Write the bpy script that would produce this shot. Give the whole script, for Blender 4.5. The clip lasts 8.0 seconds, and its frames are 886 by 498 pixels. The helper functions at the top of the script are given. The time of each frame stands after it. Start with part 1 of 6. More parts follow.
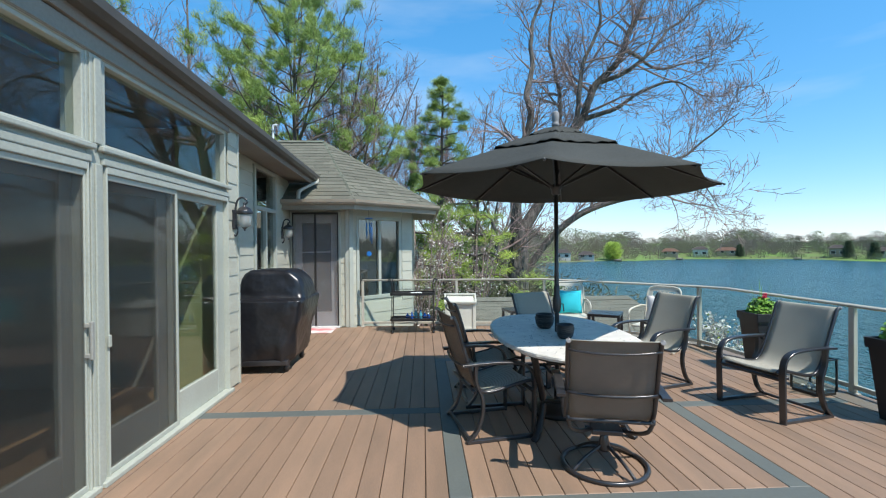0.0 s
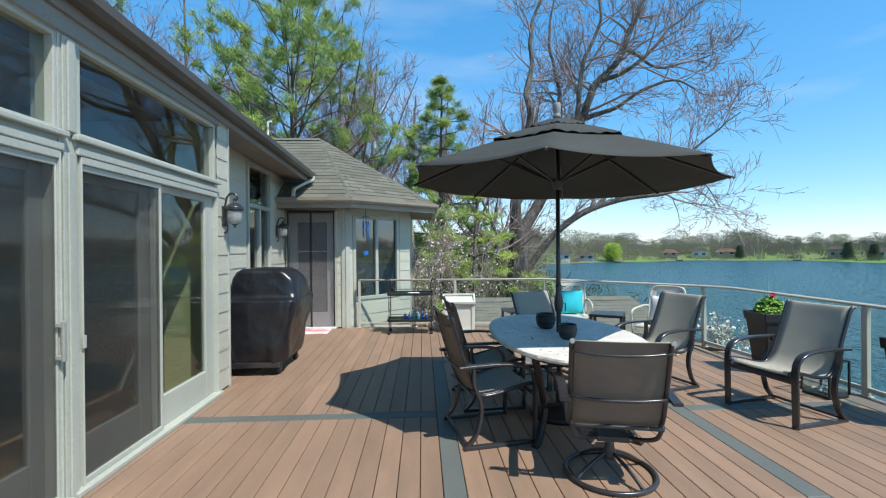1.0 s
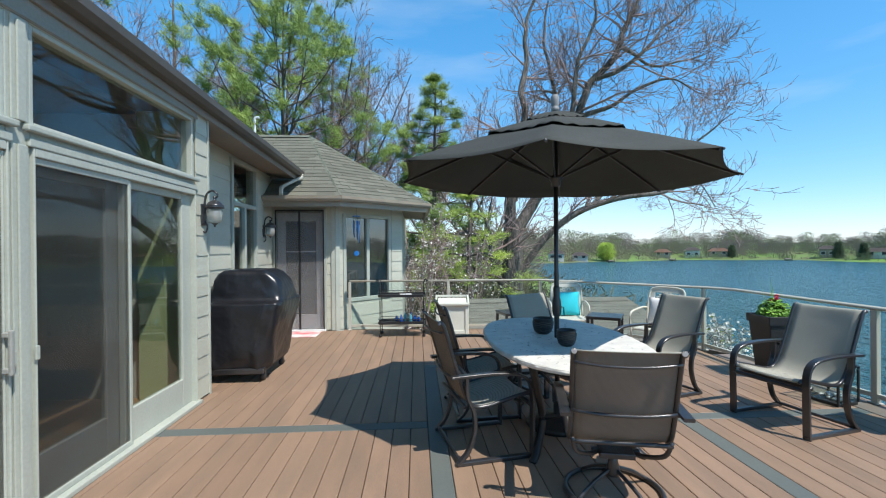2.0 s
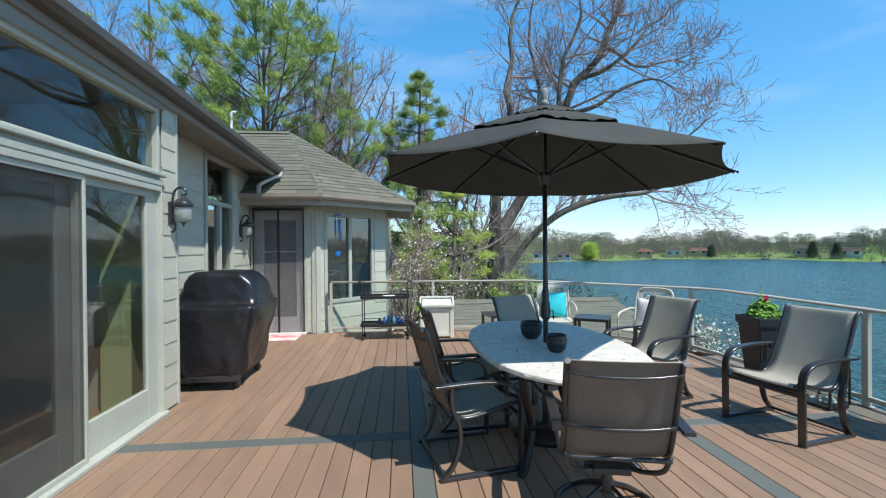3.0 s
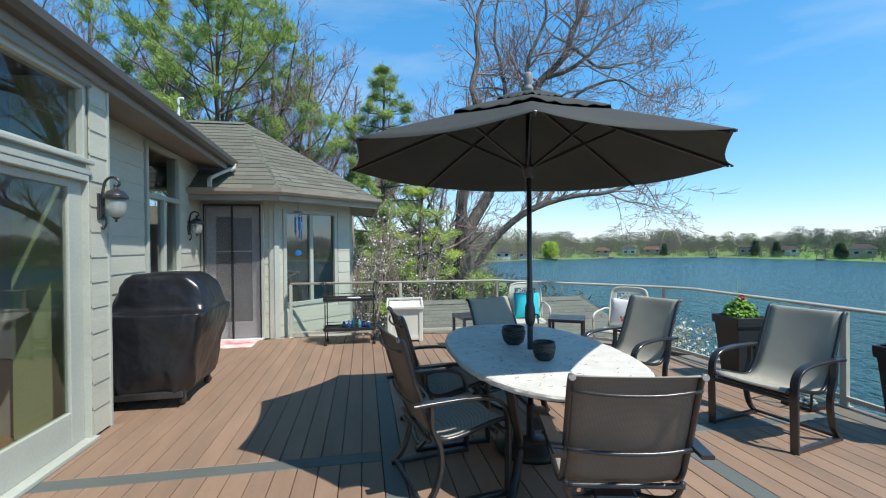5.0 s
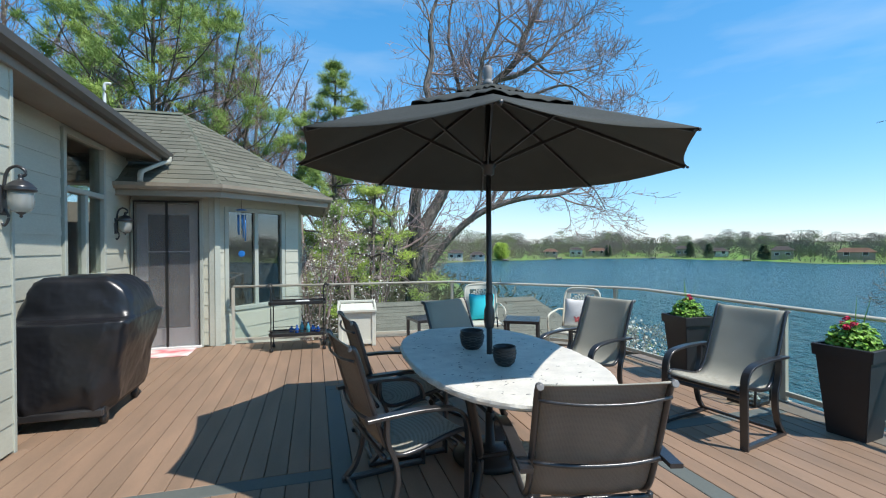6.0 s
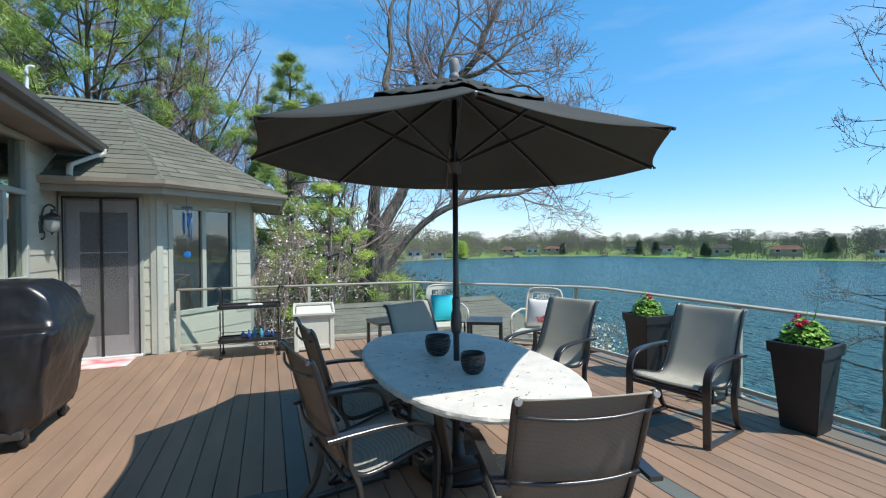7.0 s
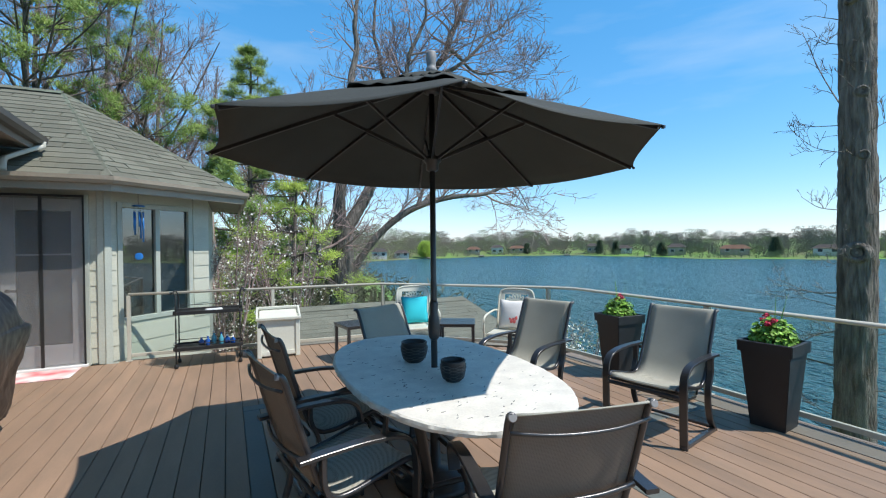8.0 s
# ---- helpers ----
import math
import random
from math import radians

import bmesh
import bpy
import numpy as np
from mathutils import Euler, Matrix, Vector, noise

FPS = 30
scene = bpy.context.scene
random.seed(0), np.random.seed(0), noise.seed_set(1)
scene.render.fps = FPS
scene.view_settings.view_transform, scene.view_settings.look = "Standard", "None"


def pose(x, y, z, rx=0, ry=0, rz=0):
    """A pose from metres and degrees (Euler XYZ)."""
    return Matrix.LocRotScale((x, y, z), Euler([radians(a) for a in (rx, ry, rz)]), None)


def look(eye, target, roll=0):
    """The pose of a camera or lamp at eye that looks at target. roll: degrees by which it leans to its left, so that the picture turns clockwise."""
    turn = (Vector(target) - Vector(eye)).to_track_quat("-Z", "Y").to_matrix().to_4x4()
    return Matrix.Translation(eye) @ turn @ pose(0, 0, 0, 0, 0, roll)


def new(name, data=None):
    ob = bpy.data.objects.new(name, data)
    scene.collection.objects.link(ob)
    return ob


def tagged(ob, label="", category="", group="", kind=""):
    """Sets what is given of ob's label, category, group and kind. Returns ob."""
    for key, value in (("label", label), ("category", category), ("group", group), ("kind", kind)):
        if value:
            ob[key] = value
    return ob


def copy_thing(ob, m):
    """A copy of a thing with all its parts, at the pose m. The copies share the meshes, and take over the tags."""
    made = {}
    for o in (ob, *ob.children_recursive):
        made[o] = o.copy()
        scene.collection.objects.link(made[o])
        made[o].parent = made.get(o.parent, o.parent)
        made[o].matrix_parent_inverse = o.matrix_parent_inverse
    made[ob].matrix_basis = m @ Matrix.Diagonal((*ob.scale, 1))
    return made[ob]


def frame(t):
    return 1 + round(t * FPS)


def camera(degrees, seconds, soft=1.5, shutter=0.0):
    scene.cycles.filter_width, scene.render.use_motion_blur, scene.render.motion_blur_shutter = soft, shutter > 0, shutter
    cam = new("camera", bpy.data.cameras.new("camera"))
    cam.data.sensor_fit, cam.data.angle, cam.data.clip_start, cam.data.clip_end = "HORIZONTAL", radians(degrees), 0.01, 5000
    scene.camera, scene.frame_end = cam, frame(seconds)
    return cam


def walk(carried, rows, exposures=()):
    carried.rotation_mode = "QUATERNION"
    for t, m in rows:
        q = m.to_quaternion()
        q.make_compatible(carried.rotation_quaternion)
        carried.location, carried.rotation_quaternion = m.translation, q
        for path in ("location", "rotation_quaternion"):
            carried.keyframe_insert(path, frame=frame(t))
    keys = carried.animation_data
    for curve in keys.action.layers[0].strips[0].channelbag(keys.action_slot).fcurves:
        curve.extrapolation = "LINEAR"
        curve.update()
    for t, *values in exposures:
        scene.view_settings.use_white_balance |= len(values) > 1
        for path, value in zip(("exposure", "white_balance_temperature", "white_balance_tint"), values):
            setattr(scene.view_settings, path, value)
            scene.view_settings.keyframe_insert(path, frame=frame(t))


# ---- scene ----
cam = camera(89.3, 8.0, soft=1.15)
PATH = [
    (0, (0.248, -0.204, 1.547), (0.338, 1.793, 1.537), -0.5),
    (0.5, (0.263, -0.125, 1.523), (0.349, 1.873, 1.519), -0.5),
    (1, (0.28, -0.032, 1.506), (0.372, 1.966, 1.502), -0.5),
    (2.5, (0.33, 0.31, 1.521), (0.476, 2.305, 1.513), -0.5),
    (3, (0.339, 0.401, 1.524), (0.523, 2.392, 1.515), -0.5),
    (3.5, (0.321, 0.484, 1.522), (0.529, 2.473, 1.518), -0.5),
    (4, (0.3, 0.579, 1.52), (0.533, 2.565, 1.513), -0.5),
    (4.5, (0.282, 0.674, 1.522), (0.551, 2.656, 1.51), -0.6),
    (6, (0.294, 0.949, 1.516), (0.847, 2.871, 1.504), -0.4),
    (6.5, (0.301, 1.034, 1.52), (0.936, 2.931, 1.507), -0.5),
    (7, (0.302, 1.118, 1.539), (1.029, 2.981, 1.518), -0.5),
    (7.5, (0.296, 1.193, 1.546), (1.098, 3.025, 1.525), -0.5),
    (8, (0.285, 1.28, 1.549), (1.153, 3.082, 1.526), -0.6),
]
walk(cam, [(t, look(eye, target, roll)) for t, eye, target, roll in PATH], exposures=[(0.0, 0.22), (8.0, 0.17)])

# ---------------------------------------------------------------- light
SUN_DIR = Vector((0.90, -1.0, 2.1)).normalized()
world = bpy.data.worlds.new("world")
scene.world = world
world.use_nodes = True
wn = world.node_tree.nodes
sky = wn.new("ShaderNodeTexSky")
sky.sky_type = "NISHITA"
sky.sun_disc = False
sky.sun_elevation = math.asin(SUN_DIR.z)
sky.sun_rotation = math.atan2(SUN_DIR.x, SUN_DIR.y)
sky.air_density, sky.dust_density, sky.ozone_density = 1.0, 0.1, 2.2
sky_tone = wn.new("ShaderNodeHueSaturation")
sky_tone.inputs["Hue"].default_value, sky_tone.inputs["Saturation"].default_value, sky_tone.inputs["Value"].default_value = 0.488, 1.17, 1.2
sky_mix = wn.new("ShaderNodeMix")
sky_mix.data_type = "RGBA"
sky_mix.inputs[0].default_value = 0.38
sky_mix.inputs[7].default_value = (0.80, 2.2, 5.3, 1)
world.node_tree.links.new(sky.outputs[0], sky_mix.inputs[6])
world.node_tree.links.new(sky_mix.outputs[2], sky_tone.inputs["Color"])
# thin high cloud in long streaks
w_tc, w_mp, w_nz, w_rp, w_cl = wn.new("ShaderNodeTexCoord"), wn.new("ShaderNodeMapping"), wn.new("ShaderNodeTexNoise"), wn.new("ShaderNodeMapRange"), wn.new("ShaderNodeMix")
w_mp.inputs["Scale"].default_value, w_mp.inputs["Rotation"].default_value = (1.0, 1.0, 5.0), (radians(8), radians(-10), 0)
w_nz.inputs["Scale"].default_value, w_nz.inputs["Detail"].default_value, w_nz.inputs["Roughness"].default_value = 1.3, 6.0, 0.55
w_rp.inputs["From Min"].default_value, w_rp.inputs["From Max"].default_value = 0.5, 0.78
w_rp.inputs["To Max"].default_value = 0.36
w_cl.data_type = "RGBA"
w_cl.inputs[7].default_value = (5.2, 5.8, 6.2, 1)
world.node_tree.links.new(w_tc.outputs["Generated"], w_mp.inputs["Vector"])
world.node_tree.links.new(w_mp.outputs[0], w_nz.inputs["Vector"])
world.node_tree.links.new(w_nz.outputs[0], w_rp.inputs[0])
world.node_tree.links.new(w_rp.outputs[0], w_cl.inputs[0])
world.node_tree.links.new(sky_tone.outputs[0], w_cl.inputs[6])
w_sx, w_dp, w_ml = wn.new("ShaderNodeSeparateXYZ"), wn.new("ShaderNodeMapRange"), wn.new("ShaderNodeVectorMath")
w_dp.interpolation_type = "SMOOTHSTEP"
w_dp.inputs["From Min"].default_value, w_dp.inputs["From Max"].default_value = 0.42, 0.95
w_dp.inputs["To Min"].default_value, w_dp.inputs["To Max"].default_value = 1.0, 0.5
w_ml.operation = "SCALE"
world.node_tree.links.new(w_tc.outputs["Generated"], w_sx.inputs[0])
world.node_tree.links.new(w_sx.outputs["Z"], w_dp.inputs[0])
world.node_tree.links.new(w_cl.outputs[2], w_ml.inputs[0])
world.node_tree.links.new(w_dp.outputs[0], w_ml.inputs["Scale"])
world.node_tree.links.new(w_ml.outputs[0], wn["Background"].inputs[0])
wn["Background"].inputs[1].default_value = 0.15
sun = new("sun", bpy.data.lights.new("sun", "SUN"))
sun.data.energy, sun.data.angle, sun.data.color = 4.5, radians(0.53), (1.0, 0.965, 0.92)
sun.matrix_basis = look(SUN_DIR * 60, (0, 0, 0))


# ---------------------------------------------------------------- materials
def mat(name, rgb, rough=0.6, metal=0.0, rgb2=None, scale=3.0, detail=4.0, fine=60.0, bump=0.15, rnd=0.0, stretch=(1, 1, 1), spec=0.5, island=0.0, dist=0.01):
    m = bpy.data.materials.new(name)
    m.use_nodes = True
    nt = m.node_tree
    n, l = nt.nodes, nt.links
    b = n["Principled BSDF"]
    b.inputs["Roughness"].default_value, b.inputs["Metallic"].default_value = rough, metal
    b.inputs["Specular IOR Level"].default_value = spec
    tc, mp = n.new("ShaderNodeTexCoord"), n.new("ShaderNodeMapping")
    mp.inputs["Scale"].default_value = stretch
    l.new(tc.outputs["Object"], mp.inputs["Vector"])
    big, small = n.new("ShaderNodeTexNoise"), n.new("ShaderNodeTexNoise")
    for t, sc in ((big, scale), (small, fine)):
        t.inputs["Scale"].default_value, t.inputs["Detail"].default_value = sc, detail
        l.new(mp.outputs[0], t.inputs["Vector"])
    if rgb2 is None:
        rgb2 = tuple(c * 0.78 for c in rgb)
    ramp = n.new("ShaderNodeValToRGB")
    ramp.color_ramp.elements[0].position, ramp.color_ramp.elements[1].position = 0.33, 0.67
    ramp.color_ramp.elements[0].color, ramp.color_ramp.elements[1].color = (*rgb2, 1), (*rgb, 1)
    l.new(big.outputs[0], ramp.inputs[0])
    hs = n.new("ShaderNodeHueSaturation")
    l.new(ramp.outputs[0], hs.inputs["Color"])
    grain = n.new("ShaderNodeMapRange")
    grain.inputs["To Min"].default_value, grain.inputs["To Max"].default_value = 0.86, 1.14
    l.new(small.outputs[0], grain.inputs[0])
    val = grain.outputs[0]
    if rnd or island:
        src = n.new("ShaderNodeObjectInfo").outputs["Random"] if rnd else n.new("ShaderNodeNewGeometry").outputs["Random Per Island"]
        k = rnd or island
        mr = n.new("ShaderNodeMapRange")
        mr.inputs["To Min"].default_value, mr.inputs["To Max"].default_value = 1 - k, 1 + k
        l.new(src, mr.inputs[0])
        mu = n.new("ShaderNodeMath")
        mu.operation = "MULTIPLY"
        l.new(val, mu.inputs[0])
        l.new(mr.outputs[0], mu.inputs[1])
        val = mu.outputs[0]
    l.new(val, hs.inputs["Value"])
    l.new(hs.outputs[0], b.inputs["Base Color"])
    if bump:
        bp = n.new("ShaderNodeBump")
        bp.inputs["Strength"].default_value, bp.inputs["Distance"].default_value = bump, dist
        l.new(small.outputs[0], bp.inputs["Height"])
        l.new(bp.outputs[0], b.inputs["Normal"])
    return m


def glass(name, tint, gloss, haze=None):
    """Clear pane: see-through body, mirror gloss by Fresnel; haze mixes in a matt veil (insect screen, dust)."""
    m = bpy.data.materials.new(name)
    m.use_nodes = True
    nt = m.node_tree
    n, l = nt.nodes, nt.links
    n.remove(n["Principled BSDF"])
    tr, gl, mx, lw = n.new("ShaderNodeBsdfTransparent"), n.new("ShaderNodeBsdfGlossy"), n.new("ShaderNodeMixShader"), n.new("ShaderNodeLayerWeight")
    pw, mr = n.new("ShaderNodeMath"), n.new("ShaderNodeMapRange")
    tr.inputs[0].default_value = (*tint, 1)
    gl.inputs["Roughness"].default_value = 0.0
    lw.inputs[0].default_value = 0.5
    pw.operation = "POWER"
    pw.inputs[1].default_value = 3.5
    mr.inputs["To Min"].default_value, mr.inputs["To Max"].default_value = gloss, min(1.0, gloss * 8)
    l.new(lw.outputs["Facing"], pw.inputs[0])
    l.new(pw.outputs[0], mr.inputs[0])
    l.new(mr.outputs[0], mx.inputs[0])
    l.new(tr.outputs[0], mx.inputs[1])
    l.new(gl.outputs[0], mx.inputs[2])
    out = mx.outputs[0]
    if haze:
        df, m2 = n.new("ShaderNodeBsdfDiffuse"), n.new("ShaderNodeMixShader")
        df.inputs[0].default_value = (*haze[:3], 1)
        m2.inputs[0].default_value = haze[3]
        l.new(out, m2.inputs[1])
        l.new(df.outputs[0], m2.inputs[2])
        out = m2.outputs[0]
    l.new(out, n["Material Output"].inputs[0])
    return m


M_SIDING = mat("siding_paint", (0.535, 0.53, 0.43), 0.62, scale=0.9, fine=35, bump=0.12, rgb2=(0.475, 0.47, 0.38), rnd=0.04, stretch=(1, 1, 4))
M_TRIM = mat("trim_paint", (0.465, 0.485, 0.415), 0.5, scale=1.5, fine=50, bump=0.06, rgb2=(0.40, 0.42, 0.36))
M_FRIEZE = mat("frieze_paint", (0.30, 0.285, 0.24), 0.6, scale=1.2, fine=45, bump=0.08, rgb2=(0.25, 0.24, 0.20))
M_SOFFIT = mat("soffit_paint", (0.27, 0.235, 0.195), 0.65, scale=1.2, fine=40, bump=0.1, rgb2=(0.23, 0.195, 0.16))
M_GUTTER = mat("gutter_metal", (0.105, 0.092, 0.076), 0.45, scale=2, fine=30, bump=0.05)
M_TAN = mat("tan_trim_paint", (0.35, 0.295, 0.225), 0.5, scale=2, fine=40, bump=0.06, rgb2=(0.29, 0.245, 0.185))
M_WHITE = mat("white_vinyl", (0.78, 0.79, 0.78), 0.42, scale=2, fine=60, bump=0.04, rgb2=(0.7, 0.71, 0.7))
M_GREYFRAME = mat("screen_frame", (0.36, 0.36, 0.32), 0.5, scale=2, fine=60, bump=0.04)
M_DECK = mat("composite_deck", (0.318, 0.205, 0.134), 0.62, rgb2=(0.25, 0.168, 0.112), scale=2.2, fine=42, bump=0.18, rnd=0.09, stretch=(3, 0.6, 1), dist=0.004)
M_INLAY = mat("composite_inlay", (0.132, 0.145, 0.128), 0.6, scale=2.5, fine=45, bump=0.15, rnd=0.06, rgb2=(0.115, 0.13, 0.12), dist=0.004)
M_BORDER = mat("weathered_border", (0.225, 0.18, 0.142), 0.7, scale=2.5, fine=45, bump=0.2, rgb2=(0.18, 0.155, 0.13))
M_DARK = mat("deck_underside", (0.05, 0.04, 0.035), 0.8)
M_SHINGLE = mat("roof_shingle", (0.155, 0.18, 0.135), 0.9, rgb2=(0.16, 0.148, 0.118), scale=1.3, fine=120, bump=0.6, rnd=0.17, spec=0.2)
M_SHINGLE2 = mat("lower_shingle", (0.215, 0.205, 0.165), 0.85, rgb2=(0.165, 0.158, 0.13), scale=1.4, fine=120, bump=0.5, rnd=0.12)
M_RAIL = mat("rail_metal", (0.53, 0.50, 0.42), 0.38, scale=2, fine=80, bump=0.05, rgb2=(0.47, 0.44, 0.36))
M_CHAIR = mat("bronze_frame", (0.034, 0.033, 0.034), 0.28, scale=4, fine=120, bump=0.08, rgb2=(0.022, 0.021, 0.022), spec=0.8)
M_UMB = mat("umbrella_canvas", (0.068, 0.071, 0.064), 0.85, scale=2, fine=300, bump=0.2, rgb2=(0.056, 0.059, 0.053), spec=0.2)
M_POLE = mat("umbrella_pole", (0.035, 0.034, 0.034), 0.35, scale=4, fine=90, bump=0.05, spec=0.6)
M_PEWTER = mat("finial_grey", (0.30, 0.29, 0.28), 0.5, scale=6, fine=80, bump=0.08)
M_STONE = mat("tabletop_stone", (0.80, 0.765, 0.67), 0.5, rgb2=(0.66, 0.63, 0.555), scale=9, fine=70, bump=0.15, detail=8)
M_IRON = mat("black_iron", (0.018, 0.018, 0.018), 0.45, scale=5, fine=90, bump=0.1)
M_COVER = mat("vinyl_cover", (0.013, 0.014, 0.018), 0.34, scale=3, fine=5, bump=0.45, dist=0.05, detail=2.0, rgb2=(0.012, 0.012, 0.014), spec=0.6)
M_PLANTER = mat("planter_resin", (0.022, 0.022, 0.024), 0.5, scale=3, fine=140, bump=0.1)
M_SOIL = mat("potting_soil", (0.05, 0.035, 0.025), 0.9, scale=20, fine=90, bump=0.8)
M_LEAF = mat("geranium_leaf", (0.23, 0.44, 0.045), 0.55, rgb2=(0.11, 0.25, 0.03), scale=12, fine=60, bump=0.1, island=0.3)
M_BLOOM = mat("red_bloom", (0.65, 0.03, 0.06), 0.6, rgb2=(0.5, 0.015, 0.07), scale=20, fine=60, bump=0.1, island=0.3)
M_POT = mat("dark_pot", (0.022, 0.022, 0.022), 0.42, scale=8, fine=60, bump=0.2)
M_BARK = mat("oak_bark", (0.19, 0.17, 0.15), 0.9, rgb2=(0.085, 0.073, 0.064), scale=11, fine=26, bump=1.0, stretch=(1, 1, 0.22), dist=0.05)
M_BARKNEAR = mat("near_oak_bark", (0.27, 0.235, 0.195), 0.95, rgb2=(0.085, 0.07, 0.058), scale=16, fine=40, bump=1.0, stretch=(1, 1, 0.16), dist=0.06, detail=6.0)
M_TWIG = mat("twig_bark", (0.42, 0.30, 0.275), 0.9, rgb2=(0.29, 0.205, 0.185), scale=3, fine=30, bump=0.2)
M_BARK2 = mat("pine_bark", (0.15, 0.125, 0.105), 0.9, rgb2=(0.10, 0.08, 0.07), scale=5, fine=25, bump=0.8, dist=0.02)
M_NEEDLE = mat("pine_needles", (0.30, 0.40, 0.085), 0.6, rgb2=(0.15, 0.25, 0.06), scale=0.5, fine=8, bump=0, island=0.3)
M_SPRING = mat("spring_leaves", (0.35, 0.45, 0.06), 0.6, rgb2=(0.22, 0.31, 0.05), scale=0.8, fine=8, bump=0, island=0.3)
M_BLOSSOM = mat("white_blossom", (0.75, 0.73, 0.68), 0.7, rgb2=(0.55, 0.52, 0.46), scale=2, fine=10, bump=0, island=0.2)
M_FARBARE = mat("far_bare_wood", (0.245, 0.205, 0.165), 0.9, rgb2=(0.165, 0.145, 0.115), scale=0.05, fine=1.2, bump=0, island=0.35)
M_FARGREEN = mat("far_green", (0.27, 0.31, 0.14), 0.9, rgb2=(0.15, 0.185, 0.09), scale=0.05, fine=1.2, bump=0, island=0.35)
M_INSIDE = mat("interior_wall", (0.42, 0.39, 0.34), 0.8, scale=1, fine=40, bump=0.05)
M_INFLOOR = mat("interior_floor", (0.33, 0.19, 0.09), 0.4, rgb2=(0.26, 0.14, 0.065), scale=3, fine=30, bump=0.05, stretch=(1, 0.2, 1))
M_CURTAIN = mat("drape_fabric", (0.40, 0.33, 0.24), 0.9, scale=3, fine=90, bump=0.2)
M_PANE = glass("window_glass", (0.86, 0.89, 0.87), 0.06)
M_BAYPANE = glass("bay_glass", (0.45, 0.50, 0.52), 0.13)
M_RAILGLASS = glass("rail_glass", (0.93, 0.97, 0.96), 0.02)
M_SCREEN = glass("insect_screen", (0.84, 0.84, 0.84), 0.02, (0.085, 0.09, 0.083, 0.17))


def sling_cloth(name, face, through_light):
    """Open PVC weave: crossed yarns a few millimetres apart, a little light coming through."""
    m = bpy.data.materials.new(name)
    m.use_nodes = True
    n, l = m.node_tree.nodes, m.node_tree.links
    n.remove(n["Principled BSDF"])
    df, tl, tr, a, b = n.new("ShaderNodeBsdfDiffuse"), n.new("ShaderNodeBsdfTranslucent"), n.new("ShaderNodeBsdfTransparent"), n.new("ShaderNodeMixShader"), n.new("ShaderNodeMixShader")
    tl.inputs[0].default_value = (*through_light, 1)
    tc, mul, hole, tone, hs, stain, rng2 = n.new("ShaderNodeTexCoord"), n.new("ShaderNodeMath"), n.new("ShaderNodeMapRange"), n.new("ShaderNodeMapRange"), n.new("ShaderNodeHueSaturation"), n.new("ShaderNodeTexNoise"), n.new("ShaderNodeMapRange")
    mul.operation = "MULTIPLY"
    for k, axis in enumerate(("X", "Z")):
        w = n.new("ShaderNodeTexWave")
        w.bands_direction = axis
        w.inputs["Scale"].default_value, w.inputs["Distortion"].default_value = 55.0, 0.4
        l.new(tc.outputs["Object"], w.inputs["Vector"])
        l.new(w.outputs["Fac"], mul.inputs[k])
    hole.inputs["To Min"].default_value, hole.inputs["To Max"].default_value = 0.04, 0.24
    tone.inputs["To Min"].default_value, tone.inputs["To Max"].default_value = 1.1, 0.8
    l.new(mul.outputs[0], hole.inputs[0])
    stain.inputs["Scale"].default_value, stain.inputs["Detail"].default_value = 5.0, 5.0
    l.new(tc.outputs["Object"], stain.inputs["Vector"])
    rng2.inputs["To Min"].default_value, rng2.inputs["To Max"].default_value = 0.82, 1.18
    l.new(stain.outputs[0], rng2.inputs[0])
    l.new(mul.outputs[0], tone.inputs[0])
    both = n.new("ShaderNodeMath")
    both.operation = "MULTIPLY"
    l.new(tone.outputs[0], both.inputs[0])
    l.new(rng2.outputs[0], both.inputs[1])
    hs.inputs["Color"].default_value = (*face, 1)
    l.new(both.outputs[0], hs.inputs["Value"])
    l.new(hs.outputs[0], df.inputs[0])
    a.inputs[0].default_value = 0.3
    l.new(hole.outputs[0], b.inputs[0])
    l.new(df.outputs[0], a.inputs[1])
    l.new(tl.outputs[0], a.inputs[2])
    l.new(a.outputs[0], b.inputs[1])
    l.new(tr.outputs[0], b.inputs[2])
    l.new(b.outputs[0], n["Material Output"].inputs[0])
    return m


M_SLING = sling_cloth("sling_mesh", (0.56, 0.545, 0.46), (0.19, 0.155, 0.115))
# same cloth seen from behind: its dimmer light is put into a darker brown
M_SLING_BACK_SHADED = sling_cloth("sling_mesh_back_shaded", (0.275, 0.23, 0.19), (0.19, 0.155, 0.115))


# ---------------------------------------------------------------- mesh helpers
def thing(name, label, category, m=None, group="", kind=""):
    ob = new(name)
    ob.empty_display_size = 0.1
    if m is not None:
        ob.matrix_basis = m
    return tagged(ob, label, category, group, kind)


def mesh_from(name, bm, material, smooth=False):
    me = bpy.data.meshes.new(name)
    bm.normal_update()
    bm.to_mesh(me)
    bm.free()
    for m in material if isinstance(material, (list, tuple)) else [material]:
        me.materials.append(m)
    if smooth:
        for p in me.polygons:
            p.use_smooth = True
    return me


def part(name, bm, material, parent=None, label="", smooth=False):
    ob = new(name, mesh_from(name, bm, material, smooth))
    if parent is not None:
        ob.parent = parent
    return tagged(ob, label)


def structure(name, bm, material, label, category, smooth=False):
    return tagged(part(name, bm, material, None, "", smooth), label, category, "", "structure")


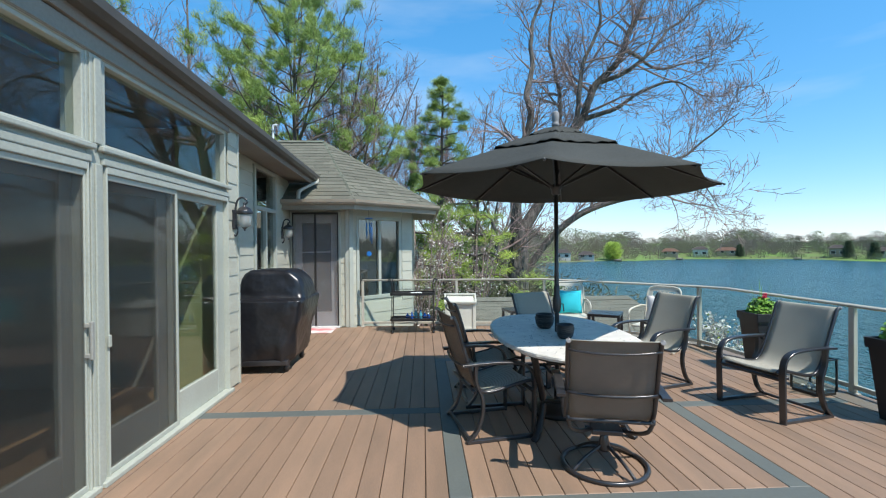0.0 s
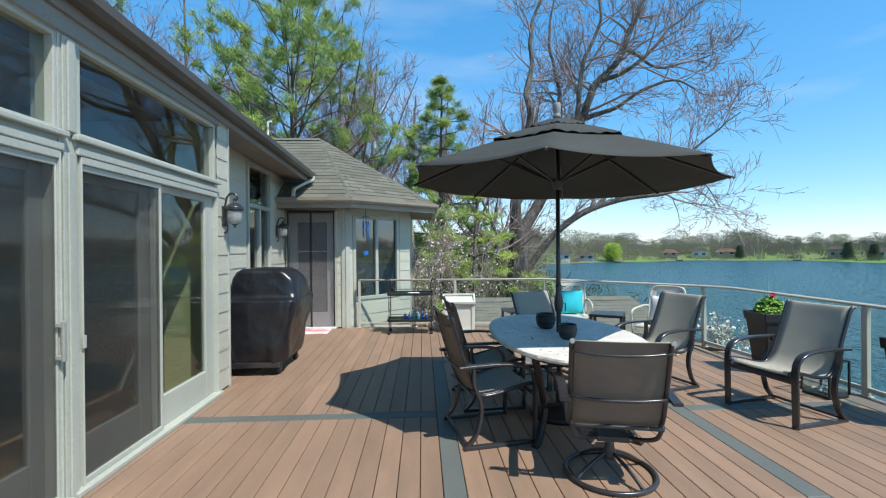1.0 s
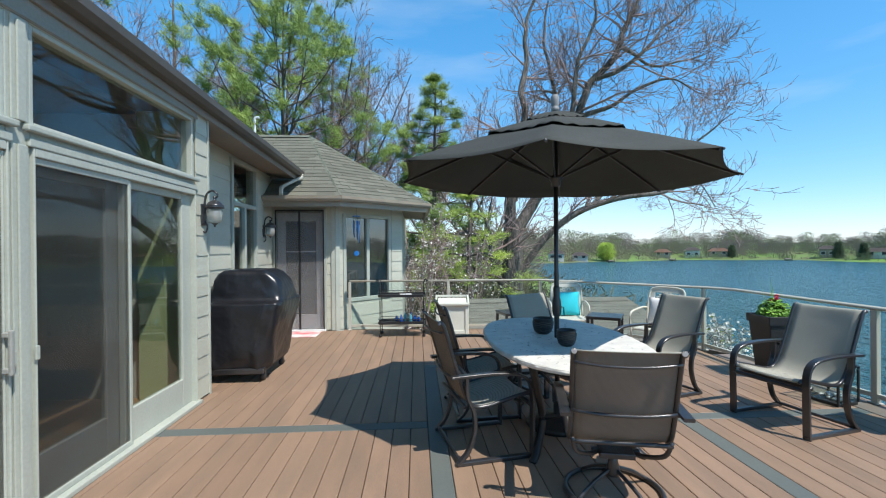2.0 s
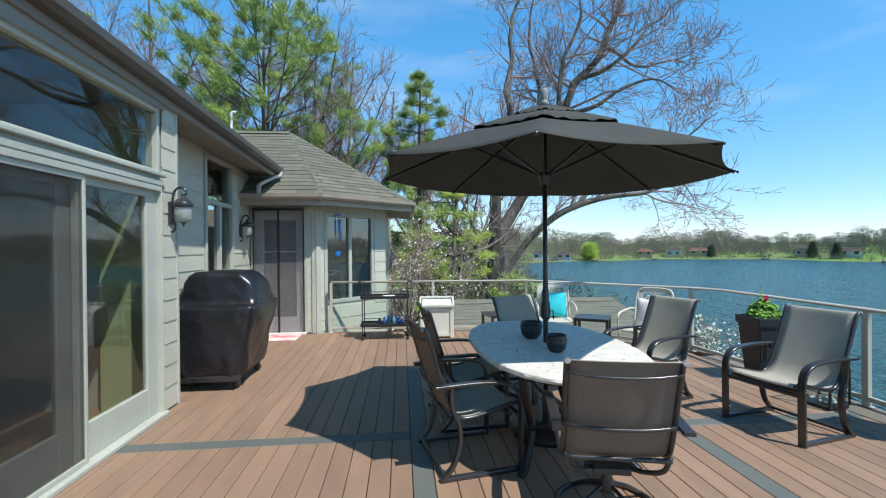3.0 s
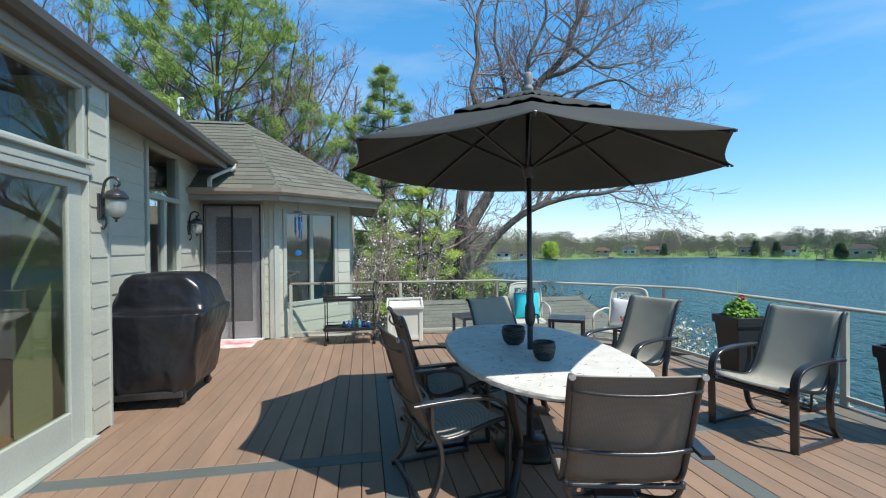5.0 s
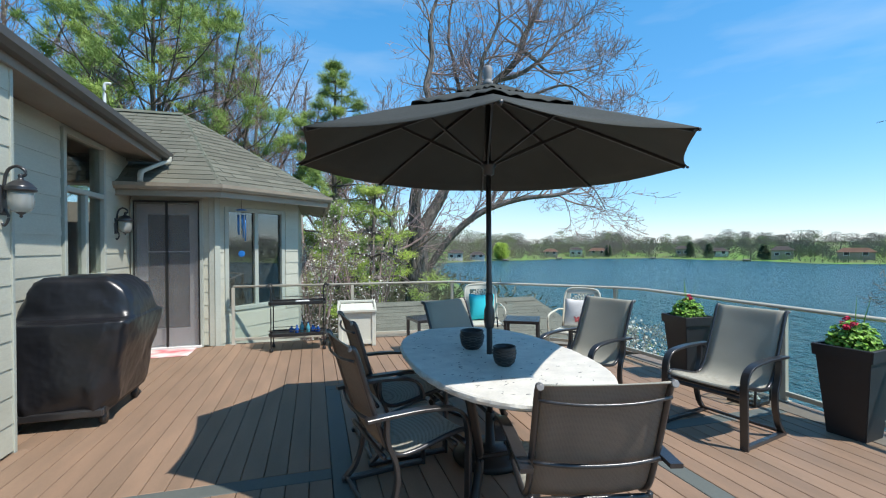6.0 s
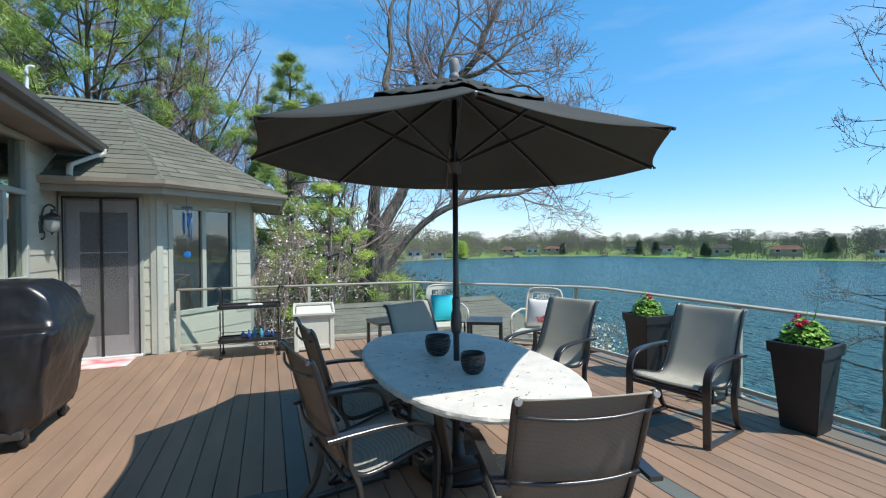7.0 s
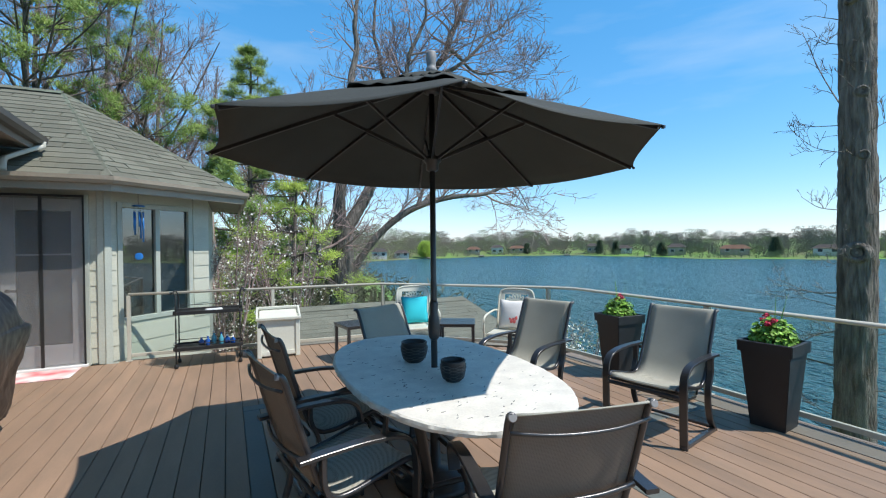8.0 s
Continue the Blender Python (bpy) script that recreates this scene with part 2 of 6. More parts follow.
def raw(name, verts, faces, material, parent=None, smooth=False, label=""):
    me = bpy.data.meshes.new(name)
    me.from_pydata([tuple(v) for v in verts], [], [tuple(f) for f in faces])
    me.materials.append(material)
    if smooth:
        me.polygons.foreach_set("use_smooth", [True] * len(me.polygons))
    ob = new(name, me)
    if parent is not None:
        ob.parent = parent
    return tagged(ob, label)


def box(bm, a, b, bevel=0.0, m=None):
    """A box between two corners, its edges rounded."""
    c = [(a[i] + b[i]) / 2 for i in range(3)]
    sz = [abs(b[i] - a[i]) for i in range(3)]
    r = bmesh.ops.create_cube(bm, size=1.0, matrix=Matrix.Translation(c) @ Matrix.Diagonal((*sz, 1)))
    vs = r["verts"]
    if bevel:
        es = list({e for v in vs for e in v.link_edges})
        vs = bmesh.ops.bevel(bm, geom=es, offset=min(bevel, min(sz) * 0.45), segments=2, affect="EDGES", profile=0.5)["verts"]
    if m is not None:
        bmesh.ops.transform(bm, matrix=m, verts=list({v for v in vs}))
    return bm


def boxes(*items, bevel=0.0):
    bm = bmesh.new()
    for a, b in items:
        box(bm, a, b, bevel)
    return bm


def sweep(bm, pts, prof, up=Vector((0, 0, 1)), closed=False, scales=None):
    """A profile (list of (u, v)) carried along a line of points; u is sideways, v is along up."""
    pts = [Vector(p) for p in pts]
    rings = []
    k = len(pts)
    for i, p in enumerate(pts):
        if closed:
            d = pts[(i + 1) % k] - pts[i - 1]
        else:
            d = pts[min(i + 1, k - 1)] - pts[max(i - 1, 0)]
        d.normalize()
        side = d.cross(up)
        if side.length < 1e-4:
            side = d.cross(Vector((1, 0, 0)))
        side.normalize()
        u2 = side.cross(d)
        f = scales[i] if scales else 1.0
        rings.append([bm.verts.new(p + side * (a * f) + u2 * (b * f)) for a, b in prof])
    n = len(prof)
    for i in range(k if closed else k - 1):
        r0, r1 = rings[i], rings[(i + 1) % k]
        for j in range(n):
            bm.faces.new((r0[j], r0[(j + 1) % n], r1[(j + 1) % n], r1[j]))
    if not closed:
        bm.faces.new(rings[0][::-1])
        bm.faces.new(rings[-1])
    return bm


def circle(r, n=8):
    return [(r * math.cos(2 * math.pi * i / n), r * math.sin(2 * math.pi * i / n)) for i in range(n)]


def flat(w, h, c=0.004):
    a, b = w / 2, h / 2
    return [(a - c, -b), (a, -b + c), (a, b - c), (a - c, b), (-a + c, b), (-a, b - c), (-a, -b + c), (-a + c, -b)]


def tube(pts, r, n=8, closed=False, up=Vector((0, 0, 1))):
    return sweep(bmesh.new(), pts, circle(r, n), up, closed)


def smooth_line(pts, n=5):
    """Catmull-Rom through the points."""
    P = [Vector(p) for p in pts]
    P = [2 * P[0] - P[1]] + P + [2 * P[-1] - P[-2]]
    out = []
    for i in range(1, len(P) - 2):
        a, b, c, d = P[i - 1:i + 3]
        for k in range(n):
            t = k / n
            out.append(0.5 * ((2 * b) + (c - a) * t + (2 * a - 5 * b + 4 * c - d) * t * t + (3 * b - a - 3 * c + d) * t ** 3))
    return out + [P[-2]]


def lathe(prof, n=24):
    """A turned body from (radius, height) pairs."""
    bm = bmesh.new()
    rings = [[bm.verts.new((r * math.cos(2 * math.pi * i / n), r * math.sin(2 * math.pi * i / n), z)) for i in range(n)] for r, z in prof]
    for a, b in zip(rings, rings[1:]):
        for i in range(n):
            bm.faces.new((a[i], a[(i + 1) % n], b[(i + 1) % n], b[i]))
    bm.faces.new(rings[0][::-1])
    bm.faces.new(rings[-1])
    return bm


def move(bm, m):
    bmesh.ops.transform(bm, matrix=m, verts=bm.verts)
    return bm


# ---------------------------------------------------------------- ground, lake
WATER = -4.6


def shore_x(y):
    return 10.5 + 0.155 * max(y, -40) + 1.2 * math.sin(y * 0.11)


def far_shore(a):
    return 205 - 62 * math.exp(-((a - 0.2) / 0.22) ** 2) + 20 * math.sin(a * 3.1 + 0.6) + 12 * math.sin(a * 11.0) + 4 * math.sin(a * 37)


def ground_z(x, y):
    near = min(max(WATER + (shore_x(y) - x) * 0.22, -7.0), -2.7)
    r, a = math.hypot(x, y), math.atan2(x, y)
    far = min(max(WATER + (r - far_shore(a)) * 0.07, -7.0), 2.5)
    return max(near, far) + 0.12 * noise.noise(Vector((x * 0.15, y * 0.15, 0)))


gv, gf = [], []
RAD = [0.5 + 1.2 * i for i in range(28)] + [36 * 1.075 ** i for i in range(62)]
NA = 220
for r in RAD:
    for k in range(NA):
        a = 2 * math.pi * k / NA
        x, y = r * math.sin(a), r * math.cos(a)
        gv.append((x, y, ground_z(x, y)))
for i in range(len(RAD) - 1):
    for k in range(NA):
        k2 = (k + 1) % NA
        gf.append((i * NA + k, (i + 1) * NA + k, (i + 1) * NA + k2, i * NA + k2))
gf.append(tuple(range(NA)))
M_GROUND = mat("lawn_ground", (0.15, 0.30, 0.045), 0.95, rgb2=(0.15, 0.16, 0.07), scale=0.06, fine=3, bump=0.4, dist=0.05)
tagged(raw("ground", gv, gf, M_GROUND, None, True), "spring grass and leaf-littered banks round the lake", "ground", "", "structure")

M_WATER = bpy.data.materials.new("lake_water")
M_WATER.use_nodes = True
wt = M_WATER.node_tree
wb = wt.nodes["Principled BSDF"]
wb.inputs["Base Color"].default_value = (0.042, 0.14, 0.17, 1)
wb.inputs["Roughness"].default_value, wb.inputs["IOR"].default_value = 0.2, 1.33
wc, wm = wt.nodes.new("ShaderNodeTexCoord"), wt.nodes.new("ShaderNodeMapping")
wm.inputs["Scale"].default_value, wm.inputs["Rotation"].default_value = (1.0, 0.45, 1), (0, 0, radians(35))
wt.links.new(wc.outputs["Object"], wm.inputs["Vector"])
prev = None
for sc, st, ds in ((0.8, 1.0, 1.5), (3.2, 1.0, 0.42)):
    wnz, wbp = wt.nodes.new("ShaderNodeTexNoise"), wt.nodes.new("ShaderNodeBump")
    wnz.inputs["Scale"].default_value, wnz.inputs["Detail"].default_value = sc, 5
    wbp.inputs["Strength"].default_value, wbp.inputs["Distance"].default_value = st, ds
    wt.links.new(wm.outputs[0], wnz.inputs["Vector"])
    wt.links.new(wnz.outputs[0], wbp.inputs["Height"])
    if prev:
        wt.links.new(prev.outputs[0], wbp.inputs["Normal"])
    prev = wbp
wt.links.new(prev.outputs[0], wb.inputs["Normal"])
bm = bmesh.new()
bmesh.ops.create_circle(bm, cap_ends=True, radius=1500, segments=64, matrix=pose(0, 0, WATER))
structure("water", bm, M_WATER, "rippled blue lake water in a light wind", "water")

# ---------------------------------------------------------------- house
WX = -1.86     # main wall face
RX = -2.30     # set-back wall face
DY = 8.58      # sunroom door wall face
CY = 5.06      # end of the main wall


def eave_z(y):
    return 3.10 - 0.031 * (y - 2.7)


# walls of the main room, with openings
BAYS = [(-3.19, -1.325), (-1.172, 0.695), (0.848, 2.715), (2.868, 4.735)]
TH = 0.16
items = [((WX - TH, -5.6, 0), (WX, BAYS[0][0], 2.93)), ((WX - TH, BAYS[-1][1], 0), (WX - 0.03, CY, 2.90))]
for (a0, a1), (b0, b1) in zip(BAYS, BAYS[1:]):
    items.append(((WX - TH, a1, 0), (WX, b0, 2.93)))
for a0, a1 in BAYS:
    items.append(((WX - TH, a0, 2.80), (WX, a1, 2.93)))
    items.append(((WX - TH, a0, 2.10), (WX, a1, 2.22)))
structure("wall_west", boxes(*items, bevel=0.006), M_TRIM, "cream-painted window wall of the main room", "wall")
structure("wall_return", boxes(((RX - TH, CY - 0.14, 0), (WX - 0.05, CY - 0.02, 2.90))), M_SIDING, "cream end wall where the house steps back", "wall")
W2 = [(6.78, 7.72, 1.19, 2.84)]
items = [((RX - TH, CY, 0), (RX - 0.03, W2[0][0], 2.9)), ((RX - TH, W2[0][1], 0), (RX - 0.03, 11.5, 2.9)), ((RX - TH, W2[0][0], 0), (RX - 0.03, W2[0][1], W2[0][2])), ((RX - TH, W2[0][0], W2[0][3]), (RX - 0.03, W2[0][1], 2.9))]
structure("wall_set_back", boxes(*items), M_SIDING, "cream clapboard wall set back behind the grill", "wall")


def window(name, m, w, h, cols, label, transom=0.0, pane=None, fw=0.06):
    """A window in its own plane: x across, z up, outside towards -y; frame, mullions, panes."""
    ob = thing(name, label, "window", m, "", "structure")
    part("window_frame", boxes(((0, -0.03, 0), (fw, 0.08, h)), ((w - fw, -0.03, 0), (w, 0.08, h)), ((fw, -0.03, h - fw), (w - fw, 0.08, h)), ((fw, -0.03, 0), (w - fw, 0.08, fw)), bevel=0.006), M_TRIM, ob)
    zs = [(fw, h - fw)] if not transom else [(fw, h - transom - 0.03), (h - transom + 0.03, h - fw)]
    if transom:
        part("transom_bar", boxes(((fw, -0.03, h - transom - 0.03), (w - fw, 0.07, h - transom + 0.03)), bevel=0.006), M_TRIM, ob)
    for zi, (z0, z1) in enumerate(zs):
        cs = cols if zi == 0 else 1
        step = (w - 2 * fw) / cs
        for c in range(cs):
            x0, x1 = fw + c * step, fw + (c + 1) * step
            if c:
                part("mullion", boxes(((x0 - 0.035, -0.025, z0), (x0 + 0.035, 0.06, z1)), bevel=0.006), M_TRIM, ob)
            e0, e1 = (0.035 if c else 0), (0.035 if c < cs - 1 else 0)
            part("pane", boxes(((x0 + e0, 0.02, z0), (x1 - e1, 0.026, z1))), pane or M_PANE, ob)
    return ob


FACE_X = Matrix(((0, -1, 0, 0), (1, 0, 0, 0), (0, 0, 1, 0), (0, 0, 0, 1)))  # local x along +y, outside towards +x
for k, (a0, a1) in enumerate(BAYS):
    w = a1 - a0
    window("window_%d" % (k + 1), Matrix.Translation((WX - 0.032, a0, 2.22)) @ FACE_X, w, 0.58, 1, "wide fixed transom window over the patio door in cream trim", fw=0.028)
    d = thing("door_%d" % (k + 1), "cream two-panel sliding glass patio door with insect screen, closed", "patio door", Matrix.Translation((WX - 0.03, a0, 0)) @ FACE_X, "patio doors", "structure")
    part("frame", boxes(((0, -0.05, 0.03), (0.014, 0.1, 2.10)), ((w - 0.014, -0.05, 0.03), (w, 0.1, 2.10)), ((0.014, -0.05, 2.05), (w - 0.014, 0.1, 2.10)), bevel=0.006), M_TRIM, d)
    part("sill", boxes(((-0.08, -0.08, 0.0), (w + 0.04, 0.1, 0.035)), bevel=0.006), M_TRIM, d, "pale sill track")
    hx = w * 0.46
    flip = k % 2 == 0

    def pane_box(x0, x1, y0, y1, z0, z1):
        return ((w - x1, y0, z0), (w - x0, y1, z1)) if flip else ((x0, y0, z0), (x1, y1, z1))

    def sash(x0, x1, y0, y1, left, right, low_, high):
        """Two stiles and two rails round an opening."""
        return boxes(pane_box(x0, x0 + left, y0, y1, 0.035, 2.05), pane_box(x1 - right, x1, y0, y1, 0.035, 2.05), pane_box(x0 + left, x1 - right, y0, y1, 0.035, low_), pane_box(x0 + left, x1 - right, y0, y1, high, 2.05), bevel=0.006)

    fx0, fx1 = hx - 0.01, w - 0.014
    p = part("fixed_panel", sash(fx0, fx1, 0.0, 0.045, 0.07, 0.160, 0.295, 1.99), M_TRIM, d)
    part("pane", boxes(pane_box(fx0 + 0.07, fx1 - 0.160, 0.02, 0.028, 0.295, 1.99)), M_PANE, p)
    sx0, sx1 = 0.014, hx + 0.03
    p = part("sliding_panel", sash(sx0, sx1, 0.05, 0.095, 0.1, 0.16, 0.3, 1.96), M_GREYFRAME, d, "grey sliding panel behind the screen")
    part("pane", boxes(pane_box(sx0 + 0.1, sx1 - 0.16, 0.068, 0.076, 0.3, 1.96)), M_PANE, p)
    q = part("screen_panel", sash(sx0, sx1, -0.035, -0.01, 0.014, 0.03, 0.075, 2.01), M_TRIM, d)
    part("mesh", boxes(pane_box(sx0 + 0.014, sx1 - 0.03, -0.026, -0.022, 0.075, 2.01)), M_SCREEN, q, "dark insect mesh")
    if flip:
        part("handle", boxes(pane_box(sx0 + 0.005, sx0 + 0.03, -0.085, -0.065, 0.86, 1.10), pane_box(sx0 + 0.005, sx0 + 0.03, -0.07, -0.033, 0.87, 0.90), pane_box(sx0 + 0.005, sx0 + 0.03, -0.07, -0.033, 1.06, 1.09), bevel=0.006), M_GREYFRAME, q)
    part("latch", boxes(pane_box(-0.014, 0.013, -0.064, -0.05, 0.90, 0.98), bevel=0.004), M_TRIM, d)
# mouldings of the window wall
for k, (a0, a1) in enumerate(BAYS):
    bm = boxes(((WX, a0 - 0.06, 2.185), (WX + 0.045, a1 + 0.04, 2.222)), ((WX, a0 - 0.03, 2.10), (WX + 0.025, a1 + 0.02, 2.15)), bevel=0.008)
    structure("trim_band", bm, M_TRIM, "cream moulding between door and transom", "trim")
    bm = boxes(((WX, a0 - 0.13, 0.0), (WX + 0.012, a0 - 0.023, 2.10)), ((WX, a0 - 0.13, 2.23), (WX + 0.012, a0 - 0.023, 2.80)), ((WX + 0.012, a0 - 0.105, 0.0), (WX + 0.026, a0 - 0.048, 2.10)), ((WX + 0.012, a0 - 0.105, 2.23), (WX + 0.026, a0 - 0.048, 2.78)), bevel=0.005)
    structure("trim_post", bm, M_TRIM, "cream fluted post between the patio doors", "trim")
structure("trim_head", boxes(((WX, -5.6, 2.806), (WX + 0.012, CY - 0.265, 2.93)), ((WX + 0.012, -5.6, 2.812), (WX + 0.02, CY - 0.265, 2.826)), bevel=0.004), M_FRIEZE, "grey-brown frieze board under the soffit", "trim")


def clapboards(owner, m, length, z0, z1, holes=(), step=0.205, t=0.018):
    """Lapped boards along local x, outside towards -y."""
    z = z0
    while z < z1 - 0.01:
        top = min(z + step + 0.015, z1)
        cuts = [(0.0, length)]
        for h0, h1, hz0, hz1 in holes:
            if top > hz0 + 0.02 and z < hz1 - 0.02:
                cuts = [c for a, b in cuts for c in ((a, min(b, h0)), (max(a, h1), b)) if c[1] - c[0] > 0.02]
        for a, b in cuts:
            bm = bmesh.new()
            v = [bm.verts.new(p) for x in (a, b) for p in ((x, -t, z), (x, 0.0, z), (x, 0.0, top), (x, -0.008, top))]
            for f in ((0, 1, 2, 3), (7, 6, 5, 4), (0, 4, 5, 1), (1, 5, 6, 2), (2, 6, 7, 3), (3, 7, 4, 0)):
                bm.faces.new([v[i] for i in f])
            bmesh.ops.recalc_face_normals(bm, faces=bm.faces)
            ob = part("clapboard", bm, M_SIDING, owner)
            ob.matrix_basis = m
        z += step


c1 = thing("wall_siding_main", "cream lapped clapboards at the house corner", "siding", None, "", "structure")
clapboards(c1, Matrix.Translation((WX - 0.02, 4.80, 0)) @ FACE_X, CY - 4.80 - 0.03, 0.02, 2.9, step=0.205, t=0.016)
structure("trim_corner", boxes(((WX - 0.06, CY - 0.03, 0), (WX + 0.004, CY + 0.004, 2.9)), bevel=0.004), M_TRIM, "cream corner board of the window wall", "trim")
c2 = thing("wall_siding_set_back", "cream lapped clapboards round the set-back window", "siding", None, "", "structure")
clapboards(c2, Matrix.Translation((RX - 0.03, CY, 0)) @ FACE_X, DY - CY, 0.02, 2.85, [(W2[0][0] - CY - 0.06, W2[0][1] - CY + 0.06, W2[0][2] - 0.08, 3)])
window("window_5", Matrix.Translation((RX - 0.02, W2[0][0] - 0.04, W2[0][2] - 0.04)) @ FACE_X, W2[0][1] - W2[0][0] + 0.08, W2[0][3] - W2[0][2] + 0.04, 2, "twin casement window with transom in cream trim", transom=0.66)

# sunroom: door wall, angled bay, far side
P0 = Vector((-1.17, DY, 0))
P1 = Vector((0.02, DY + 1.14, 0))
bay_len = (P1 - P0).length
bay_dir = (P1 - P0).normalized()
BAY = Matrix.Translation(P0) @ Matrix.Rotation(math.atan2(bay_dir.y, bay_dir.x), 4, "Z")
D0, D1 = -2.24, -1.40
structure("wall_sunroom_front", boxes(((RX, DY + 0.03, 0), (D0 - 0.06, DY + TH, 2.45)), ((D1 + 0.06, DY + 0.03, 0), (P0.x, DY + TH, 2.45)), ((D0 - 0.06, DY + 0.03, 2.24), (D1 + 0.06, DY + TH, 2.45))), M_SIDING, "cream sunroom wall with a screened door", "wall")
c3 = thing("wall_siding_front", "cream clapboards beside the sunroom door", "siding", None, "", "structure")
clapboards(c3, Matrix.Translation((D1 + 0.05, DY + 0.03, 0)), P0.x - D1 - 0.11, 0.02, 2.4)
B0, B1, BZ0, BZ1 = 0.17, 1.34, 0.50, 2.17
bm = boxes(((0, 0.03, -0.1), (B0, TH, 2.45)), ((B1, 0.03, -0.1), (bay_len, TH, 2.45)), ((B0, 0.03, -0.1), (B1, TH, BZ0)), ((B0, 0.03, BZ1), (B1, TH, 2.45)))
structure("wall_bay", move(bm, BAY), M_SIDING, "cream angled bay wall of the sunroom", "wall")
c4 = thing("wall_siding_bay", "cream clapboards under and beside the bay window", "siding", None, "", "structure")
clapboards(c4, BAY @ Matrix.Translation((0.07, 0.03, 0)), bay_len - 0.07, -0.4, 2.4, [(B0 - 0.09, B1 - 0.05, BZ0 - 0.05, 3)])
window("window_6", BAY @ Matrix.Translation((B0, 0.04, BZ0)), B1 - B0, BZ1 - BZ0, 2, "tall twin bay window in cream trim", fw=0.07, pane=M_BAYPANE)
structure("trim_bay_corner", move(boxes(((-0.02, -0.02, -0.05), (0.075, 0.06, 2.45)), bevel=0.01), BAY), M_TRIM, "cream corner board of the bay", "trim")
structure("trim_door_side", boxes(((P0.x - 0.09, DY - 0.01, 0), (P0.x - 0.01, DY + 0.05, 2.42)), bevel=0.008), M_TRIM, "cream corner board", "trim")
structure("wall_sunroom_side", boxes(((P1.x - TH, P1.y + 0.1, -0.4), (P1.x - 0.02, 13.2, 2.45))), M_SIDING, "cream far side wall of the sunroom", "wall")
structure("wall_sunroom_lower", boxes(((-1.2, DY + 0.35, -3.2), (P1.x - 0.25, 13.2, -0.35))), M_SIDING, "shaded wall below the sunroom", "wall")

d = thing("door_5", "white sunroom door behind a dark zipped screen curtain", "door", Matrix.Translation((D0, DY, 0)), "", "structure")
dw = D1 - D0
part("frame", boxes(((-0.06, -0.02, 0), (0, 0.12, 2.24)), ((dw, -0.02, 0), (dw + 0.06, 0.12, 2.24)), ((0, -0.02, 2.18), (dw, 0.12, 2.24)), bevel=0.006), M_TRIM, d)
p = part("leaf", boxes(((0.0, 0.05, 0.04), (0.14, 0.095, 2.18)), ((dw - 0.14, 0.05, 0.04), (dw, 0.095, 2.18)), ((0.14, 0.05, 0.04), (dw - 0.14, 0.095, 0.30)), ((0.14, 0.05, 2.03), (dw - 0.14, 0.095, 2.18)), bevel=0.006), M_WHITE, d, "white full-light door leaf")
part("pane", boxes(((0.14, 0.068, 0.30), (dw - 0.14, 0.076, 2.03))), M_PANE, p)
part("muntin", boxes(((0.14, 0.055, 1.454), (dw - 0.14, 0.066, 1.474))), M_WHITE, p)
part("threshold", boxes(((-0.04, -0.06, 0), (dw + 0.04, 0.12, 0.035)), bevel=0.006), M_WHITE, d)
part("handle", boxes(((0.05, 0.01, 1.0), (0.08, 0.05, 1.04)), ((0.05, 0.0, 1.0), (0.17, 0.015, 1.03)), bevel=0.006), M_GUTTER, d)
M_BLIND = mat("woven_blind", (0.42, 0.42, 0.43), 0.9, scale=3, fine=120, bump=0.2)
M_CURT = glass("curtain_mesh", (0.9, 0.9, 0.9), 0.003, (0.27, 0.26, 0.265, 0.25))
part("blind", boxes(((0.15, 0.10, 0.31), (dw - 0.15, 0.104, 2.02))), M_BLIND, p, "grey woven blind behind the glass")
q = part("screen_curtain", boxes(((0.0, -0.03, 0.03), (dw / 2, -0.026, 2.2)), ((dw / 2 + 0.002, -0.035, 0.03), (dw, -0.031, 2.2))), M_CURT, d, "dark mesh curtain")
part("edge_tape", boxes(((-0.02, -0.042, 0.03), (0.0, -0.036, 2.21)), ((dw, -0.042, 0.03), (dw + 0.02, -0.036, 2.21)), ((-0.02, -0.042, 2.2), (dw + 0.02, -0.037, 2.23)), ((dw / 2 - 0.018, -0.046, 0.03), (dw / 2 + 0.018, -0.040, 2.2))), M_IRON, q, "black hook tape")

# roofs
E = 0.035
roof = thing("main_roof", "low grey shingle roof with a dark gutter over the window wall", "roof", None, "", "structure")
bm = bmesh.new()
ys = (-6.0, 8.52)
v = [bm.verts.new(p) for y in ys for p in ((WX + E, y, eave_z(y)), (-5.6, y, eave_z(y) + 1.55), (-5.6, y, eave_z(y) + 1.45), (WX + E, y, eave_z(y) - 0.03))]
for f in ((0, 1, 5, 4), (1, 2, 6, 5), (2, 3, 7, 6), (3, 0, 4, 7), (0, 3, 2, 1), (4, 5, 6, 7)):
    bm.faces.new([v[i] for i in f])
part("roof_deck", bm, M_SHINGLE, roof)
prof = [(0.0, -0.1), (0.07, -0.1), (0.105, -0.06), (0.11, 0.0), (0.1, 0.0), (0.09, -0.05), (0.065, -0.085), (0.0, -0.085)]
bm = sweep(bmesh.new(), [(WX + E, y, eave_z(y) + 0.0) for y in ys], [(a, b) for a, b in prof])
part("gutter", bm, M_GUTTER, roof, "dark brown metal gutter")
bm = bmesh.new()
a, b = WX + E - 0.03, WX + E
v = [bm.verts.new(p) for y in ys for p in ((a, y, eave_z(y) - 0.17), (b, y, eave_z(y) - 0.17), (b, y, eave_z(y) - 0.005), (a, y, eave_z(y) - 0.005))]
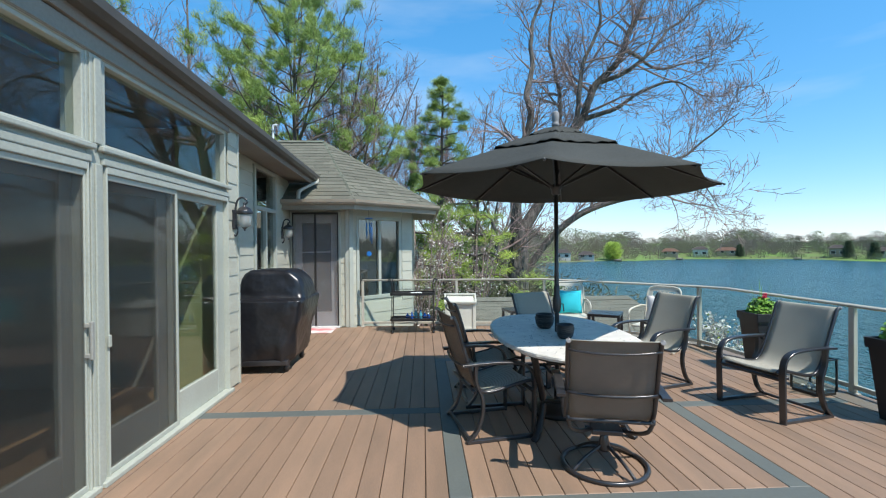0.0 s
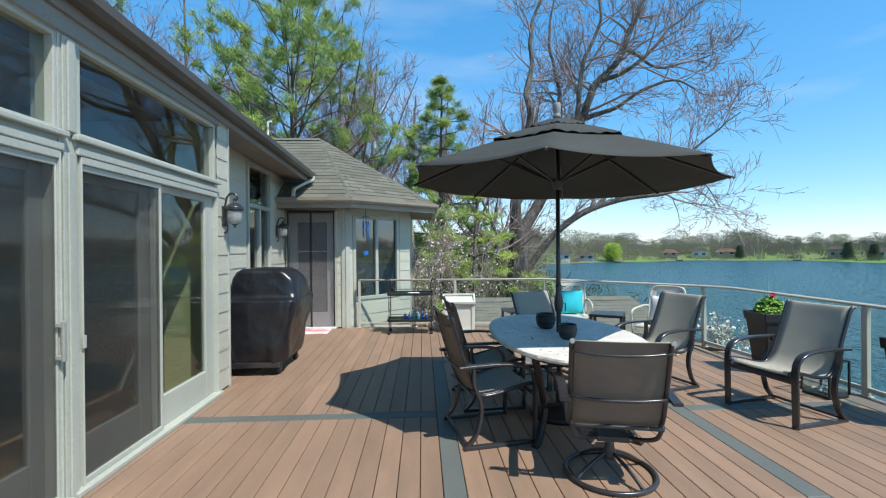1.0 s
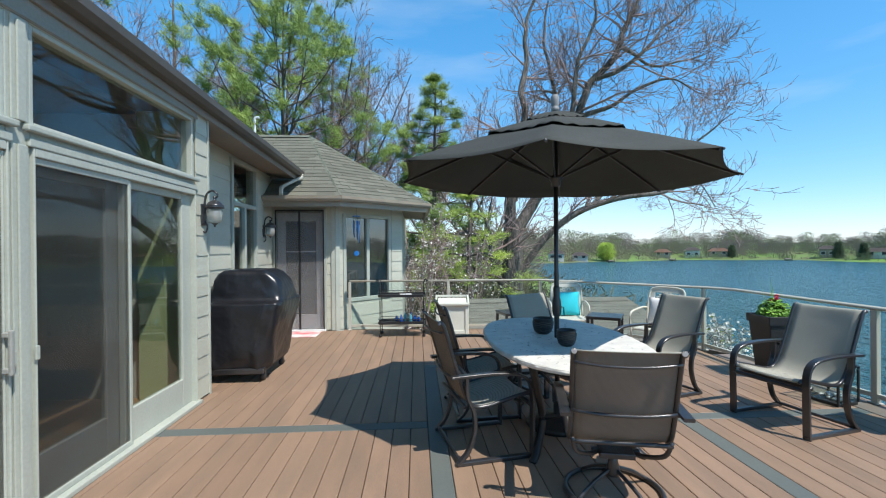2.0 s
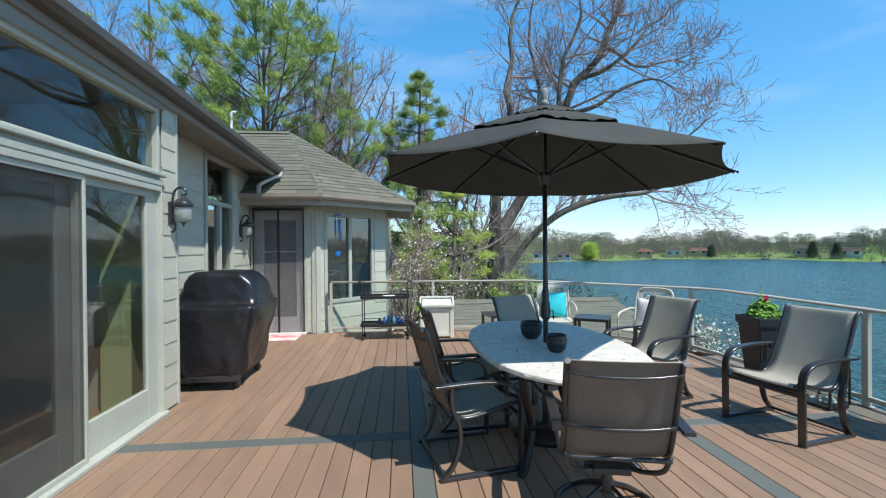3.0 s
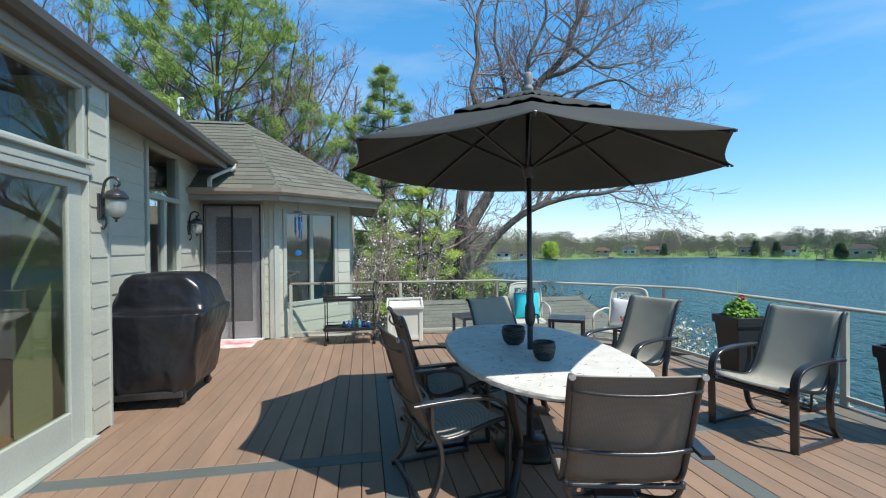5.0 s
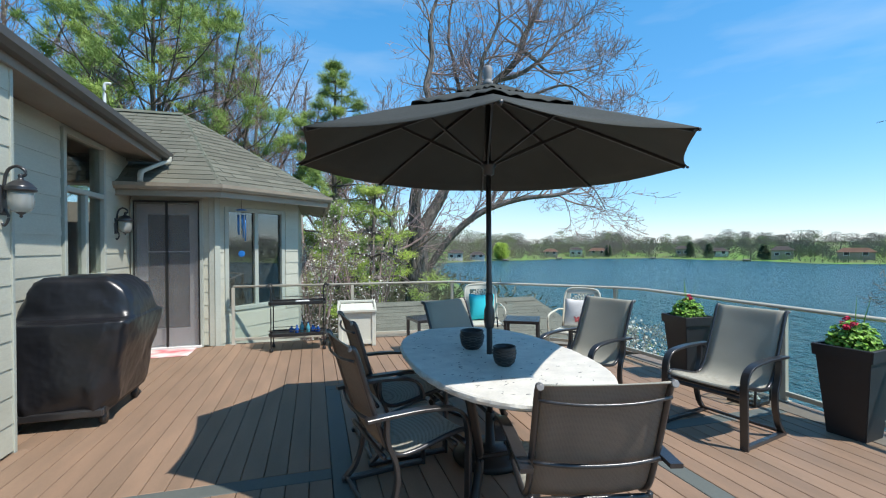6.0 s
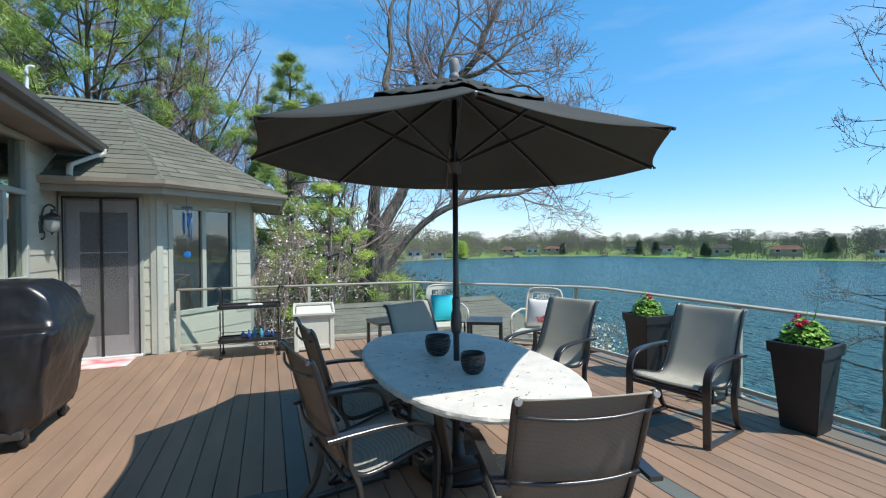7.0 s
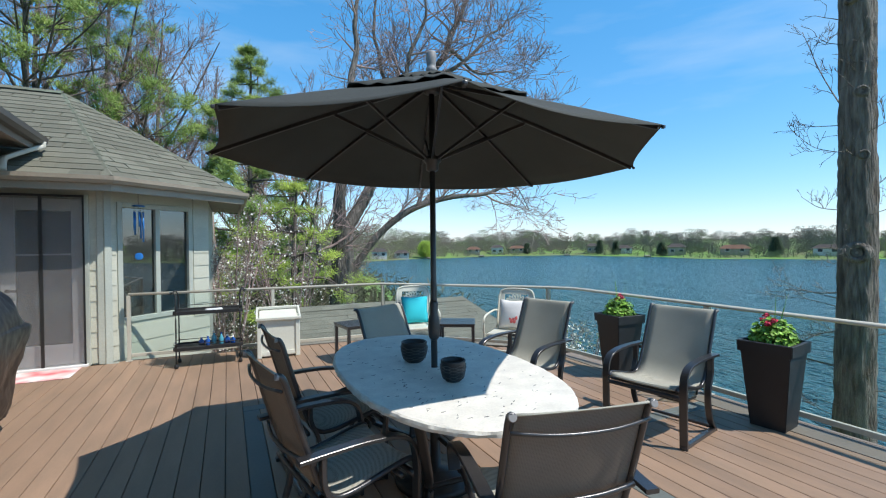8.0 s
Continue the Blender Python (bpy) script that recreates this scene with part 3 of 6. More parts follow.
for f in ((0, 1, 5, 4), (1, 2, 6, 5), (2, 3, 7, 6), (3, 0, 4, 7), (3, 2, 1, 0), (4, 5, 6, 7)):
    bm.faces.new([v[i] for i in f])
part("fascia", bm, M_SOFFIT, roof)
bm = bmesh.new()
v = [bm.verts.new(p) for y in ys for p in ((RX - 0.3, y, eave_z(y) - 0.06), (WX + E - 0.03, y, eave_z(y) - 0.14), (WX + E - 0.03, y, eave_z(y) - 0.12), (RX - 0.3, y, eave_z(y) - 0.04))]
for f in ((0, 1, 5, 4), (1, 2, 6, 5), (2, 3, 7, 6), (3, 0, 4, 7), (3, 2, 1, 0), (4, 5, 6, 7)):
    bm.faces.new([v[i] for i in f])
part("soffit", bm, M_SOFFIT, roof, "brown soffit boards")
part("end_board", boxes(((-2.6, 8.50, 2.79), (WX + E, 8.55, 2.92))), M_SOFFIT, roof)

# sunroom roof, a hip over the angled bay
APEX, RIDGE_L = Vector((-2.02, 10.3, 4.0)), Vector((-5.5, 10.3, 4.0))
EA, EB, EC, ED = Vector((-2.9, 8.10, 2.43)), Vector((-1.0, 8.10, 2.43)), Vector((0.55, 9.55, 2.43)), Vector((0.55, 11.2, 2.43))
sroof = thing("sunroom_roof", "weathered grey-green asphalt shingle hip roof", "roof", None, "", "structure")


def roof_plane(a, b, c, d2, under=0.03):
    """A roof plane from the eave a-b up to the ridge d2-c (c may equal d2)."""
    bm = bmesh.new()
    n = (b - a).cross(c - a).normalized()
    vs = [a, b, c] + ([d2] if (d2 - c).length > 0.01 else [])
    lo = [bm.verts.new(v - n * under) for v in vs]
    hi = [bm.verts.new(v - n * 0.004) for v in vs]
    bm.faces.new(hi)
    bm.faces.new(lo[::-1])
    for i in range(len(vs)):
        j = (i + 1) % len(vs)
        bm.faces.new((lo[i], lo[j], hi[j], hi[i]))
    part("roof_plane", bm, M_SHINGLE, sroof)


PLANES = [(EA - Vector((2.6, 0, 0)), EB, APEX, RIDGE_L), (EB, EC, APEX, APEX), (EC, ED, APEX, APEX)]
for pl in PLANES:
    roof_plane(*pl)
line = [EA + Vector((0.45, 0, 0)), EB, EC, ED + Vector((0, 1.5, 0))]
part("gutter", sweep(bmesh.new(), [p - Vector((0, 0, 0.0)) for p in line], [(0.0, -0.09), (0.06, -0.09), (0.09, -0.05), (0.095, 0.0), (0.08, 0.0), (0.05, -0.07), (0.0, -0.07)]), M_TAN, sroof, "tan metal gutter")
part("fascia", sweep(bmesh.new(), [p - Vector((0, 0, 0.02)) for p in line], [(-0.03, -0.16), (0.0, -0.16), (0.0, 0.0), (-0.03, 0.0)]), M_TAN, sroof)
bm = bmesh.new()
lo = [bm.verts.new(p) for p in ((-2.6, 8.12, 2.30), (EB.x, 8.12, 2.30), (EC.x - 0.02, EC.y, 2.30), (0.53, 12.5, 2.30), (-0.2, 12.5, 2.32), (-0.2, DY + 1.2, 2.32), (-1.3, DY + 0.2, 2.32), (-2.6, DY + 0.2, 2.32))]
hi = [bm.verts.new(v.co + Vector((0, 0, 0.02))) for v in lo]
bm.faces.new(lo[::-1])
bm.faces.new(hi)
for i in range(8):
    bm.faces.new((lo[i], lo[(i + 1) % 8], hi[(i + 1) % 8], hi[i]))
part("soffit", bm, M_SOFFIT, sroof, "brown soffit boards")
structure("ceiling", boxes(((-5.4, -5.6, 2.93), (RX - 0.25, 12.8, 2.98))), M_INSIDE, "pale ceiling of the rooms behind the glass", "ceiling")
structure("wall_inner_back", boxes(((-5.6, -5.6, 0), (-5.4, 13.2, 3.0))), M_INSIDE, "pale back wall of the rooms", "wall")
structure("wall_inner_south", boxes(((-5.6, -5.75, 0), (WX, -5.6, 3.0))), M_INSIDE, "end wall of the main room", "wall")
structure("wall_inner_north", boxes(((-5.6, 13.2, -3), (P1.x, 13.35, 2.6))), M_INSIDE, "end wall of the sunroom", "wall")
structure("wall_partition", boxes(((-5.4, CY - 0.12, 0), (RX - TH, CY - 0.02, 2.9))), M_INSIDE, "partition between the rooms", "wall")
M_SAGE = mat("sage_wall", (0.42, 0.47, 0.24), 0.8, scale=1, fine=40, bump=0.05)
structure("wall_stub", boxes(((-2.46, CY - 0.22, 0.012), (WX - TH - 0.01, CY - 0.145, 2.9)), bevel=0.004), M_SAGE, "pale sage-green end of an inside wall", "wall")
structure("floor_inside", boxes(((-5.4, -5.6, -0.15), (WX - TH + 0.05, CY, 0.01)), ((-5.4, CY, -0.15), (RX - 0.05, 13.2, 0.012)), ((RX - 0.04, DY + 0.06, -0.15), (P0.x, 13.2, 0.012)), ((P0.x, DY + 1.3, -0.15), (P1.x - TH, 13.2, 0.012))), M_INFLOOR, "warm wooden floor behind the glass doors", "floor")
structure("foundation", boxes(((-5.6, -5.6, -3.4), (WX - 0.1, 13.0, -0.16))), M_INSIDE, "basement wall below the rooms", "wall")

# ---------------------------------------------------------------- deck
RXX = 4.65          # railing line beside the lake
RA, RB, RC = Vector((-0.93, 8.62, 0)), Vector((2.58, 8.34, 0)), Vector((4.46, 6.46, 0))
RD = Vector((RXX, -5.5, 0))


def deck_top(x):
    """Far end of the boards at x."""
    if x < RX + 0.02:
        return CY
    if x < P0.x:
        return DY - 0.02
    if x < RB.x:
        return RA.y + (RB.y - RA.y) * (x - RA.x) / (RB.x - RA.x) + 0.03
    return RB.y + (RC.y - RB.y) * (x - RB.x) / (RC.x - RB.x) + 0.03


deck = thing("floor", "reddish-brown composite deck boards with grey inlay strips", "deck", None, "", "structure")
part("joists", boxes(((WX - 0.05, -5.6, -0.30), (4.60, 5.9, -0.04)), ((RX, 5.9, -0.30), (3.3, 7.3, -0.04)), ((RX, 7.3, -0.30), (2.0, 8.3, -0.04))), M_DARK, deck)
PW, GAP = 0.1447, 0.005
FX0, FX1, FY0, FY1 = 0.40, 0.40 + 16 * PW, 2.40, 5.86     # inlay frame
IW = PW - GAP
CYL = (3.97, 4.11)


def board(x0, x1, y0, y1, material=None, name="board", z=0.0):
    bm = bmesh.new()
    box(bm, (x0, y0, z - 0.028), (x1, y1, z), 0.0)
    top = [e for e in bm.edges if all(v.co.z > z - 0.01 for v in e.verts)]
    bmesh.ops.bevel(bm, geom=top, offset=0.004, segments=1, affect="EDGES")
    return part(name, bm, material or M_DECK, deck)


board(RX + 0.01, 0.40 - 18 * PW - GAP, CY + 0.02, DY - 0.02)
for a, b in ((-5.5, CYL[0] - 0.003), (CYL[1] + 0.003, CY + 0.015)):
    board(WX - 0.02, 0.40 - 15 * PW - GAP, a, b)
x = 0.40 - 18 * PW
while x < 4.38:
    x0, x1 = x, min(x + PW - GAP, 4.38)
    xm = (x0 + x1) / 2
    runs = [(-5.5, min(deck_top(x0), deck_top(x1)))]
    if xm < WX + 0.03:
        runs = [(CY + 0.02, runs[0][1])]
    cut = []
    if xm < FX0 or xm > FX1:
        cut.append(CYL)
    if FX0 <= xm <= FX1:
        cut += [(FY0, FY0 + IW), (FY1, FY1 + IW)]
    for c0, c1 in cut:
        runs = [r for a, b in runs for r in ((a, min(b, c0 - 0.003)), (max(a, c1 + 0.003), b)) if r[1] - r[0] > 0.03]
    for a, b in runs:
        side = any(abs(xm - f) < PW * 0.4 for f in (FX0 + 0.07, FX1 - 0.075)) and a >= FY0 - 0.01 and b <= FY1 + 0.2
        board(x0, x1, a, b, M_INLAY if side else M_DECK)
    x += PW
for a, b in ((WX - 0.02, FX0 - GAP), (FX1, 4.38)):
    board(a, b, CYL[0], CYL[1], M_INLAY, "inlay")
for y in (FY0, FY1):
    board(FX0, FX1 - GAP, y, y + IW, M_INLAY, "inlay")
bm = boxes(((4.40, -5.5, -0.03), (4.66, 6.2, -0.002)), bevel=0.004)
part("border_board", bm, M_BORDER, deck, "weathered grey-brown border board")
part("rim_board", boxes(((4.66, -5.5, -0.32), (4.70, 6.25, 0.0)), ((WX, -5.6, -0.32), (4.7, -5.55, 0.0)), bevel=0.004), M_BORDER, deck)
bm = sweep(bmesh.new(), [(-1.0, 8.68, -0.15), (2.6, 8.42, -0.15), (4.56, 6.5, -0.15), (4.68, 6.2, -0.15)], flat(0.03, 0.3))
part("rim_board", bm, M_BORDER, deck)
for px, py in ((4.5, -5.3), (4.5, -1.5), (4.5, 2.2), (4.5, 5.9), (2.5, 8.2), (0.2, 8.3)):
    part("support_post", boxes(((px - 0.07, py - 0.07, ground_z(px, py) - 0.2), (px + 0.07, py + 0.07, -0.28))), M_BORDER, deck)

# railing
RZ = 0.92
rail = thing("railing", "tan metal railing with clear glass panels round the deck", "railing", None, "", "structure")
RAILPTS = [RA, RB, RC, Vector((RXX, 6.1, 0)), RD]
bm = sweep(bmesh.new(), [p + Vector((0, 0, RZ - 0.015)) for p in RAILPTS], [(0.03 * math.cos(a), 0.019 * math.sin(a)) for a in [i * math.pi / 5 for i in range(10)]])
part("top_rail", bm, M_RAIL, rail, "rounded tan handrail", True)
POSTS = [RA, RA.lerp(RB, 0.52), RB, RC, Vector((RXX, 4.2, 0)), Vector((RXX, 1.75, 0)), Vector((RXX, -0.6, 0)), Vector((RXX, -3.0, 0)), RD]
for p in POSTS:
    part("post", move(boxes(((-0.022, -0.03, 0.0), (0.022, 0.03, RZ - 0.03)), ((-0.04, -0.05, 0.0), (0.04, 0.05, 0.012)), bevel=0.004), Matrix.Translation(p)), M_RAIL, rail)
for a, b in zip(POSTS, POSTS[1:]):
    dr = (b - a).normalized()
    L = (b - a).length
    R = Matrix.Translation(a) @ Matrix.Rotation(math.atan2(dr.y, dr.x), 4, "Z")
    part("bottom_rail", move(boxes(((0.025, -0.018, 0.055), (L - 0.025, 0.018, 0.10)), bevel=0.004), R), M_RAIL, rail)
    part("glass_panel", move(boxes(((0.03, -0.004, 0.10), (L - 0.03, 0.004, RZ - 0.035))), R), M_RAILGLASS, rail)

# ================ things
# ---------------------------------------------------------------- patio chairs
def strap(bm, pts, w, t, up=Vector((1, 0, 0))):
    """A flat bar bent along points in the y-z plane: w across (x), t thick."""
    return sweep(bm, pts, [(b, a) for a, b in flat(w, t, 0.003)], up)


SEAT_LINE = [(-0.295, 0.432), (-0.265, 0.455), (-0.17, 0.440), (-0.04, 0.408), (0.06, 0.388), (0.14, 0.392), (0.20, 0.445), (0.25, 0.54), (0.31, 0.68), (0.365, 0.82), (0.41, 0.93), (0.435, 0.962), (0.46, 0.965)]


def seat_points(lean, rise=1.0):
    """The seat's side line; lean: how far the back lies back; rise: how tall it stands."""
    return [(0.2 + (y - 0.2) * lean, 0.445 + (z - 0.445) * rise) if y > 0.2 else (y, z) for y, z in SEAT_LINE]


def sling(w, lean=1.0, rise=1.0, sag=0.022):
    """The woven seat and back: one sheet between the side rails, sagging across."""
    line = smooth_line([(0, y, z) for y, z in seat_points(lean, rise)], 4)
    bm = bmesh.new()
    top, bot = [], []
    n = 8
    for i, p in enumerate(line):
        d = (line[min(i + 1, len(line) - 1)] - line[max(i - 1, 0)]).normalized()
        nrm = Vector((0, -d.z, d.y))
        for lst, off in ((top, 0.0), (bot, -0.006)):
            lst.append([bm.verts.new(p + Vector((w * (k / n - 0.5), 0, 0)) + nrm * (off - sag * min(1.0, 0.2 + (len(line) - 1 - i) / 14) * (1 - (2 * k / n - 1) ** 2))) for k in range(n + 1)])
    for i in range(len(line) - 1):
        for k in range(n):
            bm.faces.new((top[i][k], top[i][k + 1], top[i + 1][k + 1], top[i + 1][k]))
            # rear and underside faces take the cloth with shade in its colour
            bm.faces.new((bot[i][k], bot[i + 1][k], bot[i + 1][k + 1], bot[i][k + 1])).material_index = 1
        bm.faces.new((top[i][0], top[i + 1][0], bot[i + 1][0], bot[i][0]))
        bm.faces.new((top[i][n], bot[i][n], bot[i + 1][n], top[i + 1][n]))
    for r in (0, -1):
        for k in range(n):
            bm.faces.new((top[r][k], top[r][k + 1], bot[r][k + 1], bot[r][k]))
    bmesh.ops.recalc_face_normals(bm, faces=bm.faces)
    return bm


def patio_chair(label, m, group, swivel=False, lean=1.02, rise=1.0):
    """Faces -y in its own frame."""
    ob = thing("patio_chair", label, "chair", m, group)
    W = 0.275
    part("sling", sling(2 * W - 0.01, lean, rise), [M_SLING, M_SLING_BACK_SHADED], ob, "taupe woven sling seat and back", True)
    rail_line = smooth_line([(0, y + 0.004, z - 0.006) for y, z in seat_points(lean, rise)], 4)
    for sx in (-1, 1):
        part("side_rail", sweep(bmesh.new(), [p + Vector((sx * W, 0, 0)) for p in rail_line], circle(0.015, 8), Vector((1, 0, 0))), M_CHAIR, ob, "", True)
        X = sx * (W + 0.04)
        if swivel:
            arm = smooth_line([(X, -0.24, 0.46), (X, -0.28, 0.53), (X, -0.25, 0.585), (X, -0.12, 0.61), (X, 0.08, 0.612), (X, 0.26, 0.60), (X, 0.36, 0.595)], 5)
        else:
            arm = smooth_line([(X, -0.27, 0.0), (X, -0.275, 0.3), (X, -0.275, 0.45), (X, -0.25, 0.545), (X, -0.17, 0.60), (X, 0.0, 0.62), (X, 0.18, 0.62), (X, 0.33, 0.615)], 5)
        part("arm", strap(bmesh.new(), arm, 0.058, 0.02), M_CHAIR, ob)
        part("arm_bracket", boxes(((min(X, sx * W), 0.245, 0.575), (max(X, sx * W), 0.275, 0.60)), bevel=0.004), M_CHAIR, ob)
        if not swivel:
            rear = smooth_line([(X, 0.22, 0.61), (X, 0.215, 0.48), (X, 0.17, 0.36), (X, 0.165, 0.24), (X, 0.21, 0.1), (X, 0.29, 0.012)], 5)
            part("rear_leg", strap(bmesh.new(), rear, 0.045, 0.024), M_CHAIR, ob)
            part("runner", boxes(((X - 0.02, -0.285, 0.0), (X + 0.02, 0.30, 0.03)), bevel=0.006), M_CHAIR, ob)
    bars = [(0.23, 0.40, 0.014), (-0.2, 0.385, 0.014), (0.2 + 0.20 * lean + 0.028, 0.445 + 0.45 * rise, 0.008), (0.2 + 0.08 * lean + 0.032, 0.60, 0.011)]
    if not swivel:
        bars += [(0.27, 0.03, 0.014), (-0.27, 0.375, 0.018)]
    for y, z, r in bars:
        w = W + (0.03 if z < 0.5 and not swivel else 0)
        bow = 0.035 if z > 0.8 else 0.028 if z > 0.5 else 0.0
        pts = smooth_line([(-w, y, z), (-w * 0.5, y + bow * 0.8, z - bow * 0.3), (0, y + bow, z - bow * 0.4), (w * 0.5, y + bow * 0.8, z - bow * 0.3), (w, y, z)], 3)
        part("cross_bar", tube(pts, r, 8), M_CHAIR, ob, "", True)
    for sx in (-1, 1):
        bm = lathe([(0.0155, -0.010), (0.0162, -0.006), (0.0162, 0.001), (0.0145, 0.003)], 12)
        part("end_cap", move(bm, Matrix.Translation((sx * W, 0.2 + 0.264 * lean, 0.445 + 0.514 * rise)) @ Matrix.Rotation(radians(-75), 4, "X")), M_PEWTER, ob, "worn grey plastic cap")
    if swivel:
        ring = [(0.285 * math.cos(a), 0.285 * math.sin(a), 0.016) for a in [i * math.pi / 20 for i in range(40)]]
        part("base_ring", sweep(bmesh.new(), ring, circle(0.016, 8), closed=True), M_CHAIR, ob, "", True)
        for k in range(4):
            a = k * math.pi / 2 + 0.6
            c, s2 = math.cos(a), math.sin(a)
            part("spoke", tube(smooth_line([(0.28 * c, 0.28 * s2, 0.02), (0.18 * c, 0.18 * s2, 0.085), (0.08 * c, 0.08 * s2, 0.13), (0.02 * c, 0.02 * s2, 0.15)], 4), 0.012, 8), M_CHAIR, ob, "", True)
        part("hub", lathe([(0.04, 0.11), (0.045, 0.13), (0.03, 0.19), (0.028, 0.27)], 16), M_CHAIR, ob, "", True)
        part("swivel_plate", boxes(((-0.10, -0.14, 0.265), (0.10, 0.14, 0.30)), ((-0.14, -0.05, 0.28), (0.14, -0.02, 0.30)), ((-0.14, 0.05, 0.28), (0.14, 0.08, 0.30)), bevel=0.006), M_CHAIR, ob)
        for sx in (-1, 1):
            part("support_arm", tube(smooth_line([(sx * 0.08, 0.06, 0.285), (sx * 0.16, 0.12, 0.285), (sx * 0.24, 0.2, 0.33), (sx * 0.268, 0.235, 0.42)], 4), 0.014, 8), M_CHAIR, ob, "", True)
            part("support_arm", tube(smooth_line([(sx * 0.08, -0.06, 0.285), (sx * 0.18, -0.12, 0.30), (sx * 0.262, -0.17, 0.40)], 4), 0.014, 8), M_CHAIR, ob, "", True)
    return ob


def chair_at(x, y, facing):
    return pose(x, y, 0, 0, 0, facing + 90)


G = "patio chairs round the table"
c_side = patio_chair("dark metal sled-base patio chair with taupe sling, tucked at the table", chair_at(0.81, 3.65, 11), G, False, 0.78, 1.06)
copy_thing(c_side, chair_at(0.91, 4.41, 6))
c_out = patio_chair("dark metal sled-base patio chair with taupe sling, pulled out", chair_at(2.82, 4.82, 198), G)
tagged(copy_thing(c_out, chair_at(1.77, 4.98, 295)), "dark metal sled-base patio chair at the table's far end")
tagged(copy_thing(c_out, chair_at(3.51, 3.86, 193)), "dark metal sled-base patio chair with sunlit sling beside the planters")
patio_chair("dark metal swivel rocker patio chair with taupe sling and ring base", chair_at(1.51, 2.89, 77), G, True, 0.84)

# ---------------------------------------------------------------- table
TC = Vector((1.52, 3.97, 0))
table = thing("patio_table", "long boat-shaped patio table with pale speckled stone top", "table", Matrix.Translation(TC))


def outline(n=300):
    pts = []
    for i in range(n):
        a = 2 * math.pi * i / n
        c, s2 = math.cos(a), math.sin(a)
        x, y = math.copysign(abs(c) ** 0.82, c) * 0.61, math.copysign(abs(s2) ** 0.86, s2) * 1.08
        pts.append((x, y))
    return pts


bm = bmesh.new()
O = outline()
levels = [(0.975, 0.700), (1.0, 0.706), (1.003, 0.722), (0.998, 0.736), (0.985, 0.742)]
rings = []
for k, (f, z) in enumerate(levels):
    rings.append([bm.verts.new((x * (f + 0.012 * noise.noise(Vector((x * 17, y * 17, k * 1.7))) + 0.008 * noise.noise(Vector((x * 31, y * 31, k * 0.9)))), y * (f + 0.008 * noise.noise(Vector((x * 17, y * 17, 5 + k * 1.7))) + 0.005 * noise.noise(Vector((x * 31, y * 31, 9 + k * 0.9)))), z)) for x, y in O])
for a, b in zip(rings, rings[1:]):
    for i in range(len(O)):
        bm.faces.new((a[i], a[(i + 1) % len(O)], b[(i + 1) % len(O)], b[i]))
bm.faces.new(rings[0][::-1])
bm.faces.new(rings[-1])
top = part("tabletop", bm, M_STONE, table, "pale stone slab with chiselled edge")
frame_o = [(x * 0.8, y * 0.86, 0.675) for x, y in O]
part("top_frame", sweep(bmesh.new(), frame_o, flat(0.025, 0.045), closed=True), M_IRON, table)
for sx in (-1, 1):
    for sy in (-1, 1):
        leg = smooth_line([(sx * 0.40, sy * 0.66, 0.675), (sx * 0.34, sy * 0.60, 0.45), (sx * 0.30, sy * 0.55, 0.25), (sx * 0.36, sy * 0.62, 0.06), (sx * 0.41, sy * 0.68, 0.0)], 5)
        part("leg", sweep(bmesh.new(), leg, flat(0.045, 0.045, 0.006)), M_IRON, table, "", True)
for sy in (-1, 1):
    part("stretcher", tube([(-0.31, sy * 0.56, 0.28), (0.31, sy * 0.56, 0.28)], 0.015), M_IRON, table)
part("stretcher", tube([(0, -0.56, 0.28), (0, 0.56, 0.28)], 0.015), M_IRON, table)

M_SPOT = mat("stone_inclusion", (0.10, 0.10, 0.09), 0.5, scale=20)
rs = random.Random(5)
for k in range(170):
    a, q = rs.random() * 6.28, rs.random() ** 0.5 * 0.9
    c, s2 = math.cos(a), math.sin(a)
    px, py = math.copysign(abs(c) ** 0.82, c) * 0.6 * q, math.copysign(abs(s2) ** 0.86, s2) * 1.06 * q
    L, w2, n = rs.uniform(0.003, 0.019), rs.uniform(0.0015, 0.004), 7
    th = rs.uniform(-0.5, 1.2)
    bm = bmesh.new()
    lo, hi = [], []
    for i in range(n):
        b = 2 * math.pi * i / n
        u, v2 = L * math.cos(b) * rs.uniform(0.7, 1.1), w2 * math.sin(b) * rs.uniform(0.6, 1.3)
        X, Y = px + u * math.cos(th) - v2 * math.sin(th), py + u * math.sin(th) + v2 * math.cos(th)
        lo.append(bm.verts.new((X, Y, 0.7415)))
        hi.append(bm.verts.new((X, Y, 0.7428)))
    bm.faces.new(hi)
    for i in range(n):
        bm.faces.new((lo[i], lo[(i + 1) % n], hi[(i + 1) % n], hi[i]))
    part("stone_fleck", bm, M_SPOT, top)

# planted bowls on the table
M_BAND = mat("pot_relief", (0.085, 0.08, 0.072), 0.5, scale=8, fine=60, bump=0.1)


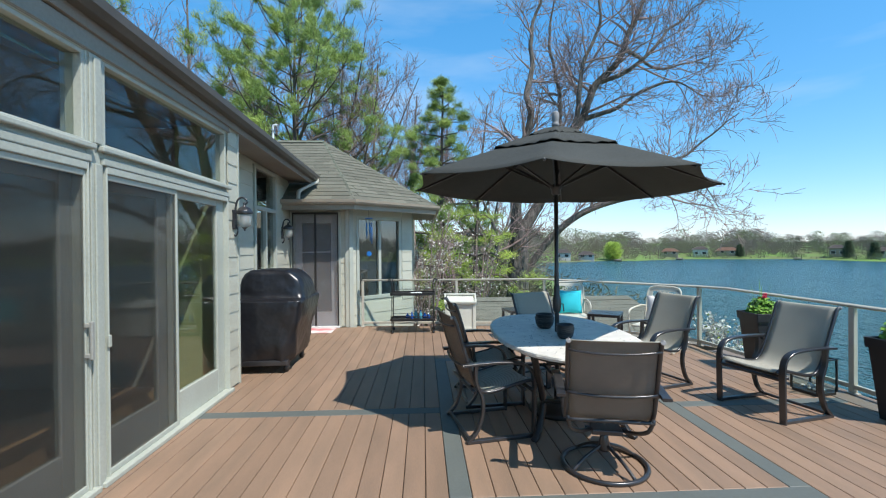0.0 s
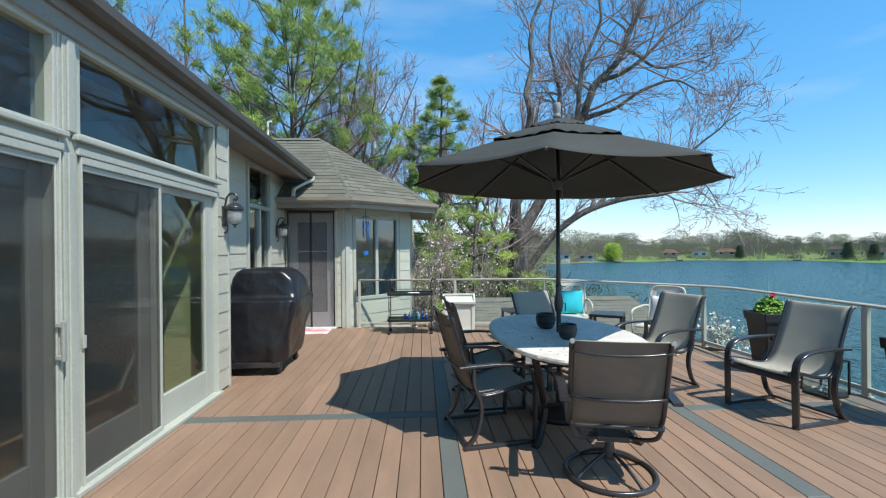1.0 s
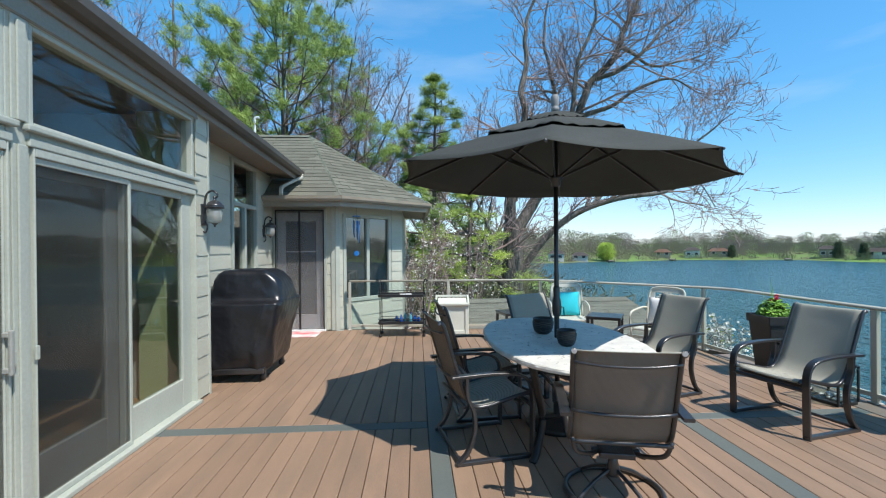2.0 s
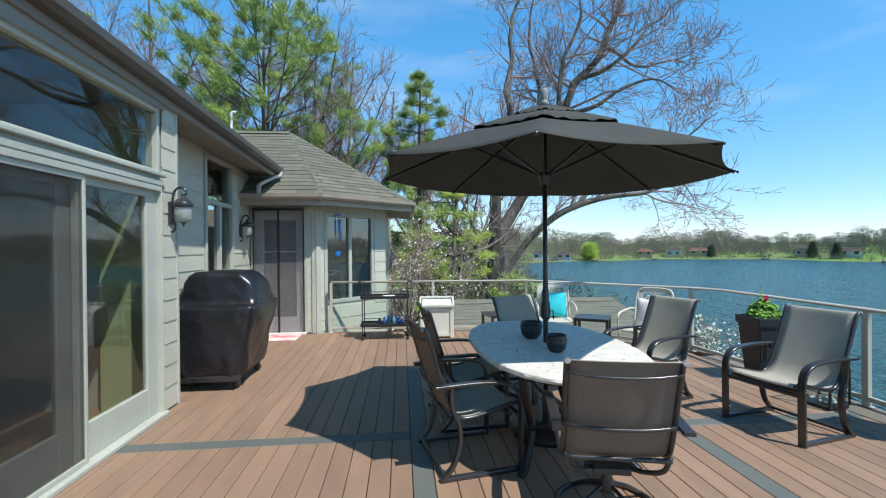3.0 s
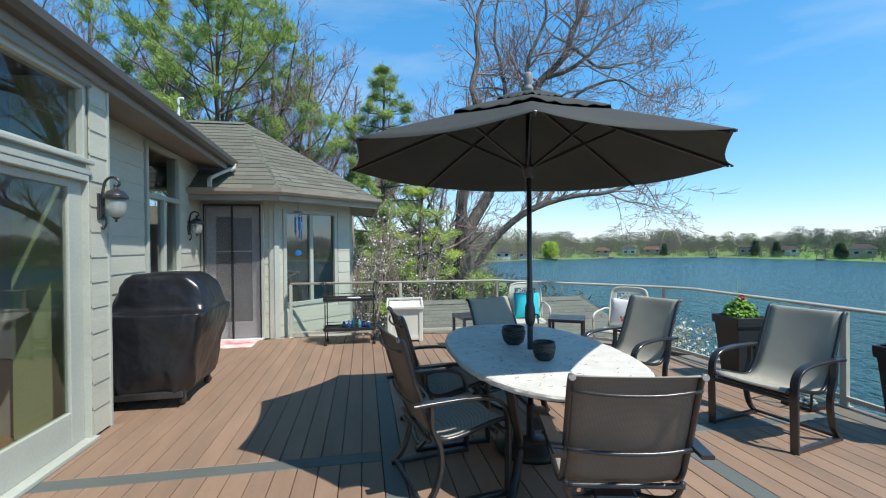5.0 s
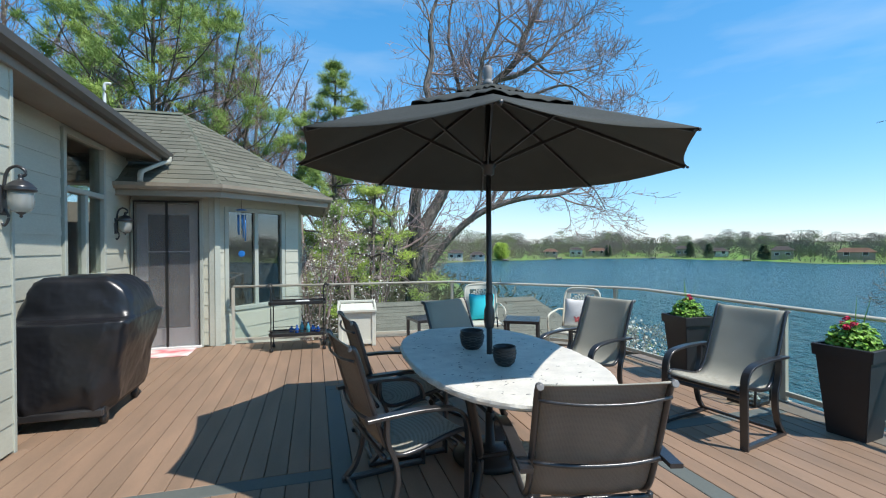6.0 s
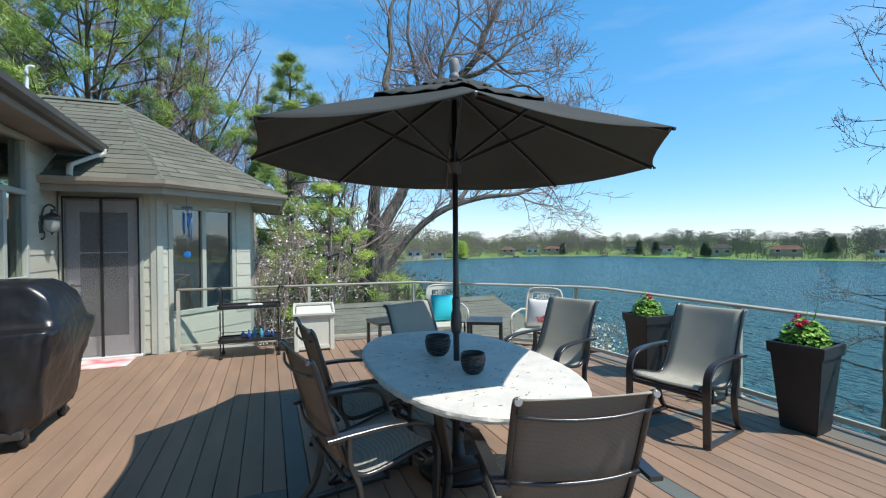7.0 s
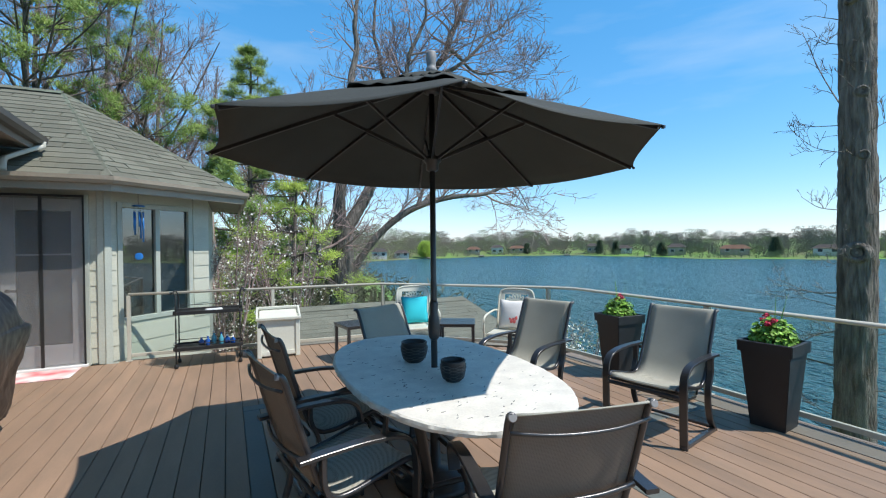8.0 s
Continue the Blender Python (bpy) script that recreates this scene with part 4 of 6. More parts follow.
def candle_pot(m):
    ob = thing("pot", "dark round woven-relief pot on the stone table", "pot", m, "pots on the table")
    part("body", lathe([(0.062, 0.0), (0.085, 0.02), (0.105, 0.06), (0.110, 0.10), (0.104, 0.135), (0.108, 0.15), (0.1, 0.155), (0.092, 0.145), (0.09, 0.12), (0.0895, 0.119)], 28), M_POT, ob, "", True)
    for k in range(9):
        z0 = 0.03 + 0.011 * k
        ring = []
        for i in range(48):
            a = 2 * math.pi * i / 48
            z = z0 + 0.007 * math.sin(6 * a + (k % 2) * math.pi)
            r = 0.0868 + 0.0242 * min(1.0, max(0.0, (z - 0.02) / 0.08)) ** 0.75
            ring.append((r * math.cos(a), r * math.sin(a), z))
        part("relief_band", sweep(bmesh.new(), ring, circle(0.003, 5), closed=True), M_BAND, ob)
    part("fill", lathe([(0.05, 0.117), (0.0885, 0.118), (0.085, 0.126), (0.02, 0.128)], 20), M_SOIL, ob)
    return ob


pot = candle_pot(pose(1.435, 4.14, 0.743) @ Matrix.Diagonal((0.83, 0.83, 0.9, 1)))
copy_thing(pot, pose(1.475, 3.63, 0.743, 0, 0, 20) @ Matrix.Diagonal((0.83, 0.83, 0.9, 1)))

# ---------------------------------------------------------------- umbrella
UC = Vector((1.50, 3.95, 0))
UR, URZ, UTZ = 1.39, 2.10, 2.62
umb = thing("patio_umbrella", "large open charcoal canvas market umbrella with dark pole", "umbrella", Matrix.Translation(UC))
ANG = [radians(22.5 + 45 * k + 3) for k in range(8)]
part("pole", lathe([(0.021, 0.02), (0.021, 1.3), (0.019, 1.31), (0.019, 2.60)], 16), M_POLE, umb, "", True)
part("base", lathe([(0.26, 0.0), (0.27, 0.02), (0.26, 0.05), (0.1, 0.085), (0.035, 0.10), (0.032, 0.32), (0.03, 0.33)], 28), M_IRON, umb, "black iron base under the table", True)
cr = part("crank_housing", lathe([(0.022, 0.92), (0.034, 0.94), (0.04, 0.99), (0.036, 1.06), (0.026, 1.09), (0.028, 1.16), (0.022, 1.18)], 16), M_POLE, umb, "", True)
part("crank_handle", tube([(0.03, 0.0, 1.0), (0.06, 0, 1.0), (0.065, 0, 0.93)], 0.006), M_POLE, cr)
part("runner_hub", lathe([(0.024, 2.02), (0.04, 2.03), (0.042, 2.07), (0.056, 2.085), (0.056, 2.115), (0.03, 2.12)], 16), M_POLE, umb, "", True)
part("crown_hub", lathe([(0.03, 2.52), (0.05, 2.53), (0.05, 2.57), (0.02, 2.60)], 16), M_POLE, umb, "", True)
part("finial", lathe([(0.022, 2.66), (0.034, 2.665), (0.036, 2.69), (0.027, 2.70), (0.03, 2.71), (0.034, 2.75), (0.034, 2.785), (0.026, 2.80), (0.01, 2.805)], 16), M_PEWTER, umb, "weathered grey turned finial", True)


TILT = Matrix.Translation((0, 0, 2.3)) @ Matrix.Rotation(radians(1.5), 4, "Y") @ Matrix.Translation((0, 0, -2.3))


def canopy(r_in, r_out, z_in, z_out, sag, seg=10, hem=0.0, flut=0.0, thick=0.004):
    """Eight gores between straight ribs; the cloth dips between the ribs."""
    bm = bmesh.new()
    rows_t, rows_b = [], []
    N = 8 * 10
    for i in range(seg + 1):
        f = i / seg
        top_row, bot_row = [], []
        for k in range(N):
            g, u = divmod(k, 10)
            u /= 10.0
            a0, a1 = ANG[g], ANG[(g + 1) % 8] + (2 * math.pi if g == 7 else 0)
            q = 4 * u * (1 - u)
            r = r_in + (r_out - r_in) * f
            p0 = Vector((math.cos(a0), math.sin(a0), 0)) * r
            p1 = Vector((math.cos(a1), math.sin(a1), 0)) * r
            p = p0.lerp(p1, u)
            bowl = 0.012 * math.sin(f * math.pi)
            z = z_in + (z_out - z_in) * f + bowl - sag * q * f ** 1.5 * 0.4
            p *= 1 - 0.032 * q * f * f
            z += flut * math.sin(8 * math.pi * u) * f
            top_row.append(bm.verts.new((p.x, p.y, z)))
            bot_row.append(bm.verts.new((p.x * 0.999, p.y * 0.999, z - thick)))
        rows_t.append(top_row)
        rows_b.append(bot_row)
    for i in range(seg):
        for k in range(N):
            k2 = (k + 1) % N
            bm.faces.new((rows_t[i][k], rows_t[i + 1][k], rows_t[i + 1][k2], rows_t[i][k2]))
            bm.faces.new((rows_b[i][k], rows_b[i][k2], rows_b[i + 1][k2], rows_b[i + 1][k]))
    for k in range(N):
        k2 = (k + 1) % N
        bm.faces.new((rows_t[-1][k], rows_b[-1][k], rows_b[-1][k2], rows_t[-1][k2]))
        bm.faces.new((rows_t[0][k], rows_t[0][k2], rows_b[0][k2], rows_b[0][k]))
    return bm


cano = part("canopy", canopy(0.05, UR, UTZ - 0.03, URZ, 0.07), M_UMB, umb, "charcoal canvas canopy", True)
cano.matrix_basis = TILT
part("vent_flap", canopy(0.045, 0.69, UTZ + 0.0, UTZ - 0.226, 0.03, 8, flut=0.008), M_UMB, cano, "canvas wind vent", True)
part("vent_cap", canopy(0.02, 0.31, UTZ + 0.04, UTZ - 0.066, 0.03, 5, flut=0.012), M_UMB, cano, "scalloped top cap", True)
for a in ANG:
    c, s2 = math.cos(a), math.sin(a)
    line = [(c * r, s2 * r, (UTZ - 0.03) + (URZ - UTZ + 0.03) * ((r - 0.05) / (UR - 0.05)) + 0.012 * math.sin((r - 0.05) / (UR - 0.05) * math.pi) - 0.018) for r in (0.05, 0.3, 0.6, 0.9, 1.15, UR - 0.02)]
    rib = part("rib", sweep(bmesh.new(), line, flat(0.014, 0.022, 0.002)), M_POLE, umb)
    rib.matrix_basis = TILT
    part("strut", sweep(bmesh.new(), [(c * 0.045, s2 * 0.045, 2.10), (c * 0.62, s2 * 0.62, line[2][2] - 0.02)], flat(0.012, 0.02, 0.002)), M_POLE, rib)
    part("rib_tip", boxes(((c * UR - 0.008, s2 * UR - 0.008, URZ - 0.018), (c * UR + 0.008, s2 * UR + 0.008, URZ - 0.002)), bevel=0.004), M_POLE, rib)

# ---------------------------------------------------------------- covered grill
grill = thing("covered_grill", "gas grill under a creased black vinyl cover, on castors", "grill", pose(-1.72, 5.85, 0, 0, 0, 0))
# rows of the cover: height, inner and outer side, half length, squareness
ROWS = [(0.15, -0.42, 0.31, 0.47, 0.3), (0.22, -0.43, 0.33, 0.48, 0.3), (0.45, -0.44, 0.40, 0.50, 0.28), (0.70, -0.45, 0.455, 0.515, 0.24), (0.86, -0.45, 0.48, 0.52, 0.2), (0.895, -0.45, 0.482, 0.515, 0.2), (0.91, -0.44, 0.48, 0.46, 0.24), (0.918, -0.435, 0.478, 0.39, 0.3), (0.96, -0.43, 0.475, 0.36, 0.3), (1.06, -0.40, 0.445, 0.35, 0.28), (1.15, -0.345, 0.405, 0.335, 0.26), (1.23, -0.29, 0.33, 0.32, 0.26), (1.268, -0.24, 0.25, 0.28, 0.3), (1.278, -0.10, 0.10, 0.15, 0.4)]
bm = bmesh.new()
NU, SUB = 128, 3
fine_rows = []
for r0, r1 in zip(ROWS, ROWS[1:]):
    for k in range(SUB):
        fine_rows.append([a + (b - a) * k / SUB for a, b in zip(r0, r1)])
fine_rows.append(list(ROWS[-1]))
rings = []
for z, xa, xb, hy, sq in fine_rows:
    far = max(hy, 0.5 - 0.42 * max(0.0, z - 0.9)) if z < 1.26 else hy + 0.06
    row = []
    for i in range(NU):
        a = 2 * math.pi * i / NU
        c, s2 = math.cos(a), math.sin(a)
        x = (xa + xb) / 2 + math.copysign(abs(c) ** sq, c) * (xb - xa) / 2
        y = math.copysign(abs(s2) ** sq, s2) * (hy if s2 < 0 else far)
        low = min(1.0, max(0.0, (0.9 - z) / 0.7))
        around = Vector((x * 4.2, y * 4.2, z * 0.9))
        fold = 0.045 * low * (1 - 2.2 * abs(noise.noise(around))) + 0.022 * (1 - 2 * abs(noise.noise(Vector((x * 6 + z * 3, y * 6 - z * 2, z * 4))))) - 0.02
        crease = 0.03 * noise.noise(Vector((x * 2.2, y * 2.2, z * 3 + 4)))
        d2 = Vector((x, y, 0)).normalized()
        sag = -0.012 * abs(noise.noise(Vector((x * 5, y * 5, 9)))) * (z > 0.9) + (0.035 * noise.noise(Vector((c * 5, s2 * 5, 2))) if z < 0.16 else 0)
        row.append(bm.verts.new((x + d2.x * (fold + crease), y + d2.y * (fold + crease), z + sag)))
    rings.append(row)
for a, b in zip(rings, rings[1:]):
    for i in range(NU):
        bm.faces.new((a[i], a[(i + 1) % NU], b[(i + 1) % NU], b[i]))
bm.faces.new(rings[-1])
bmesh.ops.recalc_face_normals(bm, faces=bm.faces)
part("cover", bm, M_COVER, grill, "creased black vinyl cover", True)
part("cart_frame", boxes(((-0.36, -0.43, 0.11), (0.29, 0.43, 0.17)), bevel=0.01), M_IRON, grill)
part("side_bar", boxes(((-0.36, -0.48, 0.10), (0.29, -0.432, 0.165)), bevel=0.012), M_CHAIR, grill)
for sx in (-1, 1):
    for sy in (-1, 1):
        wheel = part("castor", move(lathe([(0.02, -0.022), (0.05, -0.022), (0.055, -0.012), (0.055, 0.012), (0.05, 0.022), (0.02, 0.022)], 18), Matrix.Translation((sx * 0.31 - 0.06, sy * 0.35, 0.055)) @ Matrix.Rotation(radians(90), 4, "Y")), M_IRON, grill, "", True)
        part("castor_fork", boxes(((sx * 0.31 - 0.09, sy * 0.35 - 0.02, 0.055), (sx * 0.31 - 0.03, sy * 0.35 + 0.02, 0.115)), bevel=0.006), M_CHAIR, wheel)

# ---------------------------------------------------------------- wall lanterns
M_LAMPGLASS = glass("seeded_glass", (0.88, 0.88, 0.85), 0.06, (0.7, 0.7, 0.64, 0.3))


def wall_lantern(m, sc):
    """Crook arm, flared cap, rounded glass cup with a drop finial; outside towards -y."""
    ob = thing("wall_lantern", "dark bronze wall lantern with clear glass on the siding", "wall lamp", m @ Matrix.Diagonal((sc, sc, sc, 1)), "wall lanterns")
    plate = part("backplate", boxes(((-0.05, -0.02, -0.15), (0.05, 0.0, 0.08)), ((-0.038, -0.028, -0.135), (0.038, -0.019, 0.065)), bevel=0.008), M_CHAIR, ob)
    part("tail_scroll", tube(smooth_line([(0, -0.026, -0.10), (0, -0.05, -0.15), (0, -0.045, -0.20), (0, -0.024, -0.23), (0, -0.012, -0.21)], 5), 0.009, 8), M_CHAIR, plate, "", True)
    arm = smooth_line([(0, -0.025, -0.03), (0, -0.028, 0.10), (0, -0.05, 0.19), (0, -0.10, 0.225), (0, -0.15, 0.20), (0, -0.16, 0.165), (0, -0.14, 0.15), (0, -0.13, 0.165)], 5)
    part("arm", tube(arm, 0.012, 8), M_CHAIR, ob, "curved crook arm", True)
    L = Matrix.Translation((0, -0.13, 0))
    part("roof_cap", move(lathe([(0.075, 0.03), (0.096, 0.034), (0.10, 0.046), (0.092, 0.054), (0.096, 0.060), (0.086, 0.072), (0.068, 0.095), (0.045, 0.112), (0.022, 0.12), (0.014, 0.14), (0.02, 0.152), (0.012, 0.166)], 20), L), M_CHAIR, ob, "", True)
    g = part("glass", move(lathe([(0.03, -0.128), (0.055, -0.12), (0.074, -0.095), (0.080, -0.05), (0.078, 0.0), (0.074, 0.03)], 20), L), M_LAMPGLASS, ob, "clear seeded glass", True)
    part("candle", move(lathe([(0.014, -0.08), (0.02, -0.05), (0.028, -0.025), (0.02, 0.0), (0.014, 0.03)], 12), L), M_WHITE, g, "pale bulb", True)
    part("bottom", move(lathe([(0.004, -0.17), (0.012, -0.16), (0.008, -0.148), (0.024, -0.138), (0.034, -0.128), (0.028, -0.124)], 14), L), M_CHAIR, ob, "", True)
    return ob


wall_lantern(Matrix.Translation((WX - 0.012, 4.93, 1.905)) @ FACE_X, 0.95)
wall_lantern(Matrix.Translation((RX - 0.025, 8.10, 1.86)) @ FACE_X, 0.95)

# ---------------------------------------------------------------- bar cart with bottles
cart = thing("bar_cart", "black wrought-iron serving cart with two trays", "cart", pose(0.06, 8.02, 0, 0, 0, -1))
for z in (0.24, 0.70):
    o = [(x, y, z) for x, y in [(0.36, -0.19), (0.4, -0.15), (0.4, 0.15), (0.36, 0.19), (-0.36, 0.19), (-0.4, 0.15), (-0.4, -0.15), (-0.36, -0.19)]]
    tr = part("tray", boxes(((-0.38, -0.17, z - 0.006), (0.38, 0.17, z + 0.002))), M_IRON, cart)
    part("tray_rim", sweep(bmesh.new(), o, flat(0.01, 0.045, 0.002), closed=True), M_IRON, tr)
    part("tray_guard", sweep(bmesh.new(), [(x, y, h + 0.06) for x, y, h in o], circle(0.005, 6), closed=True), M_IRON, tr)
for sx in (-1, 1):
    for sy in (-1, 1):
        pts = smooth_line([(sx * 0.37, sy * 0.17, 0.03), (sx * 0.37, sy * 0.17, 0.4), (sx * 0.37, sy * 0.17, 0.80), (sx * 0.37, sy * 0.15, 0.90), (sx * 0.40, sy * 0.13, 0.965), (sx * 0.43, sy * 0.12, 0.94)], 4)
        part("leg", tube(pts, 0.009, 8), M_IRON, cart, "", True)
        part("castor", lathe([(0.012, 0.0), (0.024, 0.006), (0.026, 0.028), (0.018, 0.05), (0.01, 0.055)], 12), M_IRON, cart).matrix_basis = Matrix.Translation((sx * 0.37, sy * 0.17, 0.0))
    part("end_handle", tube(smooth_line([(sx * 0.43, -0.12, 0.94), (sx * 0.45, -0.05, 0.95), (sx * 0.45, 0.05, 0.95), (sx * 0.43, 0.12, 0.94)], 4), 0.008, 8), M_IRON, cart)
M_BLUE = mat("blue_glass", (0.02, 0.10, 0.40), 0.15, scale=8, fine=60, bump=0.02, spec=0.8)
M_AQUA = mat("aqua_plastic", (0.10, 0.40, 0.50), 0.3, scale=8, fine=60, bump=0.02)
for k, (bx, by, br, bh) in enumerate(((-0.02, -0.06, 0.035, 0.15), (0.05, 0.03, 0.04, 0.2), (0.14, -0.05, 0.035, 0.19), (0.21, 0.02, 0.045, 0.13), (-0.1, 0.05, 0.045, 0.11), (0.28, -0.05, 0.04, 0.12))):
    b = thing("bottle", "small blue bottle standing on the cart's lower tray", "bottle", Matrix.Translation((0.06 + bx, 8.02 + by, 0.243)) @ Matrix.Diagonal((0.8, 0.8, 0.75, 1)), "bottles on the cart")
    part("body", lathe([(br * 0.8, 0), (br, 0.01), (br, bh * 0.6), (br * 0.4, bh * 0.8), (br * 0.4, bh * 0.95)], 14), M_AQUA if k in (1, 2) else M_BLUE, b, "", True)
    part("cap", lathe([(br * 0.45, bh * 0.945), (br * 0.45, bh * 1.08), (br * 0.2, bh * 1.1)], 12), M_WHITE if k % 2 else M_BLUE, b)
paper = thing("napkin_stack", "folded white napkins on the cart's upper tray", "napkins", pose(0.12, 8.0, 0.703, 0, 0, 8))
part("stack", boxes(((-0.1, -0.06, 0), (0.1, 0.06, 0.008)), ((-0.095, -0.055, 0.0085), (0.098, 0.058, 0.016)), bevel=0.003), M_WHITE, paper)

# ---------------------------------------------------------------- white bin
M_BIN = mat("cream_plastic", (0.70, 0.70, 0.60), 0.45, scale=2, fine=60, bump=0.05, rgb2=(0.62, 0.62, 0.53))
bin_ = thing("deck_bin", "white resin deck bin with open top on the boards", "bin", pose(0.93, 8.06, 0, 0, 0, -4))
bw, bd, bh = 0.25, 0.18, 0.60
part("panel", boxes(((-bw, -bd, 0.02), (bw, -bd + 0.02, bh - 0.08)), bevel=0.006), M_BIN, bin_, "front panel")
part("panel", boxes(((-bw, bd - 0.02, 0.02), (bw, bd, bh)), bevel=0.006), M_BIN, bin_, "back panel")
for sx in (-1, 1):
    part("panel", boxes(((sx * bw - 0.01, -bd + 0.02, 0.02), (sx * bw + 0.01, bd - 0.02, bh - 0.06)), bevel=0.006), M_BIN, bin_, "side panel")
    for sy in (-1, 1):
        part("corner_post", boxes(((sx * bw - 0.03, sy * bd - 0.02, 0.0), (sx * bw + 0.03, sy * bd + 0.02, bh - 0.06)), bevel=0.008), M_BIN, bin_)
bm = bmesh.new()
sweep(bm, [(-bw - 0.03, -bd - 0.03, bh - 0.06), (bw + 0.03, -bd - 0.03, bh - 0.06), (bw + 0.03, bd + 0.03, bh + 0.04), (-bw - 0.03, bd + 0.03, bh + 0.04)], flat(0.05, 0.04, 0.006), closed=True)
part("lid_rim", bm, M_BIN, bin_, "sloping lid rim")
part("lid", move(boxes(((-bw, -bd, -0.008), (bw, bd, 0.0)), bevel=0.003), Matrix.Translation((0, 0, bh - 0.03)) @ Matrix.Rotation(radians(14), 4, "X")), M_BIN, bin_, "sloping white lid")
part("base_rail", boxes(((-bw - 0.01, -bd - 0.01, 0.03), (bw + 0.01, -bd, 0.09)), bevel=0.006), M_BIN, bin_)

# ---------------------------------------------------------------- door mat
M_MAT = mat("mat_print", (0.80, 0.74, 0.70), 0.95, rgb2=(0.62, 0.10, 0.12), scale=3.4, fine=150, bump=0.3, detail=1)
matt = thing("door_mat", "pale door mat with red floral print by the sunroom door", "mat", pose(-1.80, 8.24, 0.002, 0, 0, 0))
part("mat_body", boxes(((-0.40, -0.26, 0), (0.38, 0.26, 0.008)), bevel=0.003), M_MAT, matt)

# ---------------------------------------------------------------- wind chime
M_CHIME = mat("blue_chime", (0.03, 0.20, 0.55), 0.3, metal=0.4, scale=6, fine=60, bump=0.03)
ch = thing("wind_chime", "blue wind chime hanging under the bay eave", "wind chime", Matrix.Translation((-0.80, 8.62, 0)))
part("cord", tube([(0, 0, 2.30), (0, 0, 2.10)], 0.003, 5), M_IRON, ch)
part("disc", lathe([(0.0, 2.10), (0.075, 2.10), (0.08, 2.108), (0.07, 2.118), (0.01, 2.13)], 20), M_CHIME, ch)
for k in range(5):
    a = 2 * math.pi * k / 5
    part("chime_tube", move(lathe([(0.011, 1.62 + 0.05 * k), (0.011, 2.03)], 10), Matrix.Translation((0.055 * math.cos(a), 0.055 * math.sin(a), 0))), M_CHIME, ch, "", True)
    part("string", tube([(0.055 * math.cos(a), 0.055 * math.sin(a), 2.03), (0.055 * math.cos(a), 0.055 * math.sin(a), 2.1)], 0.002, 4), M_IRON, ch)
part("clapper_cord", tube([(0, 0, 2.10), (0, 0, 1.45)], 0.002, 4), M_IRON, ch)
part("sail", move(lathe([(0.03, 0), (0.05, 0.004), (0.05, 0.012), (0.03, 0.016)], 18), Matrix.Translation((0, 0.0, 1.42)) @ Matrix.Rotation(radians(80), 4, "X")), M_CHIME, ch)

# ---------------------------------------------------------------- planters
def leaf_mass(n, rx, ry, z0, rz, size, seed, flat_bottom=True):
    """A mound of small cupped leaves."""
    r = random.Random(seed)
    vs, fs = [], []
    for _ in range(n):
        a, u, q = r.random() * 6.283, r.random(), r.random() ** 0.4
        ph = math.acos(1 - u * 1.1) if flat_bottom else math.acos(1 - 2 * u)
        p = Vector((rx * q * math.sin(ph) * math.cos(a), ry * q * math.sin(ph) * math.sin(a), z0 + rz * q * math.cos(ph)))
        nrm = (p - Vector((0, 0, z0)) + Vector((r.uniform(-1, 1), r.uniform(-1, 1), r.uniform(0, 1.5))) * rx * 0.8).normalized()
        t = nrm.orthogonal().normalized()
        t = Matrix.Rotation(r.random() * 6.28, 3, nrm) @ t
        b = nrm.cross(t)
        s2 = size * r.uniform(0.6, 1.3)
        k = len(vs)
        vs.append(p - nrm * s2 * 0.2)
        for i in range(6):
            e = math.pi * 2 * i / 6
            vs.append(p + t * s2 * math.cos(e) + b * s2 * math.sin(e) + nrm * s2 * r.uniform(-0.1, 0.22))
        fs += [(k, k + 1 + i, k + 1 + (i + 1) % 6) for i in range(6)]
    return vs, fs


